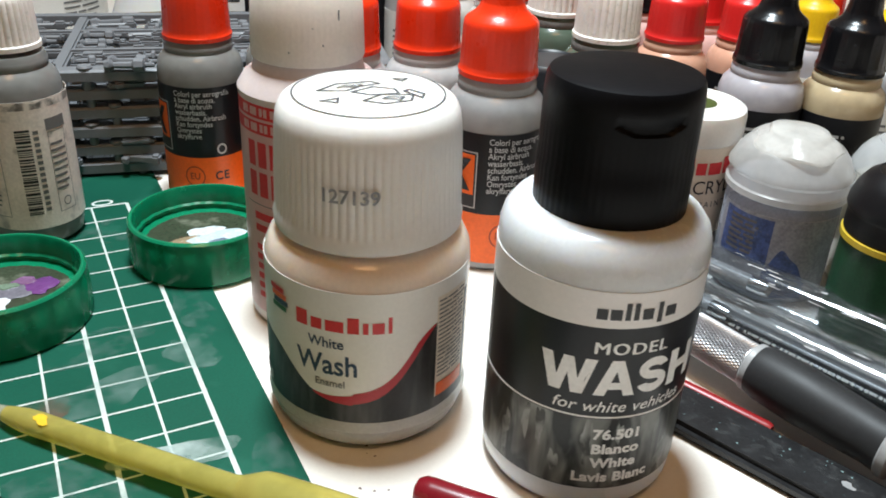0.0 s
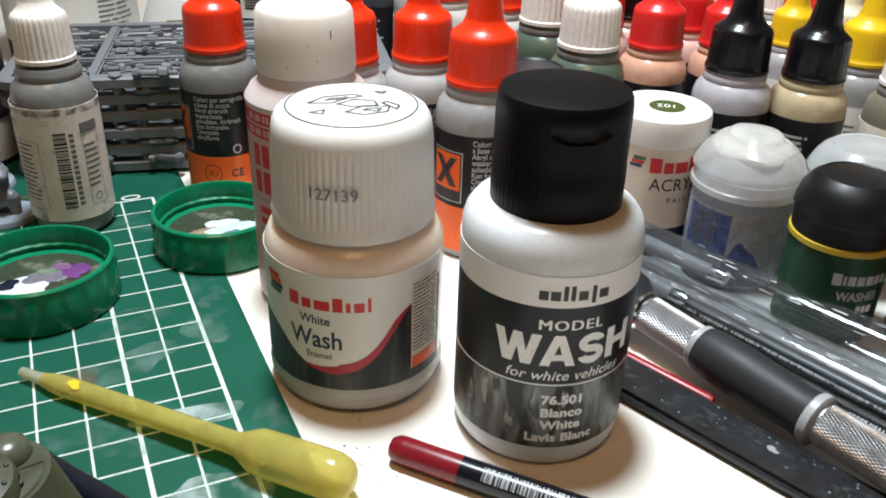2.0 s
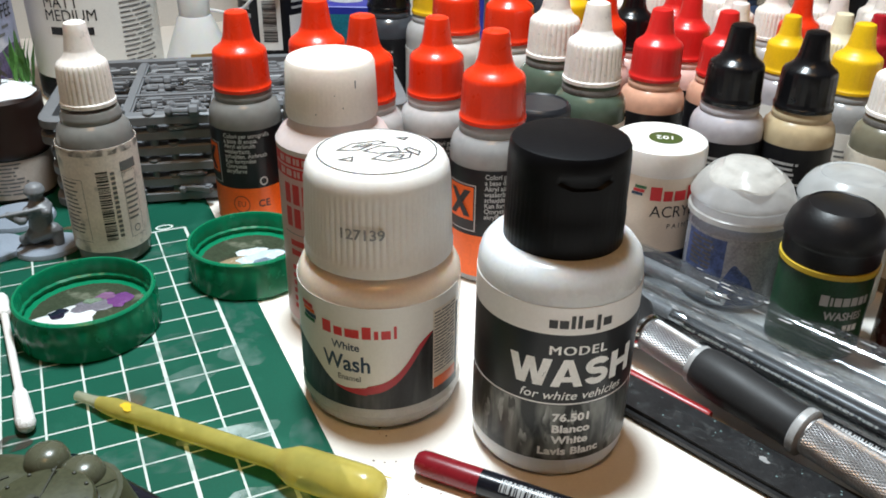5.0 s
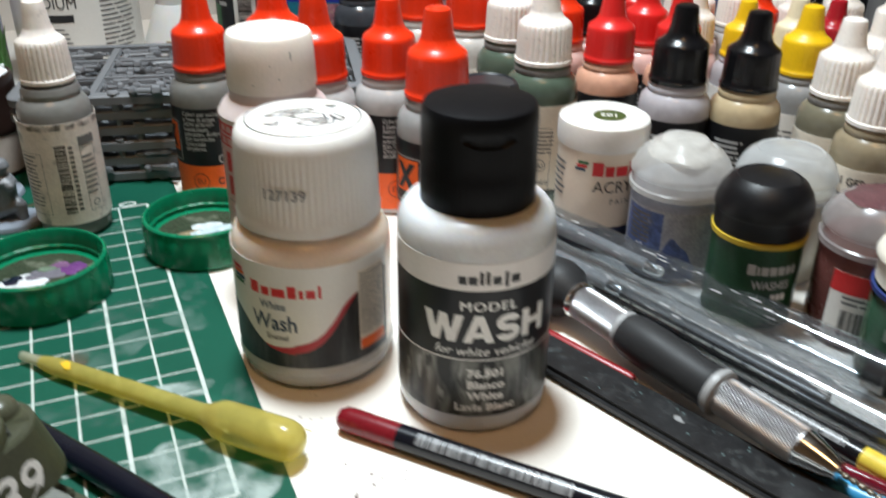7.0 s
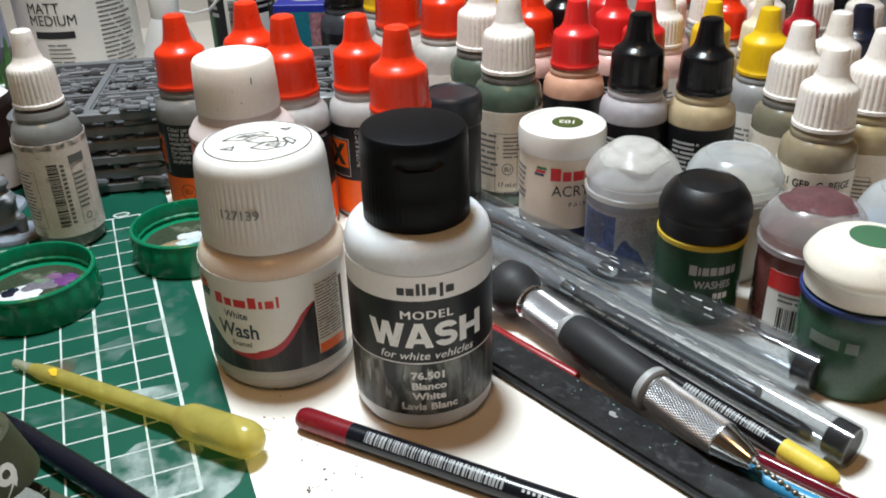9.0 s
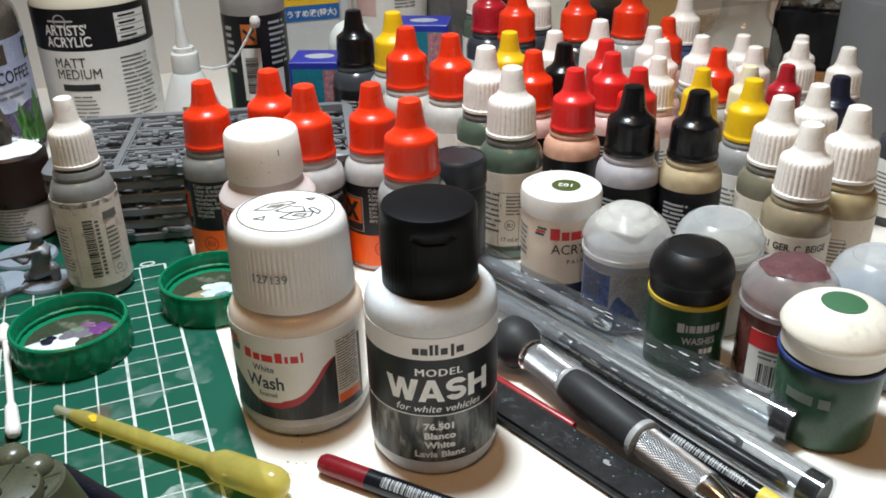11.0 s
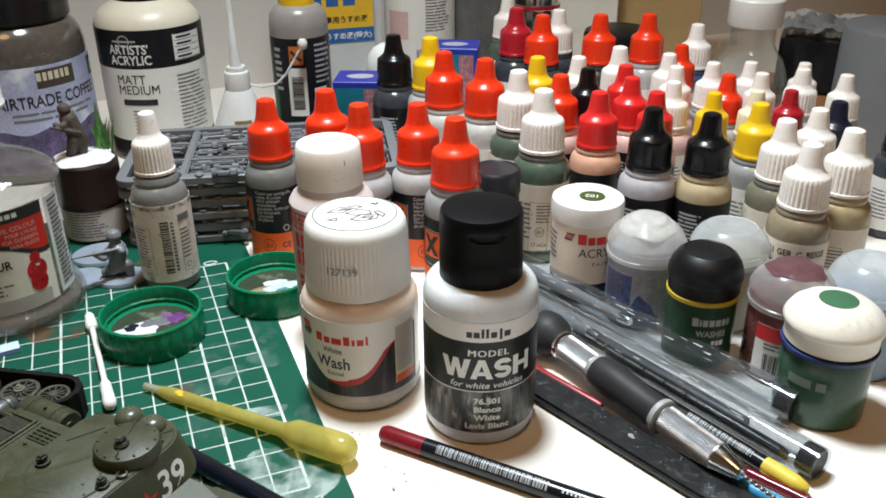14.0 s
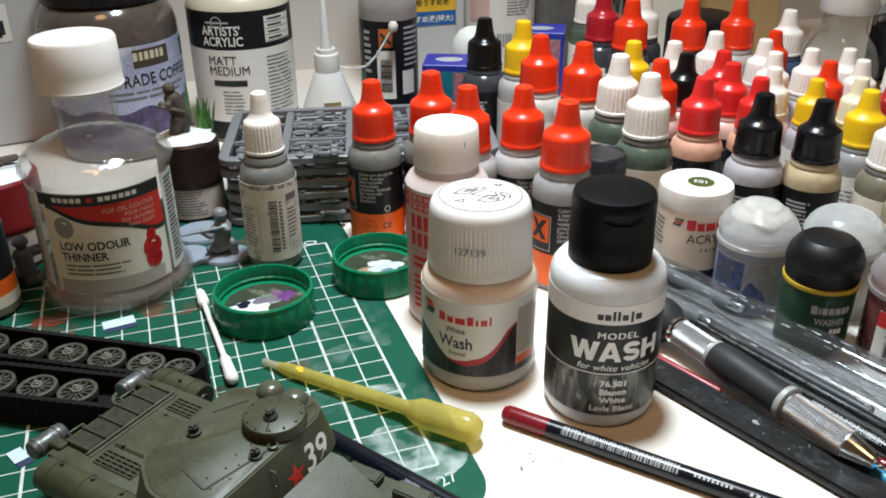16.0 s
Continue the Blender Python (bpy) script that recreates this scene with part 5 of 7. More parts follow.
def clear_tube(x0, y0, x1, y1, z, r, label, held):
    L, rz = along(x0, y0, x1, y1)
    t = thing("clear_tube", x0, y0, z, rz, label, "plastic tube", "clear tubes on the desk")
    prof = [(r, 0), (r, L), (r - 0.05, L), (r - 0.05, 0), (r, 0)]
    part("tube", rod(prof, 40), CLEAR, t, "clear plastic tube")
    handle = part("inner_brush", rod([(0, 0.1), (r * 0.42, 0.1), (r * 0.5, L * 0.2), (r * 0.34, L * held), (0, L * held)], 24), mat("smoky_grey_rod", (0.30, 0.305, 0.31), 0.3, var=0.25), t, "dark brush stored in the tube")
    part("ferrule", rod([(0, L * held), (r * 0.36, L * held), (r * 0.36, L * held + 0.3), (r * 0.3, L * held + 0.5), (0, L * held + 0.5)], 20), CHROME, handle, "chrome ferrule")
    part("end_cap", rod([(0, L - 0.62), (r - 0.06, L - 0.6), (r - 0.055, L - 0.1), (r - 0.1, L - 0.06), (0, L - 0.06)], 36), BLACK_MATT, t, "black end plug")
    # pale streaks: scratches, with the tube's highlight streaks painted in as colour
    rnd = random.Random(int(L * 10))
    bm = bmesh.new()
    for _ in range(70):
        x, a, w, h = rnd.uniform(L * 0.2, L - 1.0), rnd.uniform(0.2, 2.6), rnd.uniform(0.05, 0.5), rnd.uniform(0.01, 0.03)
        q = [(x, a), (x + w, a + rnd.uniform(-0.05, 0.05)), (x + w * 0.9, a + h / r), (x + 0.02, a + h / r)]
        bm.faces.new([bm.verts.new((u, (r + 0.004) * math.cos(v), (r + 0.004) * math.sin(v))) for u, v in q])
    part("scuff_glint", bm, PALE_DIM, t, "fine pale scratches and painted glints", "stuff")
    return t, L


clear_tube(10.9, 7.9, 15.68, -7.01, 0.66, 0.6, "clear plastic tube with black end plug on desk", 0.52)
clear_tube(10.7, 3.8, 14.48, -9.43, 0.5, 0.55, "clear plastic brush tube with black plug", 0.3)
pen("file_rod", 10.6, 5.5, 14.0, -6.8, 0.16, [("shaft", mat("dark_grey_rod", (0.10, 0.102, 0.105), 0.3), [(0.25, 0), (0.27, 0.3), (0.27, 12.6)])], "dark grey rod lying under the clear tubes", "rod")
t, L = pen("pencil", 11.3, 2.2, 14.16, -8.4, 0.12, [("shaft", BLACK, [(0.2, 0), (0.24, 0.2), (0.24, 10.7), (0.18, 10.93)])], "thin black pencil with pale printed lettering", "pencil")
top_print(t, [(1.5 + 0.105 * i, -0.035, 1.555 + 0.105 * i + 0.02 * (i % 3), 0.035) for i in range(68) if i % 9 != 8], 0.244, mat("gilt_print", (0.32, 0.30, 0.24), 0.4), "print", "stuff")
t, L = pen("paint_brush", 11.35, -1.6, 13.6, -9.9, 0.18, [("shaft", BLACK, [(0.24, 0), (0.27, 0.5), (0.27, 7.15)]), ("yellow_end", mat("yellow_lacquer", (0.74, 0.55, 0.06), 0.5, var=0.1, dirt=(0.4, 0.26, 0.03), amount=0.3), [(0.272, 7.15), (0.27, 8.2), (0.2, 8.5), (0.1, 8.6)])], "black barcoded brush with yellow rounded end", "paint brush")
top_print(t, barcode(4.25, 6.75, -0.13, 0.1, 16), 0.275, mat("silver_ink", (0.27, 0.275, 0.28), 0.4), "barcode", "stuff")
pen("paint_brush", 12.1, -7.4, 14.4, -12.2, 0.05, [("handle", mat("dark_red_clear_plastic", (0.20, 0.008, 0.02), 0.15, trans=0.3), [(0.1, 0), (0.16, 0.4), (0.16, 5.3)])], "thin dark red brush handle", "paint brush")
pen("paint_brush", 11.6, -7.9, 14.2, -13.2, 0.08, [("handle", mat("light_blue_lacquer", (0.05, 0.28, 0.50), 0.3), [(0.1, 0), (0.2, 0.3), (0.22, 5.9)])], "light blue brush handle", "paint brush")
pen("red_handle", 8.6, 0.4, 11.0, -6.2, 0.08, [("shaft", mat("bright_red_plastic", (0.26, 0.012, 0.014), 0.34), [(0.12, 0), (0.16, 0.2), (0.16, 4.5), (0.13, 4.6)])], "slim bright red tool handle under the hobby tool", "tool handle")


def sanding_bar():
    L, rz = along(8.0, 0.2, 13.1, -14.2)
    t = thing("sanding_bar", 8.0, 0.2, TABLE + 0.004, rz, "flat black bar speckled with white dust", "ruler")
    body = mat("speckled_black_bar", (0.014, 0.014, 0.015), 0.34, var=0.4, size=0.5, bump=0.004, grain=0.06, dirt=(0.05, 0.055, 0.055), amount=0.5)
    part("bar", box(L, 1.35, 0.34, L / 2, -0.12, 0, 0.12, 4), body, t)
    rnd = random.Random(4)
    bm = bmesh.new()
    for _ in range(90):
        x, y, r = rnd.uniform(0.5, L - 0.4), rnd.uniform(-0.48, 0.48), rnd.choice((0.012, 0.015, 0.02, 0.03))
        bm.faces.new([bm.verts.new((x + r * rnd.uniform(0.5, 1.3) * math.cos(a), y + r * rnd.uniform(0.5, 1.3) * math.sin(a), 0.344)) for a in (0, 1.2, 2.4, 3.6, 5)])
    part("dust", bm, mat("grey_dust", (0.14, 0.22, 0.22), 0.7), t, "white dust specks", "stuff")
    bm = blob(0.28, 0.2, 9, 9, 0.347, 0.4)
    bm.transform(Matrix.Translation((L * 0.42, -0.05, 0)))
    part("paint_chip", bm, mat("grey_paint_chip", (0.26, 0.26, 0.26), 0.6), t)
    haze = smear("dusty_haze", (0.10, 0.105, 0.105), 0.5, 0.85, 0.3)
    for x, y, w, h, k in ((4.6, -0.2, 1.6, 0.7, 3), (6.3, 0.1, 1.2, 0.5, 4), (8.4, -0.25, 1.8, 0.6, 5), (2.6, 0.0, 1.0, 0.5, 6)):
        bm = blob(w, h, k, 20, 0.3455 + 0.0003 * k, 0.4)
        bm.transform(Matrix.Translation((x, y, 0)))
        part("dust_film", bm, haze, t)


sanding_bar()

# ---- the left side of the mat ----


def grey_dropper():
    t = dropper(-2.4, 11.1, WHITE_CAP, "steel", "none", -8, 1.0, 0.004, "grey paint dropper bottle with worn barcode label on the mat", "")
    t.scale = (0.93, 0.93, 1.02)
    for ob in t.children:
        if ob.name.startswith("cap"):
            ob.scale, ob.location = (0.9, 0.9, 0.95), (0, 0, 0.38 * CM)
    lab = part("label", wrap(1.285, 0.55, 3.98, -175, 175, 60), mat("worn_beige_label", (0.84, 0.75, 0.68), 0.3, var=0.14, size=0.9, dirt=(0.22, 0.21, 0.21), amount=0.75), t, "worn cream label with barcode")
    part("small_print", bend(quads(lines(-0.82, -0.12, 2.7, 0.9, 13, 21, 0.35)), 1.305, -28), INK_GREY, lab)
    part("frame_print", bend(frame_mark(-0.45, 1.75, 0.95, 2.1, 0.015), 1.305, -26), INK_GREY, lab)
    part("barcode", bend(quads(barcode(-0.26, 0.12, 0.75, 3.05, 22, upright=False)), 1.305, 8), INK, lab, "", "stuff")
    part("digits", bend(quads(lines(0.2, 0.34, 3.0, 0.75, 14, 5, 0.6, 0)), 1.305, 8), INK_GREY, lab)
    part("frame_print", bend(frame_mark(0.0, 1.8, 0.55, 2.2, 0.015), 1.305, 46), INK_GREY, lab)
    part("ring_mark", bend(ring_mark(0.0, 0.95, 0.13), 1.305, 46), INK_GREY, lab)
    part("small_print", bend(quads(lines(-0.25, 0.25, 2.6, 1.2, 8, 24, 0.4)), 1.305, 46), INK_GREY, lab)
    part("grime", wrap(1.30, 3.55, lambda a: 3.72 + 0.04 * math.sin(a * 0.2), -120, 120, 60, 0.003), smear("label_grime", (0.06, 0.06, 0.06), 0.4, 0.6, 0.4), lab)
    part("dark_panel", bend(quads([(-0.3, 2.95, 0.35, 3.25)]), 1.306, 46), INK_GREY, lab)
    for ob in lab.children:
        ob.location = (0, 0, 0.22 * CM)
    return t


grey_dropper()


mat_liquid = thin_clear("clear_bottle_plastic", (0.965, 0.962, 0.955), 0.05, (0.72, 0.69, 0.65), 0.04, 1.65, 0.16, 1.1)


def thinner_bottle():
    t = thing("thinner_bottle", -8.95, 11.4, 0.004, -1, "large clear bottle of paint thinner with white cap and printed label", "bottle")
    prof = [(0, 0.15), (2.4, 0.1), (2.7, 0), (2.95, 0.08), (3.05, 0.3), (3.05, 0.6), (2.95, 0.82), (2.76, 1.0), (2.72, 1.12), (2.72, 5.22), (2.78, 5.32), (2.86, 5.46), (2.92, 5.57), (2.9, 5.73), (2.8, 5.92), (2.55, 6.14), (2.15, 6.37), (1.75, 6.52), (1.45, 6.63), (1.32, 6.72), (1.29, 6.84), (1.16, 6.92), (1.12, 7.0), (1.12, 9.0), (1.02, 9.0)]
    inner = [(max(0, r - 0.1), max(z, 0.55) if z < 0.6 else z) for r, z in reversed(prof[3:])] + [(0, 0.6)]
    part("glass", lathe(prof + inner, 96), mat_liquid, t, "clear bottle with waisted sides")
    # beige haze colour imitates warm light refracted in the clear base
    part("thick_base", lathe([(0, 0.02), (2.3, 0.02), (2.6, 0.1), (2.85, 0.3), (2.88, 0.55), (2.75, 0.78), (2.55, 0.9), (2.2, 0.7), (0, 0.62)], 72), thin_clear("clear_base_warm_haze", (0.94, 0.92, 0.89), 0.26, (0.78, 0.68, 0.58), 0.08, 1.7, 0.2, 0.7), t, "thick clear bottle base")
    cap = part("cap", lathe([(0, 8.5), (1.5, 8.5), (1.58, 8.52), (1.6, 8.62), (1.56, 8.7), (1.56, 9.2), (1.55, 10.3), (1.48, 10.42), (1.38, 10.45), (0, 10.45)], 72), mat("big_white_cap", (0.80, 0.76, 0.72), 0.4, var=0.03, sss=0.1), t, "tall white screw cap")
    R = 2.73
    lab = part("label", wrap(R, 1.35, 5.2, -49, 52, 60), mat("cream_gloss_label", (0.90, 0.83, 0.73), 0.3, var=0.05), t, "cream, red and black printed label")
    # inner wrap whose grey stands in for the shade on a pale label's back
    part("label_back", wrap(R - 0.13, 1.32, 5.18, -51, 51, 60), mat("label_back_painted_shade", (0.55, 0.52, 0.48), 0.6), lab, "back of the label, greyed to imitate its shade")
    wave = lambda a: 4.12 - 0.5 * math.tanh(a / 18) + 0.18 * math.sin(a * 0.1)
    part("red_field", wrap(R + 0.012, wave, 4.75, -45, 52, 60, 0.003), mat("vermilion_print", (0.60, 0.025, 0.02), 0.3), lab)
    part("black_wave", wrap(R + 0.016, lambda a: wave(a) - 0.16, lambda a: wave(a) + 0.02, -45, 52, 60, 0.003), INK, lab)
    part("black_band", wrap(R + 0.014, 4.75, 5.2, -52, 52, 60, 0.003), INK, lab)
    brand_blocks(lab, PALE, R + 0.03, 0, [(-1.75 + 0.24 * i, 4.9, -1.57 + 0.24 * i, 5.07) for i in range(5)] + [(0.0 + 0.25 * i, 4.9, 0.19 + 0.25 * i, 5.07) for i in range(6)])
    part("red_diamond", bend(quads([(-0.42, 4.9, -0.18, 5.06)]), R + 0.031), RED_INK, lab)
    pink = mat("pink_print", (0.70, 0.36, 0.30), 0.4)
    for i, (words, size) in enumerate((("FOR OIL COLOUR", 0.25), ("POUR L'HUILE", 0.2), ("F\u00dcR \u00d6LFARBEN", 0.2), ("PARA \u00d3LEOS", 0.2))):
        part("lettering", bend(letters(words, size, 2.1, 4.42 - 0.22 * i, 0.002, align="RIGHT"), R + 0.03), pink, lab)
    part("silver_disc", bend(disc_flat(-1.5, 3.95, 0.4), R + 0.03), mat("silver_print", (0.32, 0.31, 0.30), 0.35), lab)
    part("lettering", bend(letters("LOW ODOUR", 0.44, -1.85, 3.08, 0.01, align="LEFT", squeeze=0.97), R + 0.03), INK, lab)
    part("lettering", bend(letters("THINNER", 0.44, -1.85, 2.66, 0.01, align="LEFT", squeeze=0.97), R + 0.03), INK, lab)
    part("small_print", bend(quads(lines(-1.75, 0.8, 2.5, 2.0, 3, 32, 0.4)), R + 0.03), INK_GREY, lab)
    part("grey_strip", wrap(R + 0.014, 1.36, 1.9, -45, 45, 50, 0.003), mat("grey_strip_print", (0.50, 0.45, 0.40), 0.4), lab)
    for z, r in ((3.25, 0.22), (2.75, 0.42), (2.3, 0.36)):
        part("red_drop", bend(disc_flat(1.75, z, r), R + 0.032), mat("deep_red_print", (0.48, 0.015, 0.02), 0.25, var=0.4, size=0.4), lab)
    side = part("side_label", wrap(R, 1.4, 5.15, 56, 80, 16), PAPER, t)
    part("small_print", bend(quads(lines(-0.4, 0.45, 5.0, 1.6, 20, 33, 0.5)), R + 0.03, 68), INK_GREY, side)
    side = part("side_label", wrap(R, 1.4, 5.15, -84, -56, 16), PAPER, t)
    part("small_print", bend(quads(lines(-0.5, 0.4, 5.0, 1.6, 18, 34, 0.5)), R + 0.03, -70), INK_GREY, side)
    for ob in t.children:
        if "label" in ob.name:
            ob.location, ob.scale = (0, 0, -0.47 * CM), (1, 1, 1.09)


def disc_flat(x, z, r, n=24):
    bm = bmesh.new()
    bm.faces.new([bm.verts.new((x + r * math.cos(i * 6.28319 / n), 0, z + r * math.sin(i * 6.28319 / n))) for i in range(n)])
    return bm


thinner_bottle()

# ---- stacked model frames ----


def rim(W, D, w, h, r):
    """A flat border with rounded outer corners."""
    outer = rounded([(0, 0), (W, 0), (W, D), (0, D)], r, 5)
    inner = rounded([(w, w), (W - w, w), (W - w, D - w), (w, D - w)], 0.15, 5)
    bm = bmesh.new()
    ring = [[bm.verts.new((x, y, z)) for x, y in pts] for pts, z in ((outer, 0), (outer, h - 0.06), (inner, h), (inner, 0))]
    bev = [bm.verts.new((x + (W / 2 - x) * 0.012, y + (D / 2 - y) * 0.02, h)) for x, y in outer]
    ring = [ring[0], ring[1], bev, ring[2], ring[3]]
    k = len(outer)
    for p, q in zip(ring, ring[1:] + ring[:1]):
        for i in range(k):
            bm.faces.new((p[i], p[(i + 1) % k], q[(i + 1) % k], q[i]))
    return bm


def kit_piece(rnd, w, h):
    """One unbuilt part: a slim rod with lumps, a plate or a bent bar, lying along x."""
    kind = rnd.random()
    t = rnd.uniform(0.14, 0.26)
    if kind < 0.45:
        bm = rod([(0, 0), (h * 0.3, 0.02), (h * 0.42, w * 0.12), (h * 0.2, w * 0.2), (h * 0.22, w * 0.55), (h * 0.45, w * 0.6), (h * 0.42, w * 0.78), (h * 0.16, w * 0.82), (h * 0.14, w), (0, w)], 8)
        bm.transform(Matrix.Translation((0, 0, 0.2)))
    elif kind < 0.75:
        bm = box(w, h * 0.55, t, w / 2, 0, 0.05, 0.06, 2)
        add(bm, box(w * 0.35, h * 0.9, t * 1.2, w * rnd.uniform(0.25, 0.7), 0, 0.06, 0.07, 2))
    else:
        bm = box(w * 0.8, h * 0.3, t, w * 0.45, h * 0.15, 0.05, 0.05, 1)
        add(bm, box(w * 0.16, h * 0.8, t, w * 0.12, 0, 0.05, 0.05, 1))
        add(bm, box(w * 0.2, h * 0.7, t * 1.3, w * 0.78, 0, 0.05, 0.06, 2))
    return bm


def sprue_stack():
    rnd = random.Random(12)
    W, D = 13.2, 7.4
    top = 5
    for layer in range(top + 1):
        z = 0.11 + layer * 0.61
        t = thing("kit_frame", -4.05 + rnd.uniform(-0.15, 0.15), 15.05 + rnd.uniform(-0.12, 0.12), z, -13 + rnd.uniform(-1, 1), "grey plastic model kit frame with small unbuilt parts, in a stack", "kit frame", "stacked model kit frames")
        part("border", rim(W, D, 0.5, 0.34, 0.9), GREY_PLASTIC, t)
        ups, across = (3.0, 6.1, 9.3), (2.55, 4.95)
        for x in ups:
            part("runner", box(0.4, D - 1.0, 0.3, x, D / 2, 0.02, 0.07, 2), GREY_PLASTIC, t)
        for y in across:
            part("runner", box(W - 1.0, 0.34, 0.28, W / 2, y, 0.025, 0.07, 2), GREY_PLASTIC, t)
        x = rnd.uniform(0.8, 2.4)
        while x < W - 0.5:
            bm = lathe([(0, -0.3), (0.14, -0.3), (0.14, 0.3), (0.22, 0.32), (0.23, 0.4), (0.19, 0.45), (0, 0.46)], 14)
            bm.transform(Matrix.Translation((x, 0.22, 0)))
            part("peg", bm, GREY_PLASTIC, t)
            x += rnd.uniform(1.7, 3.2)
        cols = (0.5,) + ups + (W - 0.5,)
        rows = (0.5,) + across + (D - 0.5,)
        for x0, x1 in zip(cols, cols[1:]):
            for y0, y1 in zip(rows, rows[1:]):
                y = y0 + 0.42
                while y < y1 - 0.28:
                    x = x0 + 0.25
                    while x < x1 - 0.7:
                        w = min(x1 - 0.25 - x, rnd.uniform(0.9, 2.6))
                        h = rnd.uniform(0.34, 0.5)
                        if (layer >= top - 1 or y < 1.6) and w > 0.3:
                            bm = kit_piece(rnd, w, h)
                            bm.transform(Matrix.Translation((x, y, 0.02)) @ Matrix.Rotation(radians(rnd.uniform(-7, 7)), 4, "Z"))
                            part("kit_part", bm, GREY_PLASTIC, t)
                        x += w + rnd.uniform(0.05, 0.2)
                    y += rnd.uniform(0.44, 0.56)
        for x in (1.6, 4.4, 7.4, 10.8):
            if rnd.random() < 0.8:
                bm = kit_piece(rnd, rnd.uniform(0.9, 1.8), 0.5)
                bm.transform(Matrix.Translation((x, -0.02, 0.3)) @ Matrix.Rotation(radians(rnd.uniform(-20, 20)), 4, "Z"))
                part("kit_part", bm, GREY_PLASTIC, t)


sprue_stack()

# ---- figures and their stands ----


def limb(bm, a, b, r0, r1, n=10):
    a, b = Vector(a), Vector(b)
    d = b - a
    other = lathe([(0, -r0 * 0.6), (r0 * 0.8, -r0 * 0.3), (r0, 0), (r1, d.length), (r1 * 0.8, d.length + r1 * 0.4), (0, d.length + r1 * 0.7)], n)
    return add(bm, other, Matrix.Translation(a) @ d.to_track_quat("Z", "Y").to_matrix().to_4x4())


def statuette(name, x, y, z, rz, m, pose_name, label):
    """A small modelling statuette as one plain mesh."""
    bm = bmesh.new()
    if pose_name == "kneel":
        for a, b, r0, r1 in (((-0.35, 0.1, 0.35), (0.35, -0.25, 0.55), 0.24, 0.2), ((0.35, -0.25, 0.55), (0.35, -0.3, 0.05), 0.18, 0.15), ((0.1, 0.3, 0.3), (-0.6, 0.3, 0.2), 0.22, 0.16), ((0, 0.1, 0.5), (0.05, 0, 1.45), 0.33, 0.3),
                             ((-0.3, 0, 1.35), (-0.65, -0.35, 1.15), 0.14, 0.12), ((-0.65, -0.35, 1.15), (-1.0, -0.2, 1.45), 0.12, 0.1), ((0.3, 0, 1.35), (0.1, -0.5, 1.3), 0.14, 0.12), ((0.2, -0.35, 1.42), (-1.9, -0.3, 1.52), 0.07, 0.045)):
            limb(bm, a, b, r0 * 1.22, r1 * 1.22)
        add(bm, lathe([(0, 1.6), (0.18, 1.62), (0.24, 1.8), (0.34, 1.9), (0.33, 1.98), (0.26, 2.14), (0.12, 2.22), (0, 2.23)], 16))
    elif pose_name == "crouch":
        for a, b, r0, r1 in (((0.25, 0, 0.1), (0.3, -0.15, 0.9), 0.2, 0.24), ((-0.25, 0.1, 0.1), (-0.1, -0.2, 0.95), 0.2, 0.24), ((0.15, -0.05, 0.9), (-0.1, 0, 1.9), 0.36, 0.34), ((-0.1, 0, 1.85), (-0.5, -0.3, 1.5), 0.16, 0.13), ((-0.5, -0.3, 1.5), (-0.75, -0.1, 1.75), 0.12, 0.11),
                             ((0.0, 0, 1.8), (-0.55, -0.35, 1.65), 0.15, 0.12), ((0.3, -0.1, 0.9), (0.75, 0.0, 0.35), 0.08, 0.05), ((0.2, -0.45, 1.2), (-1.05, -0.35, 1.72), 0.07, 0.05), ((0.15, 0.3, 1.0), (0.0, 0.32, 1.6), 0.2, 0.2)):
            limb(bm, a, b, r0 * 1.2, r1 * 1.2)
        add(bm, lathe([(0, 1.98), (0.2, 2.0), (0.26, 2.2), (0.3, 2.3), (0.26, 2.5), (0.12, 2.6), (0, 2.61)], 16), Matrix.Translation((-0.2, 0, 0)))
    else:
        for a, b, r0, r1 in (((-1.2, 0, 0.25), (0.3, 0, 0.3), 0.26, 0.32), ((0.3, 0, 0.3), (1.1, 0.2, 0.2), 0.2, 0.16), ((0.3, 0, 0.3), (1.1, -0.25, 0.35), 0.2, 0.16), ((-1.1, -0.2, 0.35), (-0.4, -0.5, 0.5), 0.14, 0.1), ((-0.2, -0.35, 0.3), (1.3, -0.7, 0.5), 0.06, 0.05)):
            limb(bm, a, b, r0, r1)
        add(bm, lathe([(0, 0.25), (0.2, 0.3), (0.28, 0.5), (0.2, 0.68), (0, 0.72)], 14), Matrix.Translation((-1.55, 0, 0)))
    ob = moulded(part(name, bm, m, None, label), 0.045)
    ob.matrix_world = pose(x * CM, y * CM, z * CM, 0, 0, rz)
    ob["category"] = "figurine"
    return ob


PALE_GREY_PLASTIC = mat("pale_grey_base_plastic", (0.27, 0.31, 0.37), 0.4, var=0.1)
for x, y, w, d, rz in ((-4.4, 12.1, 2.1, 1.7, 10), (-6.1, 12.65, 2.0, 1.9, 30), (-5.3, 14.9, 2.5, 2.3, 0)):
    bm = lathe([(0, 0), (1, 0), (1, 0.06), (0.96, 0.17), (0, 0.17)], 40)
    bm.transform(Matrix.Diagonal((w / 2, d / 2, 1, 1)))
    ob = part("oval_base", bm, PALE_GREY_PLASTIC, None, "pale grey oval plastic figure base on the mat")
    ob.matrix_world = pose(x * CM, y * CM, 0.008 * CM, 0, 0, rz)
    tagged(ob, category="figure base", group="oval figure bases")
statuette("soldier_figurine", -4.5, 12.2, 0.17, 15, GREY_PLASTIC, "kneel", "unpainted grey plastic kneeling rifleman figurine on oval base")
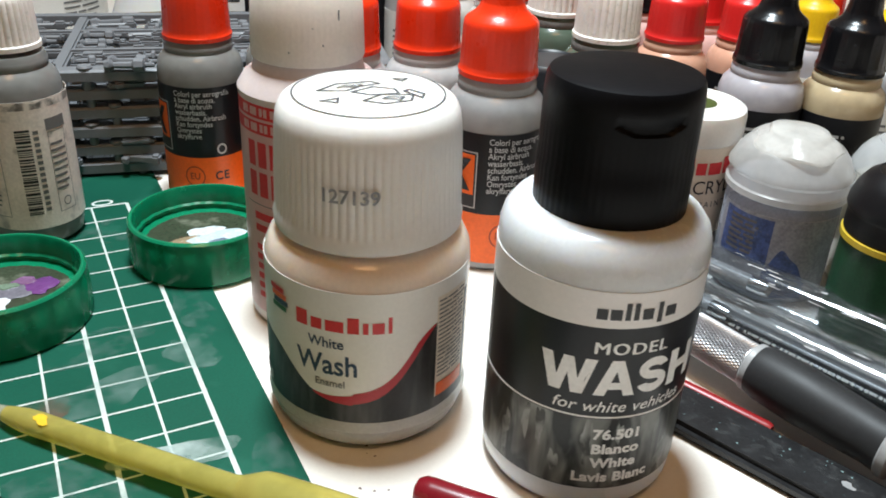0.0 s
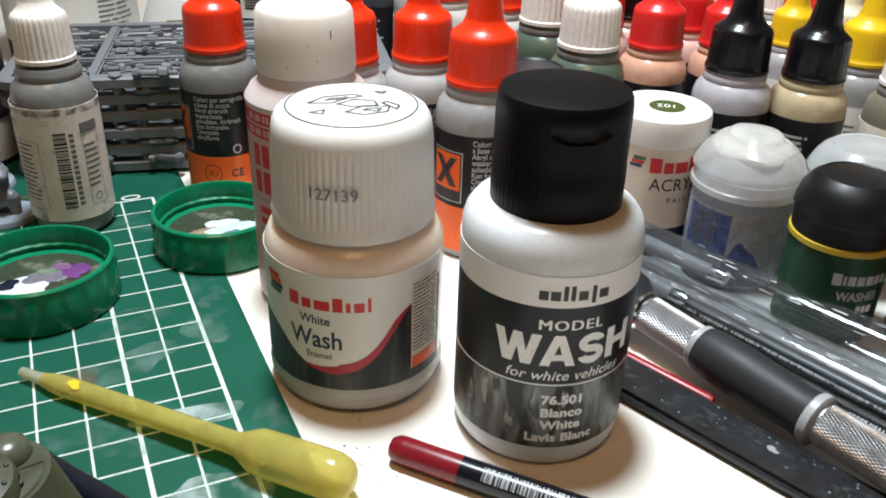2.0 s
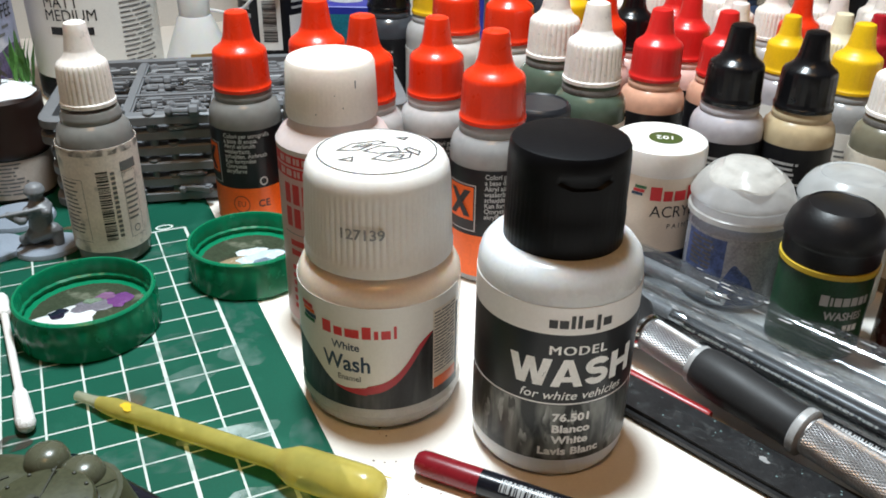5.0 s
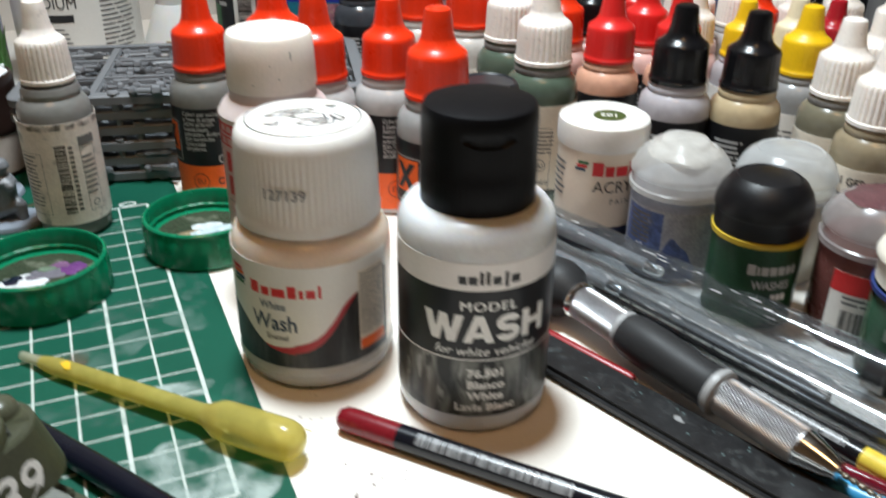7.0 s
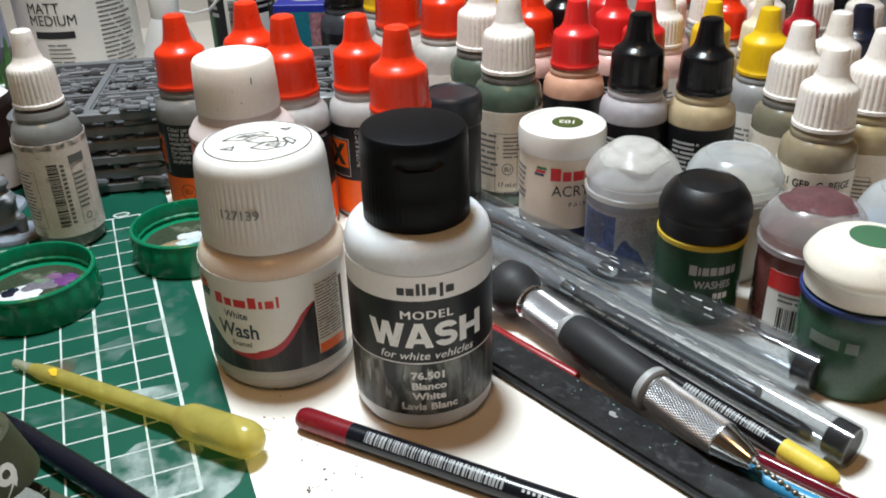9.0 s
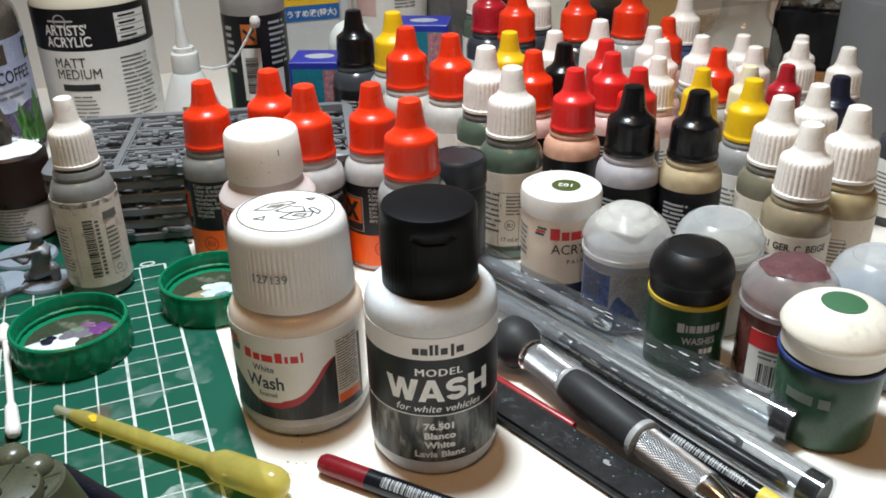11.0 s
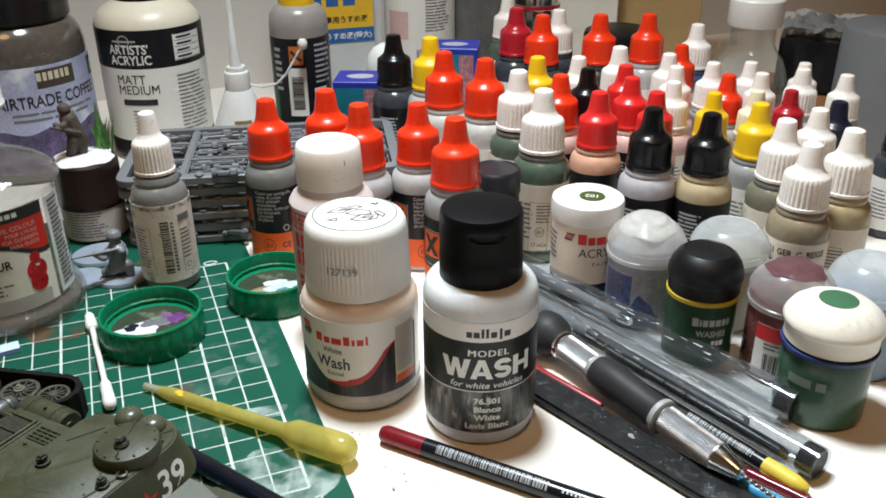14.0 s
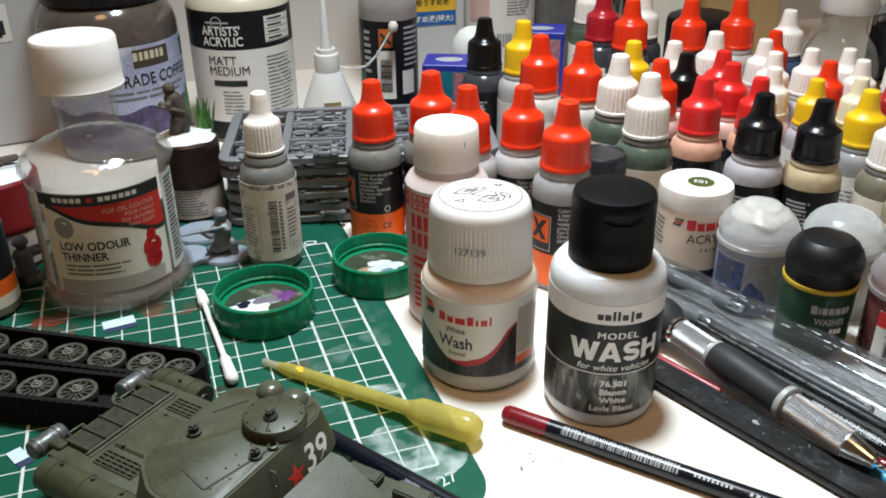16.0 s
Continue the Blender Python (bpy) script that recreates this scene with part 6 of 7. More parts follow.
statuette("soldier_figurine", -12.6, 12.6, 0.0, 200, mat("dark_grey_figure", (0.10, 0.12, 0.16), 0.35), "kneel", "dark grey plastic kneeling figurine on the mat")
UNIFORM = mat("painted_uniform", (0.075, 0.055, 0.042), 0.7, var=0.4, size=0.5, dirt=(0.13, 0.11, 0.09), amount=0.6)
SNOW = mat("snow_scatter", (0.80, 0.82, 0.84), 0.7, var=0.05, bump=0.05, size=0.3)


def handling_pot(x, y, R, h, body, rz, label):
    t = thing("holder_pot", x, y, 0.0, rz, label, "painting handle", "pots used as figure holders")
    part("body", lathe([(0, 0), (R - 0.15, 0), (R - 0.05, 0.1), (R - 0.05, h * 0.44), (R + 0.01, h * 0.45), (R + 0.03, h * 0.47), (R + 0.02, h * 0.52), (R, h * 0.55), (R - 0.01, h - 0.12), (R - 0.1, h), (0, h)], 60), body, t)
    lab = part("label", wrap(R - 0.045, 0.2, h * 0.43, -110, 110, 48), mat("pinkish_paper_label", (0.58, 0.50, 0.44), 0.5, var=0.08), t, "cream label with red and grey print")
    part("small_print", bend(quads(lines(-1.0, 0.9, h * 0.41, 0.3, 9, 41, 0.4)), R - 0.025), INK_GREY, lab)
    bm = lathe([(0, h + 0.22), (R * 0.4, h + 0.2), (R * 0.75, h + 0.12), (R * 0.92, h), (0, h)], 40, dent=lambda a, z: 0.1 * math.sin(4 * a) + 0.05 * math.sin(9 * a + z * 30))
    part("snow_base", bm, SNOW, t, "white snow-covered base")
    return t


handling_pot(-5.25, 17.7, 1.5, 3.9, mat("dark_brown_pot", (0.027, 0.014, 0.011), 0.3), -15, "dark brown pot carrying a snowy figure base")
statuette("soldier_figurine", -5.5, 17.7, TABLE + 4.05, 20, UNIFORM, "crouch", "painted crouching winter rifleman figurine on snowy base")
handling_pot(-13.6, 15.6, 1.9, 4.0, mat("dark_red_pot", (0.22, 0.015, 0.018), 0.3), -20, "dark red pot carrying a snowy figure base")
statuette("soldier_figurine", -13.5, 15.6, TABLE + 4.15, 35, UNIFORM, "lie", "painted figurine lying in white snow on a pot")


# upright blades added in place of the green leaf printed on the jar
def grass_tuft(x, y, z):
    rnd = random.Random(3)
    bm = bmesh.new()
    for _ in range(26):
        a, l, w = rnd.uniform(0, 6.28), rnd.uniform(0.9, 1.9), rnd.uniform(0.06, 0.12)
        bx, by = rnd.gauss(0, 0.18), rnd.gauss(0, 0.18)
        tip = Vector((bx + 0.5 * l * rnd.uniform(0.1, 0.6) * math.cos(a), by + 0.5 * l * rnd.uniform(0.1, 0.6) * math.sin(a), l))
        side = Vector((-math.sin(a), math.cos(a), 0)) * w
        base = Vector((bx, by, 0))
        mid = base.lerp(tip, 0.55) + Vector((0, 0, 0.15))
        vs = [bm.verts.new(p) for p in (base - side * 0.5, base + side * 0.5, mid + side, tip, mid - side)]
        bm.faces.new(vs)
    ob = part("leaf_print_tuft", bm, mat("bright_leaf_green", (0.10, 0.26, 0.06), 0.5, var=0.35, size=0.3), None, "bright green leaf tuft standing in for the jar's printed leaf")
    ob.matrix_world = pose(x * CM, y * CM, z * CM)
    ob["category"] = "model plant"


grass_tuft(-4.3, 18.4, TABLE + 3.95)
t = dropper(-14.0, 10.8, BLACK, "olive", "airbrush", -30, 1.0, 0.004, "olive paint dropper bottle with black, orange and cream label", "")
strip = part("cream_strip", wrap(1.256, 0.5, 0.98, -175, 175, 60, 0.006), CREAM_PAPER, t)
part("small_print", bend(quads(lines(-1.2, 1.2, 0.94, 0.56, 2, 81, 0.7)), 1.275, 10), INK_GREY, strip)
part("bare_foot", wrap(1.256, 0.22, 0.5, -175, 175, 60, 0.006), paint("olive"), t, "bare olive foot of the bottle")
for x, y, w, d, rz in ((-9.1, 7.95, 1.2, 0.55, 8), (-12.2, 0.8, 0.45, 0.65, 28)):
    ob = part("paper_scrap", box(w, d, 0.02, 0, 0, 0, 0), mat("pale_blue_paper", (0.55, 0.68, 0.74), 0.6), None, "small scrap of pale blue paper lying on the mat")
    ob.matrix_world = pose(x * CM, y * CM, 0.02 * CM, 2, 0, rz)
    ob["category"] = "paper scrap"
    part("folded_edge", box(w, 0.3, 0.02, 0.02, -d / 2 - 0.155, 0, 0), mat("dark_blue_card", (0.02, 0.035, 0.08), 0.6), ob, "dark blue folded edge")

# ---- the model tank and its running gear ----


def prism(poly0, z0, poly1, z1):
    """A solid between two outlines of the same number of points."""
    bm = bmesh.new()
    a = [bm.verts.new((x, y, z0)) for x, y in poly0]
    b = [bm.verts.new((x, y, z1)) for x, y in poly1]
    k = len(a)
    bm.faces.new(a[::-1])
    bm.faces.new(b)
    for i in range(k):
        bm.faces.new((a[i], a[(i + 1) % k], b[(i + 1) % k], b[i]))
    return bm


def model_tank():
    t = thing("model_tank", -5.95, -4.58, 0.004, 41, "olive green weathered plastic model tank without tracks on the mat", "model tank")
    t.scale = (1, 1, 0.94)
    dark = mat("dark_olive_grille", (0.028, 0.029, 0.018), 0.55, var=0.35, size=0.3)
    steel = mat("gunmetal_drum", (0.10, 0.105, 0.105), 0.36, 0.35, var=0.4, size=0.35, bump=0.006, dirt=(0.22, 0.22, 0.21), amount=0.6)
    part("hull", prism([(-1.9, -5.6), (1.9, -5.6), (1.9, 5.0), (-1.9, 5.0)], 0.0, [(-1.9, -2.2), (1.9, -2.2), (2.0, 5.1), (-2.0, 5.1)], 2.12), OLIVE, t, "olive hull with flat engine deck")
    for s in (-1, 1):
        f = part("fender", box(0.75, 10.2, 0.1, s * 2.25, -0.5, 1.1, 0.02, 1), OLIVE, t)
        for y in (-4.2, -2.6, -1.0):
            part("stowage_box", box(0.5, 1.1, 0.28, s * 2.25, y, 1.2, 0.05, 2), OLIVE, f)
        back = -0.95 if s > 0 else -2.6
        drum = add(bmesh.new(), rod([(0, back), (0.44, back), (0.5, back + 0.07), (0.5, 0.88), (0.44, 0.95), (0, 0.95)], 28), Matrix.Translation((s * 2.3, 4.35 if s > 0 else 3.9, 1.75)) @ Matrix.Rotation(radians(90), 4, "Z"))
        d = part("fuel_drum", drum, OLIVE, t, "olive cylindrical fuel tank")
        part("end_plug", add(bmesh.new(), rod([(0, back - 0.05), (0.16, back - 0.05), (0.18, back), (0, back)], 20), Matrix.Translation((s * 2.3, 4.35 if s > 0 else 3.9, 1.75)) @ Matrix.Rotation(radians(90), 4, "Z")), dark, d)
        for y in ((4.2,) if s > 0 else (1.9, 3.0, 4.2)):
            part("filler_knob", lathe([(0, 2.33), (0.05, 2.32), (0.065, 2.2), (0, 2.2)], 12), dark, d).location = (s * 2.2 * CM, y * CM, 0)
        for dy in ((-0.5, 0.5) if s > 0 else (-1.9, -0.7, 0.5)):
            part("strap", add(bmesh.new(), rod([(0.505, -0.05), (0.525, -0.04), (0.525, 0.04), (0.505, 0.05)], 28), Matrix.Translation((s * 2.3, (4.35 if s > 0 else 3.9) + dy, 1.75)) @ Matrix.Rotation(radians(90), 4, "Z")), OLIVE, d)
        sm = add(bmesh.new(), rod([(0, -0.53), (0.27, -0.53), (0.3, -0.48), (0.3, 0.48), (0.27, 0.53), (0, 0.53)], 24), Matrix.Translation((s * 1.6, 5.6, 2.05)))
        c = part("smoke_canister", sm, steel, t, "gunmetal smoke canister")
        for dx in (-0.35, 0.3):
            part("band", add(bmesh.new(), rod([(0.3, -0.05), (0.325, -0.04), (0.325, 0.04), (0.3, 0.05)], 24), Matrix.Translation((s * 1.6 + dx, 5.6, 2.05))), mat("worn_edge_metal", (0.12, 0.12, 0.10), 0.4, 0.3), c)
        part("bracket", box(0.35, 0.5, 0.3, s * 1.6, 5.1, 1.95, 0.05, 1), OLIVE, t)
    worn = mat("worn_edge_olive", (0.105, 0.105, 0.08), 0.42, 0.1, var=0.4, size=0.3)
    grey_olive = mat("grey_olive_bars", (0.05, 0.051, 0.038), 0.5, var=0.35, size=0.3)
    slot = mat("dark_slot", (0.006, 0.006, 0.005), 0.8, var=0.2, ior=1.1)
    mesh_grille = part("rear_grille", box(3.2, 1.05, 0.07, 0.1, 4.55, 2.12, 0.03, 1), OLIVE, t, "ribbed intake grille across the rear deck")
    for i in range(5):
        # one bay of fine corrugated bars
        bm = bmesh.new()
        x0, k = -1.42 + i * 0.61, 17
        row = [[bm.verts.new((x0 + 0.56 * j / (2 * k), 4.55 + e * 0.43 + (0.02 * math.sin(j * 0.9) if e > 0 else 0), 2.2 + (0.012 if j % 2 else 0.0))) for e in (-1, 1)] for j in range(2 * k + 1)]
        for p, q in zip(row, row[1:]):
            bm.faces.new((p[0], q[0], q[1], p[1]))
        part("grille_bay", bm, grey_olive, mesh_grille, angle=10)
    for i in range(6):
        part("divider", box(0.05, 0.95, 0.1, -1.445 + i * 0.61, 4.55, 2.18, 0.01, 1), OLIVE, mesh_grille)
    part("rail", box(3.3, 0.05, 0.09, 0.1, 4.03, 2.12, 0.015, 1), worn, t, "pale worn rail")
    part("rail", box(3.3, 0.05, 0.05, 0.1, 3.9, 2.12, 0.015, 1), worn, t, "pale worn rail")
    for x in (-0.9, 1.0):
        bm = bmesh.new()
        for p, q in (((x - 0.25, 5.05, 2.0), (x - 0.25, 5.25, 2.15)), ((x - 0.25, 5.25, 2.15), (x + 0.25, 5.25, 2.15)), ((x + 0.25, 5.25, 2.15), (x + 0.25, 5.05, 2.0))):
            limb(bm, p, q, 0.03, 0.03, 8)
        part("grab_handle", bm, OLIVE, t)
    for s in (-1, 1):
        g = part("side_grille", box(0.6, 1.5, 0.05, s * 1.35, 2.95, 2.12, 0.02, 1), OLIVE, t, "slotted side grille")
        for row in range(4):
            for i in range(6):
                part("slot", box(0.07, 0.2, 0.012, s * 1.35 + (row - 1.5) * 0.14, 2.33 + i * 0.245, 2.164, 0), slot, g)
    rnd = random.Random(31)
    bm = bmesh.new()
    for _ in range(60):
        x, y, r = rnd.uniform(-1.85, 1.9), rnd.uniform(1.9, 5.0), rnd.uniform(0.008, 0.022)
        bm.faces.new([bm.verts.new((x + r * rnd.uniform(0.5, 1.6) * math.cos(a), y + r * rnd.uniform(0.5, 1.6) * math.sin(a), 2.128)) for a in (0, 1.3, 2.5, 3.7, 5)])
    part("paint_chips", bm, worn, t, "pale chips of worn paint", "stuff")
    part("engine_hatch", box(1.7, 1.5, 0.07, 0, 3.0, 2.12, 0.04, 2), OLIVE, t)
    for x, y in ((-0.8, 2.1), (0.8, 2.1), (-0.8, 3.4), (0.8, 3.4)):
        part("bolt", lathe([(0, 2.28), (0.05, 2.26), (0.06, 2.19)], 8), OLIVE, t).location = (x * CM, y * CM, 0)
    part("lift_hook", box(0.25, 0.12, 0.12, 1.9, 2.0, 2.12, 0.03, 1), OLIVE, t)
    part("front_deck", box(3.4, 2.6, 0.12, 0.0, -3.6, 1.3, 0.04, 2), OLIVE, t)
    part("driver_hatch", lathe([(0, 2.4), (0.5, 2.38), (0.55, 2.22), (0.55, 2.1)], 24), OLIVE, t).location = (0.6 * CM, -3.4 * CM, -0.8 * CM)
    # turret
    roof = [(-2.45, -1.2), (1.95, -1.25), (2.55, -0.55), (1.7, 1.8), (-1.85, 1.75), (-2.7, 0.55)]
    low = [(x * 1.1, y * 1.16 - (0.12 if y < 0 else 0)) for x, y in roof]
    tur = part("turret", prism(rounded(low, 0.5), 2.1, rounded(roof, 0.45), 3.3), OLIVE, t, "cast olive turret with weathered edges", angle=50)
    part("roof_plate", prism(rounded([(x * 0.97, y * 0.96) for x, y in roof], 0.45), 3.3, rounded([(x * 0.95, y * 0.94) for x, y in roof], 0.45), 3.33), OLIVE, tur)
    c = part("cupola", lathe([(0, 3.3), (0.86, 3.3), (0.86, 3.62), (0.82, 3.68), (0.55, 3.76), (0, 3.8)], 48), OLIVE, tur, "round commander's cupola")
    c.location = (0.95 * CM, -0.42 * CM, 0)
    tur.location = (0.1 * CM, -0.22 * CM, 0)
    for i in range(12):
        a = i * math.pi / 6
        b = part("bolt", lathe([(0, 3.76), (0.035, 3.74), (0.045, 3.66)], 6), dark, c)
        b.location = (0.74 * math.cos(a) * CM, 0.74 * math.sin(a) * CM, 0)
    part("periscope", add(lathe([(0, 3.7), (0.2, 3.7), (0.2, 3.84), (0.15, 3.9), (0, 3.9)], 20), box(0.26, 0.2, 0.2, 0, 0, 3.86, 0.04, 2)), dark, c).location = (-0.25 * CM, -0.1 * CM, 0)
    for x, y in ((2.0, 0.62), (2.0, -0.22)):
        d = part("vent_dome", lathe([(0, 3.3), (0.4, 3.3), (0.4, 3.36), (0.34, 3.52), (0.2, 3.62), (0, 3.65)], 32), mat("polished_olive", (0.075, 0.078, 0.05), 0.26, 0.0, var=0.15), tur, "smooth ventilator dome")
        d.location = (x * CM, y * CM, 0)
    for x, y, s in ((-0.43, 1.2, 1), (-0.35, -0.85, 0.9), (1.6, -0.9, 0.5)):
        p = part("periscope", add(lathe([(0, 3.3), (0.2, 3.3), (0.2, 3.42), (0, 3.44)], 16), box(0.26, 0.24, 0.24, 0, 0, 3.4, 0.06, 2)), dark, tur)
        p.location = (x * CM, y * CM, 0)
        p.scale = (s, s, 1)
    part("vision_ring", lathe([(0.13, 3.3), (0.15, 3.42), (0.1, 3.44), (0.08, 3.36)], 20), OLIVE, tur).location = (0.16 * CM, -1.0 * CM, 0)
    for x0, y0, x1, y1 in ((-1.9, -0.55, 0.2, -1.0), (-1.6, 0.5, -1.9, -0.5), (0.5, 1.4, 1.4, 0.9)):
        L, rz = along(x0, y0, x1, y1)
        bm = box(L, 0.05, 0.02, L / 2, 0, 3.332, 0)
        bm.transform(Matrix.Translation((x0, y0, 0)) @ Matrix.Rotation(radians(rz), 4, "Z"))
        part("panel_line", bm, dark, tur)
    rnd = random.Random(2)
    for i in range(14):
        b = part("rivet", lathe([(0, 3.37), (0.03, 3.355), (0.035, 3.33)], 6), dark, tur)
        b.location = ((-1.8 + 0.28 * i * 0.9) * CM, (-0.75 + 0.1 * rnd.uniform(-1, 1) + (0.35 if i % 2 else 0)) * CM, 0)
    for x, y, z0, z1 in ((-0.35, -1.4, 2.55, 3.05), (2.45, 0.55, 2.6, 2.9)):
        bm = bmesh.new()
        for p, q in (((x, y + 0.12, z0), (x, y - 0.12, z0)), ((x, y - 0.12, z0), (x, y - 0.06, z1)), ((x, y - 0.06, z1), (x, y + 0.14, z1))):
            limb(bm, p, q, 0.03, 0.03, 6)
        part("grab_handle", bm, OLIVE, tur)
    k = 22
    bm = bmesh.new()
    arc = [[bm.verts.new((-0.35 + r * math.cos(radians(60 + 150 * i / k)), 0.62 + r * math.sin(radians(60 + 150 * i / k)), 3.336)) for r in (0.86, 0.9)] for i in range(k + 1)]
    for p, q in zip(arc, arc[1:]):
        bm.faces.new((p[0], p[1], q[1], q[0]))
    part("hatch_seam", bm, dark, tur)
    hl = box(1.5, 0.03, 0.02, 0, 0, 0, 0)
    hl.transform(Matrix.Translation((0, 0, 3.785)) @ Matrix.Rotation(radians(25), 4, "Z"))
    part("hatch_split", hl, dark, c)
    # number and star on the sloping front-right face
    lean = Matrix.Translation((1.0, -1.46, 2.5)) @ Matrix.Rotation(radians(-14), 4, "X")
    bm = letters("39", 1.15, 0.25, -0.4, 0.02, 0.15, squeeze=0.85)
    bm.transform(lean)
    part("number", bm, PALE, tur, "hand-painted white number")
    star = []
    for i in range(10):
        a, r = math.pi / 2 + i * math.pi / 5, 0.38 if i % 2 == 0 else 0.155
        star.append((-0.6 + r * math.cos(a), 0, -0.15 + r * math.sin(a)))
    bm = bmesh.new()
    bm.faces.new([bm.verts.new(p) for p in star])
    bm.transform(lean)
    part("star", bm, mat("red_star_paint", (0.55, 0.02, 0.015), 0.5), tur, "small red painted star")


model_tank()


def road_wheel_bm():
    bm = lathe([(0.63, -0.12), (0.645, -0.1), (0.645, 0.1), (0.625, 0.13), (0.52, 0.13), (0.5, 0.08), (0.5, -0.12), (0.63, -0.12)], 48)
    for i in range(12):
        add(bm, prism([(0.1, -0.04), (0.54, -0.03), (0.54, 0.03), (0.1, 0.04)], -0.02, [(0.1, -0.03), (0.54, -0.018), (0.54, 0.018), (0.1, 0.03)], 0.09), Matrix.Rotation(i * math.pi / 6, 4, "Z"))
    add(bm, lathe([(0, 0.16), (0.17, 0.16), (0.2, 0.12), (0.21, -0.06), (0, -0.06)], 24))
    add(bm, lathe([(0, -0.03), (0.55, -0.03), (0.55, -0.1), (0, -0.1)], 32))
    return bm


def hub_bm():
    """A hub cap with its nut and a ring of bolt heads, lathed and stepped as one skin."""
    return lathe([(0.19, 0.15), (0.185, 0.19), (0.13, 0.2), (0.12, 0.25), (0.075, 0.27), (0.07, 0.31), (0, 0.32)], 48, ribs=8, depth=0.03, band=(0.18, 0.26))


def track_run(x0, y0, x1, y1, wheels, label, seed):
    L, rz = along(x0, y0, x1, y1)
    t = thing("track_run", x0, y0, 0.004, rz, label, "model tank track", "model tank track runs")
    r, w = 0.82, 1.1
    pts = []
    for i in range(60):
        pts.append((0.8 + (L - 1.6) * i / 59, 2 * r))
    for i in range(1, 12):
        a = math.pi / 2 - math.pi * i / 12
        pts.append((L - 0.8 + r * math.cos(a), r + r * math.sin(a)))
    for i in range(60):
        pts.append((L - 0.8 - (L - 1.6) * i / 59, 0.0))
    for i in range(1, 12):
        a = -math.pi / 2 - math.pi * i / 12
        pts.append((0.8 + r * math.cos(a), r + r * math.sin(a)))
    bm = bmesh.new()
    k = len(pts)
    rings = []
    for i, (x, z) in enumerate(pts):
        c = Vector((min(max(x, 0.8), L - 0.8), r))
        d = (Vector((x, z)) - c).normalized()
        o = 0.05 if i % 2 else 0.0
        rings.append([bm.verts.new((x + d.x * (q + (o if q > 0 else 0)), y, z + d.y * (q + (o if q > 0 else 0)) + 0.06)) for q, y in ((0.05, 0), (0.05, w), (-0.12, w), (-0.12, 0))])
    for i in range(k):
        a, b = rings[i], rings[(i + 1) % k]
        for j in range(4):
            bm.faces.new((a[j], a[(j + 1) % 4], b[(j + 1) % 4], b[j]))
    for v in bm.verts:
        v.co = (v.co.x, v.co.z - r - 0.06, v.co.y)
    part("track_band", bm, TRACK, t, "black plastic track links", angle=20)
    # dark sheet added so that the gaps between wheels come out black
    part("dark_backing", box(L - 1.2, 1.4, 0.08, L / 2, 0, 0.3, 0.02, 1), TRACK, t)
    m = mat("dusty_wheel_olive", (0.055, 0.056, 0.043), 0.5, var=0.35, size=0.3, dirt=(0.13, 0.125, 0.105), amount=0.45)
    dusty = mat("dusty_hub_metal", (0.15, 0.145, 0.12), 0.45, var=0.3, size=0.15)
    for d in wheels:
        first = ("road_wheel", m.name) not in SHARED
        wh = share("road_wheel", "road_wheel", road_wheel_bm, m, t, "spoked road wheel")
        if first:
            SHARED[("road_wheel", m.name)] = moulded(wh, 0.022).data
        share("hub", "wheel_hub", hub_bm, dusty, wh, "dusty bolted hub")
        wh.matrix_local = pose(d * CM, 0, (w - 0.28) * CM, 0, 0, 7 * d)
    end = share("idler_wheel", "road_wheel", road_wheel_bm, m, t, "smaller toothed end wheel")
    end.matrix_local = pose((L - 0.85) * CM, 0, (w - 0.3) * CM, 0, 0, 20) @ Matrix.Diagonal((0.85, 0.85, 1, 1))


track_run(-16.4, 8.35, -6.35, 2.2, (2.0, 3.55, 5.1, 6.7, 8.2, 9.7), "black model tank track lying on its side with spoked wheels", 1)
track_run(-16.6, 5.95, -8.0, 1.1, (1.2, 2.7, 4.2, 5.75, 7.2), "second black model tank track lying on its side, spoked wheels", 2)

# ---- the back of the desk ----


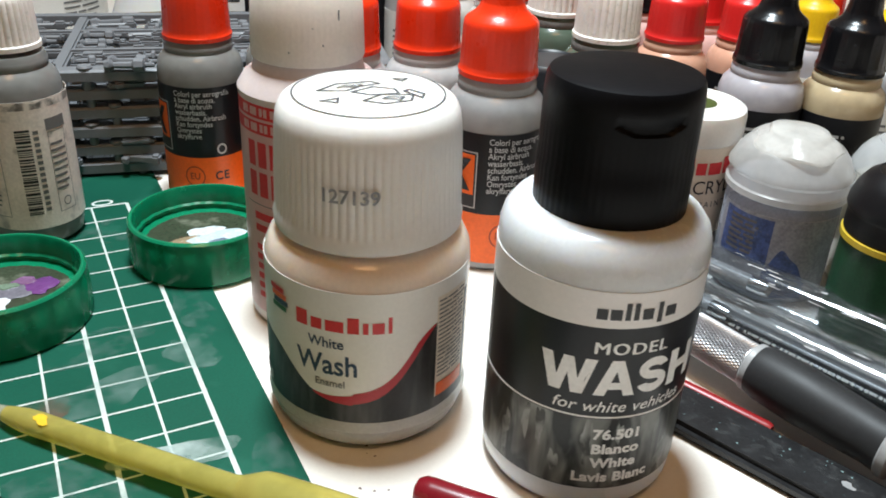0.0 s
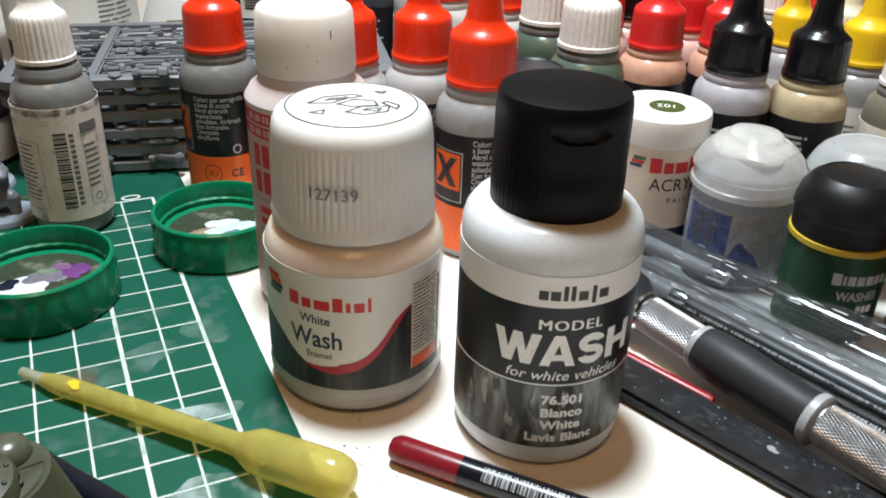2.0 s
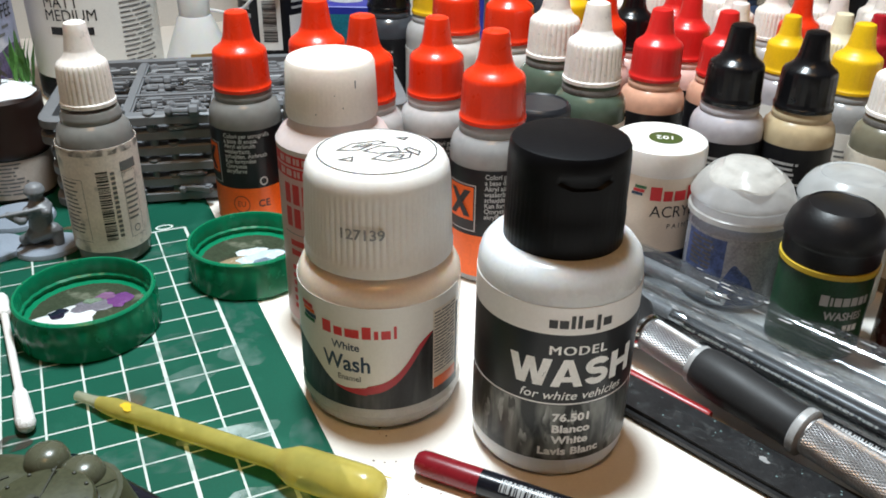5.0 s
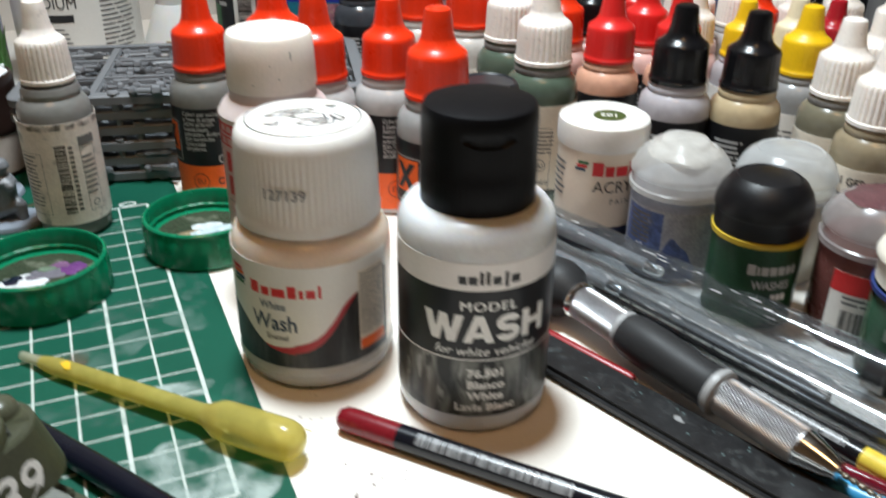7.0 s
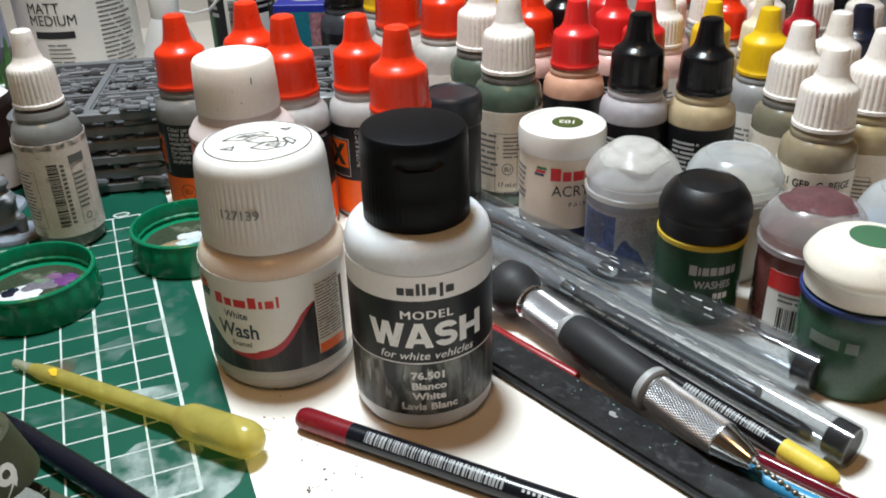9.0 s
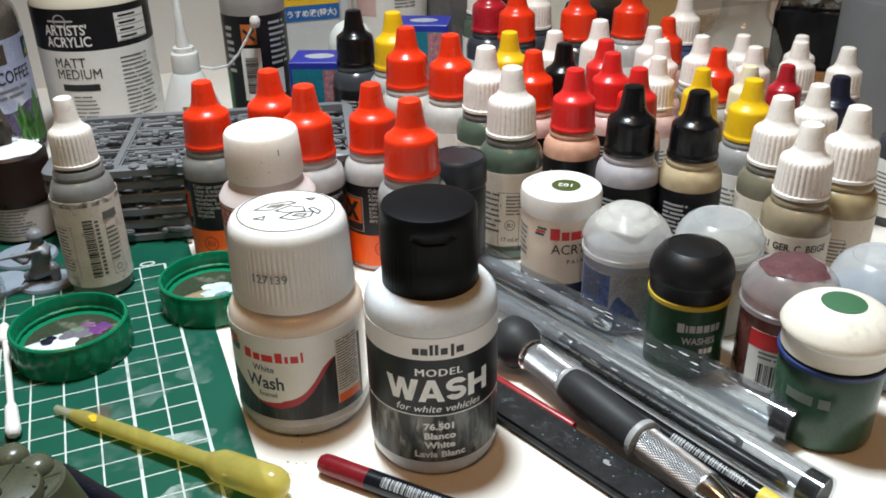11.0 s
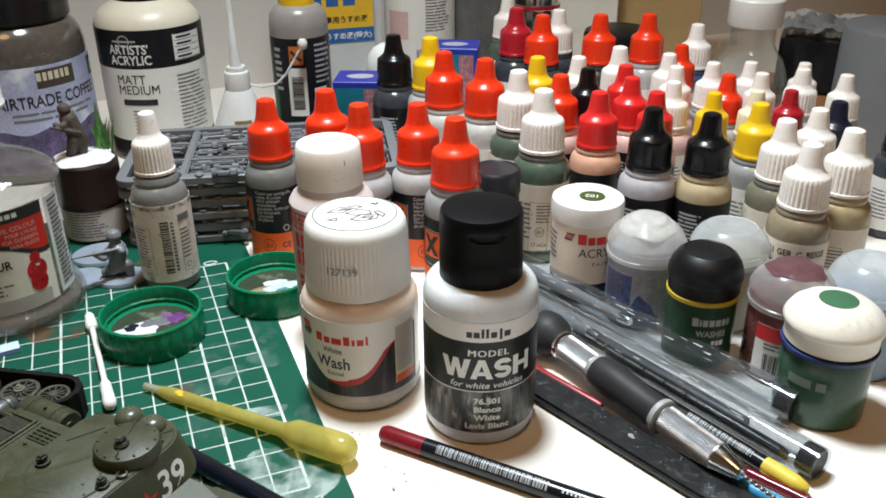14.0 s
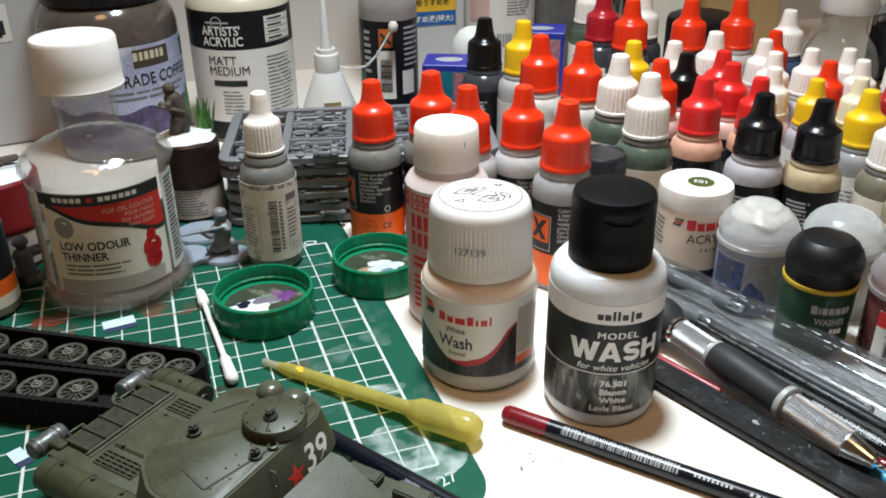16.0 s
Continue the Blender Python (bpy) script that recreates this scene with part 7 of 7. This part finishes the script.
def coffee_jar():
    t = thing("coffee_jar", -8.2, 29.5, TABLE, 12, "large coffee jar with dark lid and lavender label", "jar")
    R = 3.8
    brown = mat("jar_of_dark_coffee", (0.095, 0.078, 0.065), 0.12, var=0.18, size=2.4, grain=0.3, coat=0.5)
    part("body", lathe([(0, 0), (3.5, 0), (3.75, 0.2), (R, 0.6), (R, 6.7), (3.78, 7.2), (3.66, 7.75), (3.4, 8.2), (3.1, 8.5), (2.95, 8.65), (0, 8.65)], 80), brown, t)
    part("lid", lathe([(0, 8.5), (3.2, 8.5), (3.3, 8.6), (3.3, 10.0), (3.15, 10.2), (0, 10.25)], 96, ribs=48, depth=0.03, band=(8.65, 9.9)), BLACK, t, "dark plastic lid")
    sky = mat("lavender_sky_print", (0.38, 0.40, 0.55), 0.35, var=0.3, size=2.2, dirt=(0.70, 0.70, 0.74), amount=0.9)
    lab = part("label", wrap(R, 0.7, 6.5, -85, 85, 72), sky, t, "lavender field and cloudy sky label")
    part("lavender_field", wrap(R + 0.012, 0.72, lambda a: 3.0 + 0.15 * math.sin(a * 0.15), -85, 85, 72, 0.003), mat("lavender_field_print", (0.10, 0.075, 0.16), 0.4, var=0.7, size=0.5, dirt=(0.05, 0.07, 0.035), amount=0.8), lab)
    plate = part("brand_plate", wrap(R + 0.014, 5.3, 6.3, 4, 38, 20, 0.004), mat("brown_brand_plate", (0.06, 0.045, 0.03), 0.4), lab, "dark brown plate")
    part("brand_mark", bend(quads([(-1.05, 5.7, -0.8, 6.15), (-0.7, 5.7, -0.5, 6.15), (-0.4, 5.7, -0.15, 6.15), (-0.05, 5.7, 0.2, 6.15), (0.3, 5.7, 0.5, 6.15), (0.6, 5.7, 0.85, 6.15)]), R + 0.03, 20), mat("cream_print", (0.6, 0.55, 0.4), 0.4), plate)
    part("lettering", bend(letters("FAIRTRADE COFFEE", 0.9, 0, 4.35, 0.006, squeeze=0.82), R + 0.04, 14), INK, lab)
    part("small_print", bend(quads(lines(-2.6, 2.6, 4.05, 3.4, 2, 51, 0.4)), R + 0.03, 20), INK_GREY, lab)
    badge = part("badge", wrap(R + 0.014, 5.2, 6.25, 62, 76, 10, 0.004), INK, lab, "small black badge with blue and green curve")
    part("badge_blue", bend(disc_flat(0.05, 5.85, 0.22), R + 0.03, 69), mat("sky_blue_print", (0.05, 0.30, 0.45), 0.4), badge)
    part("badge_green", bend(disc_flat(-0.05, 5.5, 0.2), R + 0.032, 69), mat("lime_print", (0.25, 0.42, 0.05), 0.4), badge)
    part("leaf_print", wrap(R + 0.016, 0.8, lambda a: 1.0 + 2.6 * math.exp(-((a - 62) / 9) ** 2), 44, 80, 30, 0.003), mat("leaf_green_print", (0.10, 0.24, 0.07), 0.4, var=0.5, size=0.6), lab)


coffee_jar()


def medium_tub():
    t = thing("medium_bottle", -0.85, 29.6, TABLE, -4, "white plastic bottle of acrylic medium with black band", "bottle")
    R = 3.0
    part("body", lathe([(0, 0), (2.8, 0), (R, 0.2), (R, 7.6), (2.9, 8.1), (2.5, 8.6), (1.8, 9.0), (1.5, 9.2), (0, 9.2)], 72), mat("cream_white_plastic", (0.66, 0.60, 0.48), 0.35, var=0.04, sss=0.1), t)
    part("cap", lathe([(0, 9.0), (1.6, 9.0), (1.7, 9.1), (1.65, 11), (0, 11)], 60), BLACK, t)
    lab = part("label", wrap(R, 1.35, 5.6, -170, 170, 90), PAPER, t, "white printed label")
    band = part("black_band", wrap(R, 5.6, 7.75, -170, 170, 90), BLACK_PAPER, t, "black printed band")
    part("lower_band", wrap(R, 0.2, 1.35, -170, 170, 90), BLACK_PAPER, t)
    for s, z in (("ARTISTS'", 6.45), ("ACRYLIC", 5.85)):
        part("lettering", bend(letters(s, 0.72, -1.3, z, 0.014, align="LEFT", squeeze=0.84), R + 0.04, -22), PALE, band)
    part("emblem", bend(add(ring_mark(0.0, 7.15, 0.35, 0.06), quads([(-0.7, 7.1, 0.7, 7.2)])), R + 0.04, -28), PALE_DIM, band)
    tb = part("table_print", wrap(R + 0.013, 5.9, 7.4, 24, 62, 20, 0.004), PAPER, band)
    part("table_rules", bend(quads([(-0.95, 5.94 + 0.36 * i, 0.95, 5.965 + 0.36 * i) for i in range(5)] + lines(-0.8, 0.3, 7.25, 5.8, 4, 55, 0.28)), R + 0.03, 43), INK, tb)
    for s, z in (("MATT", 4.75), ("MEDIUM", 4.15)):
        part("lettering", bend(letters(s, 0.74, -1.1, z, 0.0, align="LEFT", squeeze=0.88), R + 0.04, -22), INK, lab)
    part("dark_tag", bend(quads([(-1.0, 3.5, 1.0, 3.85)]), R + 0.03, -20), INK, lab)
    part("small_print", bend(quads(lines(-0.6, 0.7, 3.2, 1.7, 7, 52, 0.3)), R + 0.03, -18), INK_GREY, lab)
    part("small_print", bend(quads(lines(-1.0, 1.0, 5.1, 1.7, 15, 53, 0.34)), R + 0.03, 42), INK_GREY, lab)


medium_tub()


def glue_bottle():
    t = thing("glue_bottle", 3.2, 24.6, TABLE, 0, "translucent white glue bottle with long nozzle and tethered cap", "glue bottle")
    t.scale = (0.88, 0.9, 1.0)
    pearl = mat("pearly_white_plastic", (0.86, 0.86, 0.84), 0.3, var=0.03, sss=0.4, trans=0.2)
    part("body", lathe([(0, 0), (1.6, 0), (1.75, 0.2), (1.75, 2.4), (1.6, 2.8), (1.3, 3.5), (0.95, 4.3), (0.82, 4.5), (0, 4.5)], 60), pearl, t)
    part("collar", lathe([(0, 4.45), (0.78, 4.45), (0.8, 4.5), (0.8, 5.4), (0.76, 5.5), (0.6, 5.55), (0.6, 5.8), (0, 5.8)], 60, ribs=30, depth=0.03, band=(4.48, 5.42)), pearl, t)
    part("nozzle", lathe([(0.38, 5.75), (0.36, 6.2), (0.25, 6.8), (0.24, 7.6), (0.2, 7.7), (0.16, 9.6), (0, 9.6)], 24), pearl, t)
    cu = [(0.75, -0.1, 4.7), (1.5, -0.6, 4.6), (2.3, -1.2, 4.85), (2.9, -1.4, 5.4), (3.5, -1.5, 6.2), (3.95, -1.6, 6.85)]
    bm = bmesh.new()
    for a, b in zip(cu, cu[1:]):
        limb(bm, a, b, 0.07, 0.07, 8)
    tie = part("tether", bm, pearl, t, "thin white tether")
    part("tip_cap", add(bmesh.new(), lathe([(0, -0.3), (0.2, -0.27), (0.3, -0.1), (0.3, 0.12), (0.2, 0.27), (0, 0.3)], 20), Matrix.Translation((4.05, -1.6, 7.0))), WHITE, tie)
    part("small_print", bend(quads(lines(-0.7, 0.6, 3.05, 2.8, 1, 60, 0.8)), 1.63, 0), mat("ochre_print", (0.4, 0.28, 0.12), 0.5), t)


glue_bottle()


def hazard_bottle():
    t = thing("cement_bottle", 7.1, 25.4, TABLE, -14, "frosted solvent bottle with black hazard label and yellow cap", "bottle")
    R = 1.68
    part("body", lathe([(0, 0), (1.5, 0), (R, 0.2), (R, 7.6), (1.6, 8.3), (1.3, 8.7), (0.9, 8.85), (0, 8.85)], 60), mat("frosted_grey_bottle", (0.36, 0.33, 0.31), 0.3, trans=0.3), t)
    part("cap", lathe([(0, 8.7), (1.0, 8.7), (1.02, 9.4), (0.6, 9.7), (0, 9.7)], 48), YELLOW, t)
    lab = part("label", wrap(R, 0.3, 7.15, -175, 175, 60), BLACK_PAPER, t, "black label with barcode and hazard sign")
    part("green_edge", wrap(R + 0.012, 0.4, 4.2, -75, -55, 8, 0.003), GREEN_INK, lab)
    part("hazard_sign", bend(quads([(-0.45, 5.7, 0.35, 6.75)]), R + 0.03, -6), mat("dull_orange_print", (0.52, 0.14, 0.03), 0.4), lab)
    bm = quads([(-0.5, -0.09, 0.5, 0.09)])
    add(bm, quads([(-0.5, -0.09, 0.5, 0.09)]), Matrix.Rotation(radians(90), 4, "Y"))
    bm.transform(Matrix.Translation((-0.05, 0, 6.2)) @ Matrix.Rotation(radians(45), 4, "Y") @ Matrix.Scale(0.8, 4))
    part("cross", bend(bm, R + 0.04, -6), INK, lab)
    p = part("barcode_panel", wrap(R + 0.013, 2.7, 5.5, -26, 10, 14, 0.004), PAPER, lab)
    part("barcode", bend(quads(barcode(-0.33, 0.33, 3.1, 5.0, 61, False)), R + 0.03, -8), INK, p, "", "stuff")
    part("small_print", bend(quads(lines(-0.4, 0.9, 6.8, 4.4, 8, 62, 0.4)), R + 0.03, 42), PALE_DIM, lab)
    part("pale_panel", bend(quads([(-0.3, 2.9, 0.55, 4.3)]), R + 0.03, 34), PAPER, lab)
    part("small_print", bend(quads(lines(-0.35, 0.2, 6.6, 4.0, 7, 63, 0.5)), R + 0.03, -45), PALE_DIM, lab)


hazard_bottle()


def small_box(x, y, w, d, h, rz, label, seed):
    t = thing("carton", x, y, TABLE, rz, label, "carton", "small blue cartons")
    part("carton_body", box(w, d, h, 0, 0, 0, 0.04, 1), mat("ultramarine_card", (0.018, 0.03, 0.33), 0.4, var=0.1), t)
    part("teal_panel", add(bmesh.new(), quads([(-w * 0.45, 0.3, w * 0.42, h - 0.35)], -d / 2 - 0.006)), mat("teal_print", (0.01, 0.17, 0.24), 0.4, var=0.3), t)
    part("picture_panel", quads([(w * 0.12, h * 0.45, w * 0.42, h - 0.4)], -d / 2 - 0.012), mat("pinkish_picture", (0.36, 0.16, 0.20), 0.4, var=0.6, size=0.3, dirt=(0.6, 0.55, 0.3), amount=0.7), t)
    bm = blob(w * 0.55, d * 0.4, seed, 30, h + 0.006, 0.03)
    part("oval_print", bm, mat("grey_oval_print", (0.40, 0.42, 0.48), 0.35, var=0.3, size=0.2), t)


small_box(9.75, 22.3, 2.8, 2.5, 5.1, -25, "small blue carton with teal front and oval print", 1)
small_box(16.3, 24.2, 2.9, 2.4, 5.9, -28, "small blue carton standing behind the bottles", 2)


def plain_bottle(name, x, y, prof, m, label, category, rz=0, n=60):
    t = thing(name, x, y, TABLE, rz, label, category)
    part("body", lathe(prof, n), m, t)
    return t


plain_bottle("domed_jar", 12.45, 25.6, [(0, 0), (1.25, 0), (1.35, 0.2), (1.35, 4.4), (1.3, 4.8), (1.15, 5.35), (0.85, 5.75), (0.45, 5.97), (0, 6.0)], mat("chalky_white_plastic", (0.72, 0.74, 0.70), 0.6, var=0.06, bump=0.02), "white jar with rounded chalky lid", "jar")


def canister():
    t = thing("solvent_canister", 11.0, 33.5, TABLE, -3, "tall translucent canister with yellow and blue label", "canister")
    part("body", box(6.4, 4.2, 14, 0, 0, 0, 0.7, 4), mat("milky_canister_plastic", (0.56, 0.57, 0.57), 0.25, var=0.08, size=2.5, sss=0.1), t)
    cobalt = mat("cobalt_print", (0.02, 0.12, 0.36), 0.35)
    lab = part("label", box(4.8, 0.03, 4.4, 0.1, -2.12, 5.85, 0), mat("warm_yellow_print", (0.75, 0.46, 0.03), 0.35), t, "yellow label")
    blue = part("blue_panel", box(4.8, 0.03, 0.92, 0.1, -2.125, 4.93, 0), cobalt, t)
    for x0, x1 in ((-1.6, -0.9), (-0.6, 0.2), (0.5, 1.3)):
        part("blue_numeral", quads([(x0, 7.3, x1, 8.6)], -2.15), cobalt, lab)
    for words, x, z, y, m, p in (("\u5c02\u7528\u3046\u3059\u3081\u6db2", 2.1, 6.25, -2.15, INK, lab), ("\u30f3\u30b0\u3046\u3059\u3081\u6db2(\u7279\u5927)", 2.35, 5.2, -2.155, PALE, blue)):
        bm = letters(words, 0.47, x, z, 0.008, align="RIGHT")
        bm.transform(Matrix.Translation((0, y, 0)))
        part("lettering", bm, m, p)


canister()
t = plain_bottle("varnish_bottle", 17.25, 33.0, [(0, 0), (2.3, 0), (2.45, 0.2), (2.45, 9), (2.2, 10), (0, 10.4)], mat("white_varnish_bottle", (0.70, 0.67, 0.62), 0.35, var=0.04), "white varnish bottle with pink patch and grey print", "bottle", -16)
part("pink_patch", bend(quads([(-1.1, 4.8, 0.5, 6.6)]), 2.47, -34), mat("pale_pink_print", (0.62, 0.42, 0.38), 0.4), t)
part("small_print", bend(quads(lines(-0.9, 1.0, 7.4, 5.2, 11, 72, 0.35)), 2.47, 26), INK_GREY, t)
part("barcode", bend(quads(barcode(-0.5, 0.5, 3.2, 4.1, 73)), 2.47, 2), INK_GREY, t, "", "stuff")
t = plain_bottle("water_jar", 21.6, 32.0, [(0, 0), (1.9, 0), (2.05, 0.2), (2.05, 7.0), (1.8, 7.6), (0, 7.6)], mat("murky_brush_water", (0.10, 0.095, 0.09), 0.12, var=0.3, size=1.5, coat=0.3), "dark glass jar of murky brush water", "jar")
for i in range(3):
    bm = bmesh.new()
    limb(bm, (-0.5 + 0.5 * i, 0, 7.5), (-0.2 + 1.0 * i, 0.3, 12.5), 0.14, 0.1, 10)
    part("brush_handle", bm, (CHROME, CREAM, DARK_RED)[i], t)
plain_bottle("black_tin", 28.6, 25.4, [(0, 0), (2.3, 0), (2.35, 0.1), (2.35, 5.1), (2.25, 5.4), (1.9, 5.55), (0, 5.55)], BLACK_MATT, "low black lidded tin", "tin")

t = plain_bottle("striped_tin", 25.7, 32.0, [(0, 0), (1.6, 0), (1.68, 0.08), (1.68, 6.0), (1.74, 6.06), (1.74, 6.3), (1.68, 6.36), (1.68, 6.9), (1.74, 6.96), (1.74, 7.1), (1.6, 7.14), (1.5, 7.05), (0, 7.05)], CHROME, "small silver tin with a red stripe under its rim", "tin")
part("red_stripe", lathe([(1.69, 6.02), (1.75, 6.05), (1.75, 6.3), (1.69, 6.33)], 48), DARK_RED, t)


def storage_bottle():
    t = thing("glass_bottle", 32.7, 17.3, TABLE, 0, "rounded clear glass bottle with handle and white cap", "bottle")
    prof = [(0, 0.1), (2.1, 0), (2.4, 0.3), (2.45, 2.5), (2.3, 4.0), (1.9, 5.0), (1.45, 5.6), (1.3, 5.9), (1.3, 7.2)]
    part("glass", lathe(prof + [(r - 0.1, z + 0.1) for r, z in reversed(prof[1:])] + [(0, 0.25)], 72), GLASS, t)
    part("cap", lathe([(0, 7.0), (1.55, 7.0), (1.6, 7.1), (1.58, 8.5), (1.5, 8.6), (0, 8.6)], 60), WHITE, t, "white screw cap")
    bm = bmesh.new()
    pts = [(-1.3, 0, 6.2), (-2.2, 0, 6.0), (-2.7, 0, 5.2), (-2.6, 0, 4.2), (-2.2, 0, 3.4)]
    for a, b in zip(pts, pts[1:]):
        limb(bm, a, b, 0.22, 0.22, 12)
    part("handle", bm, GLASS, t)


storage_bottle()


def black_case():
    t = thing("black_case", 39.5, 18.3, TABLE, -45, "glossy black box on an orange-brown wooden block", "box")
    part("wood_block", box(7.5, 5.5, 2.2, 0, 0, 0, 0.1), mat("orange_brown_wood", (0.30, 0.13, 0.045), 0.45, var=0.25, size=1.2), t, "orange-brown wooden block")
    part("case", box(6.0, 4.4, 3.6, 0.3, 0, 2.2, 0.25, 3), mat("glossy_black_case", (0.008, 0.008, 0.010), 0.12, var=0.2), t)
    bm = bmesh.new()
    bmesh.ops.create_grid(bm, x_segments=26, y_segments=18, size=1)
    for v in bm.verts:
        x, y = v.co.x * 3.4, v.co.y * 2.4
        h = noise.noise(Vector((x * 0.9, y * 0.9, 1.0))) + 0.5 * noise.noise(Vector((x * 2.3, y * 2.3, 4.0)))
        v.co = (x, y, 6.3 + 0.75 * h + 0.5 * (1 - abs(v.co.x)) * (1 - abs(v.co.y)))
    t2 = thing("plastic_bag", 39.5, 18.3, TABLE, -45, "crumpled clear plastic bag lying on the black box", "plastic bag")
    part("film", bm, mat("crumpled_film", (0.5, 0.5, 0.5), 0.15, trans=0.7, var=0.1), t2)
    t3 = thing("grey_tub", 39.6, 12.6, TABLE, 0, "tall grey plastic tub standing at the desk's edge", "tub")
    part("tub_body", lathe([(0, 0), (3.2, 0), (3.35, 0.15), (3.35, 7.1), (3.3, 7.2), (3.15, 7.24), (0, 7.26)], 72), mat("mid_grey_plastic", (0.15, 0.15, 0.155), 0.6, var=0.08, size=1.5, bump=0.004), t3)


black_case()
ob = part("cardboard_sheet", box(6.2, 0.4, 14, 0, 0, 0, 0.05, 1), mat("tan_cardboard", (0.43, 0.29, 0.13), 0.75, var=0.12, size=2.5), None, "upright sheet of tan cardboard at the back")
ob.matrix_world = pose(36.6 * CM, 32.5 * CM, TABLE * CM, 0, 0, -28)
tagged(ob, category="cardboard")
ob = part("paper_sheet", box(9.0, 0.1, 14, 0, 0, 0, 0, 1), mat("cream_paper_sheet", (0.78, 0.75, 0.66), 0.6, var=0.06, size=2, dirt=(0.42, 0.46, 0.28), amount=0.3), None, "upright sheet of pale stained paper at the back")
ob.matrix_world = pose(28.6 * CM, 34.2 * CM, TABLE * CM, 0, 0, -26)
tagged(ob, category="paper")


def white_case():
    t = thing("white_panel", -19.5, 31.0, TABLE, 8, "pale grey-white plastic panel with a dark printed mark", "panel")
    part("panel", box(16.1, 0.6, 16, 0.3, 0, 0, 0.15, 2), mat("grey_white_panel", (0.50, 0.50, 0.50), 0.5, var=0.04, size=4), t)
    p = part("white_tag", box(2.4, 0.02, 2.1, 4.85, -0.33, 6.1, 0), PAPER, t)
    part("dark_mark", quads([(4.55, 6.35, 5.55, 6.65), (5.45, 6.5, 5.75, 7.3), (4.65, 7.15, 5.55, 7.4), (4.55, 7.3, 4.8, 8.0), (4.65, 7.8, 5.7, 8.05)], -0.36), INK, t)


white_case()
t = thing("leaflet", -11.9, 36.5, TABLE, 4, "white leaflet with cyan heading standing behind the jar", "leaflet")
part("sheet", box(4.5, 0.15, 15, 0, 0, 0, 0.02, 1), PAPER, t)
part("heading", quads([(-2.2, 8.4, 2.2, 12.5)], -0.08), mat("cyan_print", (0.03, 0.32, 0.42), 0.4), t)
part("rule", quads([(-2.2, 7.2, 2.2, 7.45)], -0.08), mat("straw_print", (0.55, 0.48, 0.2), 0.4), t)

# ---- the room that closes the place: walls, ceiling and the lamps ----
ROOM = mat("room_wall_paint", (0.55, 0.50, 0.43), 0.85, var=0.05, size=20, bump=0.02)
structure("wall_left", box(4, 330, 240, -122, -80, -75, 0), ROOM, "plain painted room wall")
structure("wall_right", box(4, 330, 240, 162, -80, -75, 0), ROOM, "plain painted room wall")
structure("wall_front", box(288, 4, 240, 20, -247, -75, 0), ROOM, "plain painted room wall")
structure("wall_rear", box(288, 4, 240, 20, 87, -75, 0), ROOM, "plain painted room wall")
structure("ceiling", box(292, 340, 4, 20, -80, 165, 0), ROOM, "plain white room ceiling")
structure("floor", box(292, 340, 4, 20, -80, -79, 0), mat("brown_room_floor", (0.16, 0.11, 0.07), 0.6, var=0.2, size=8), "brown room floor")
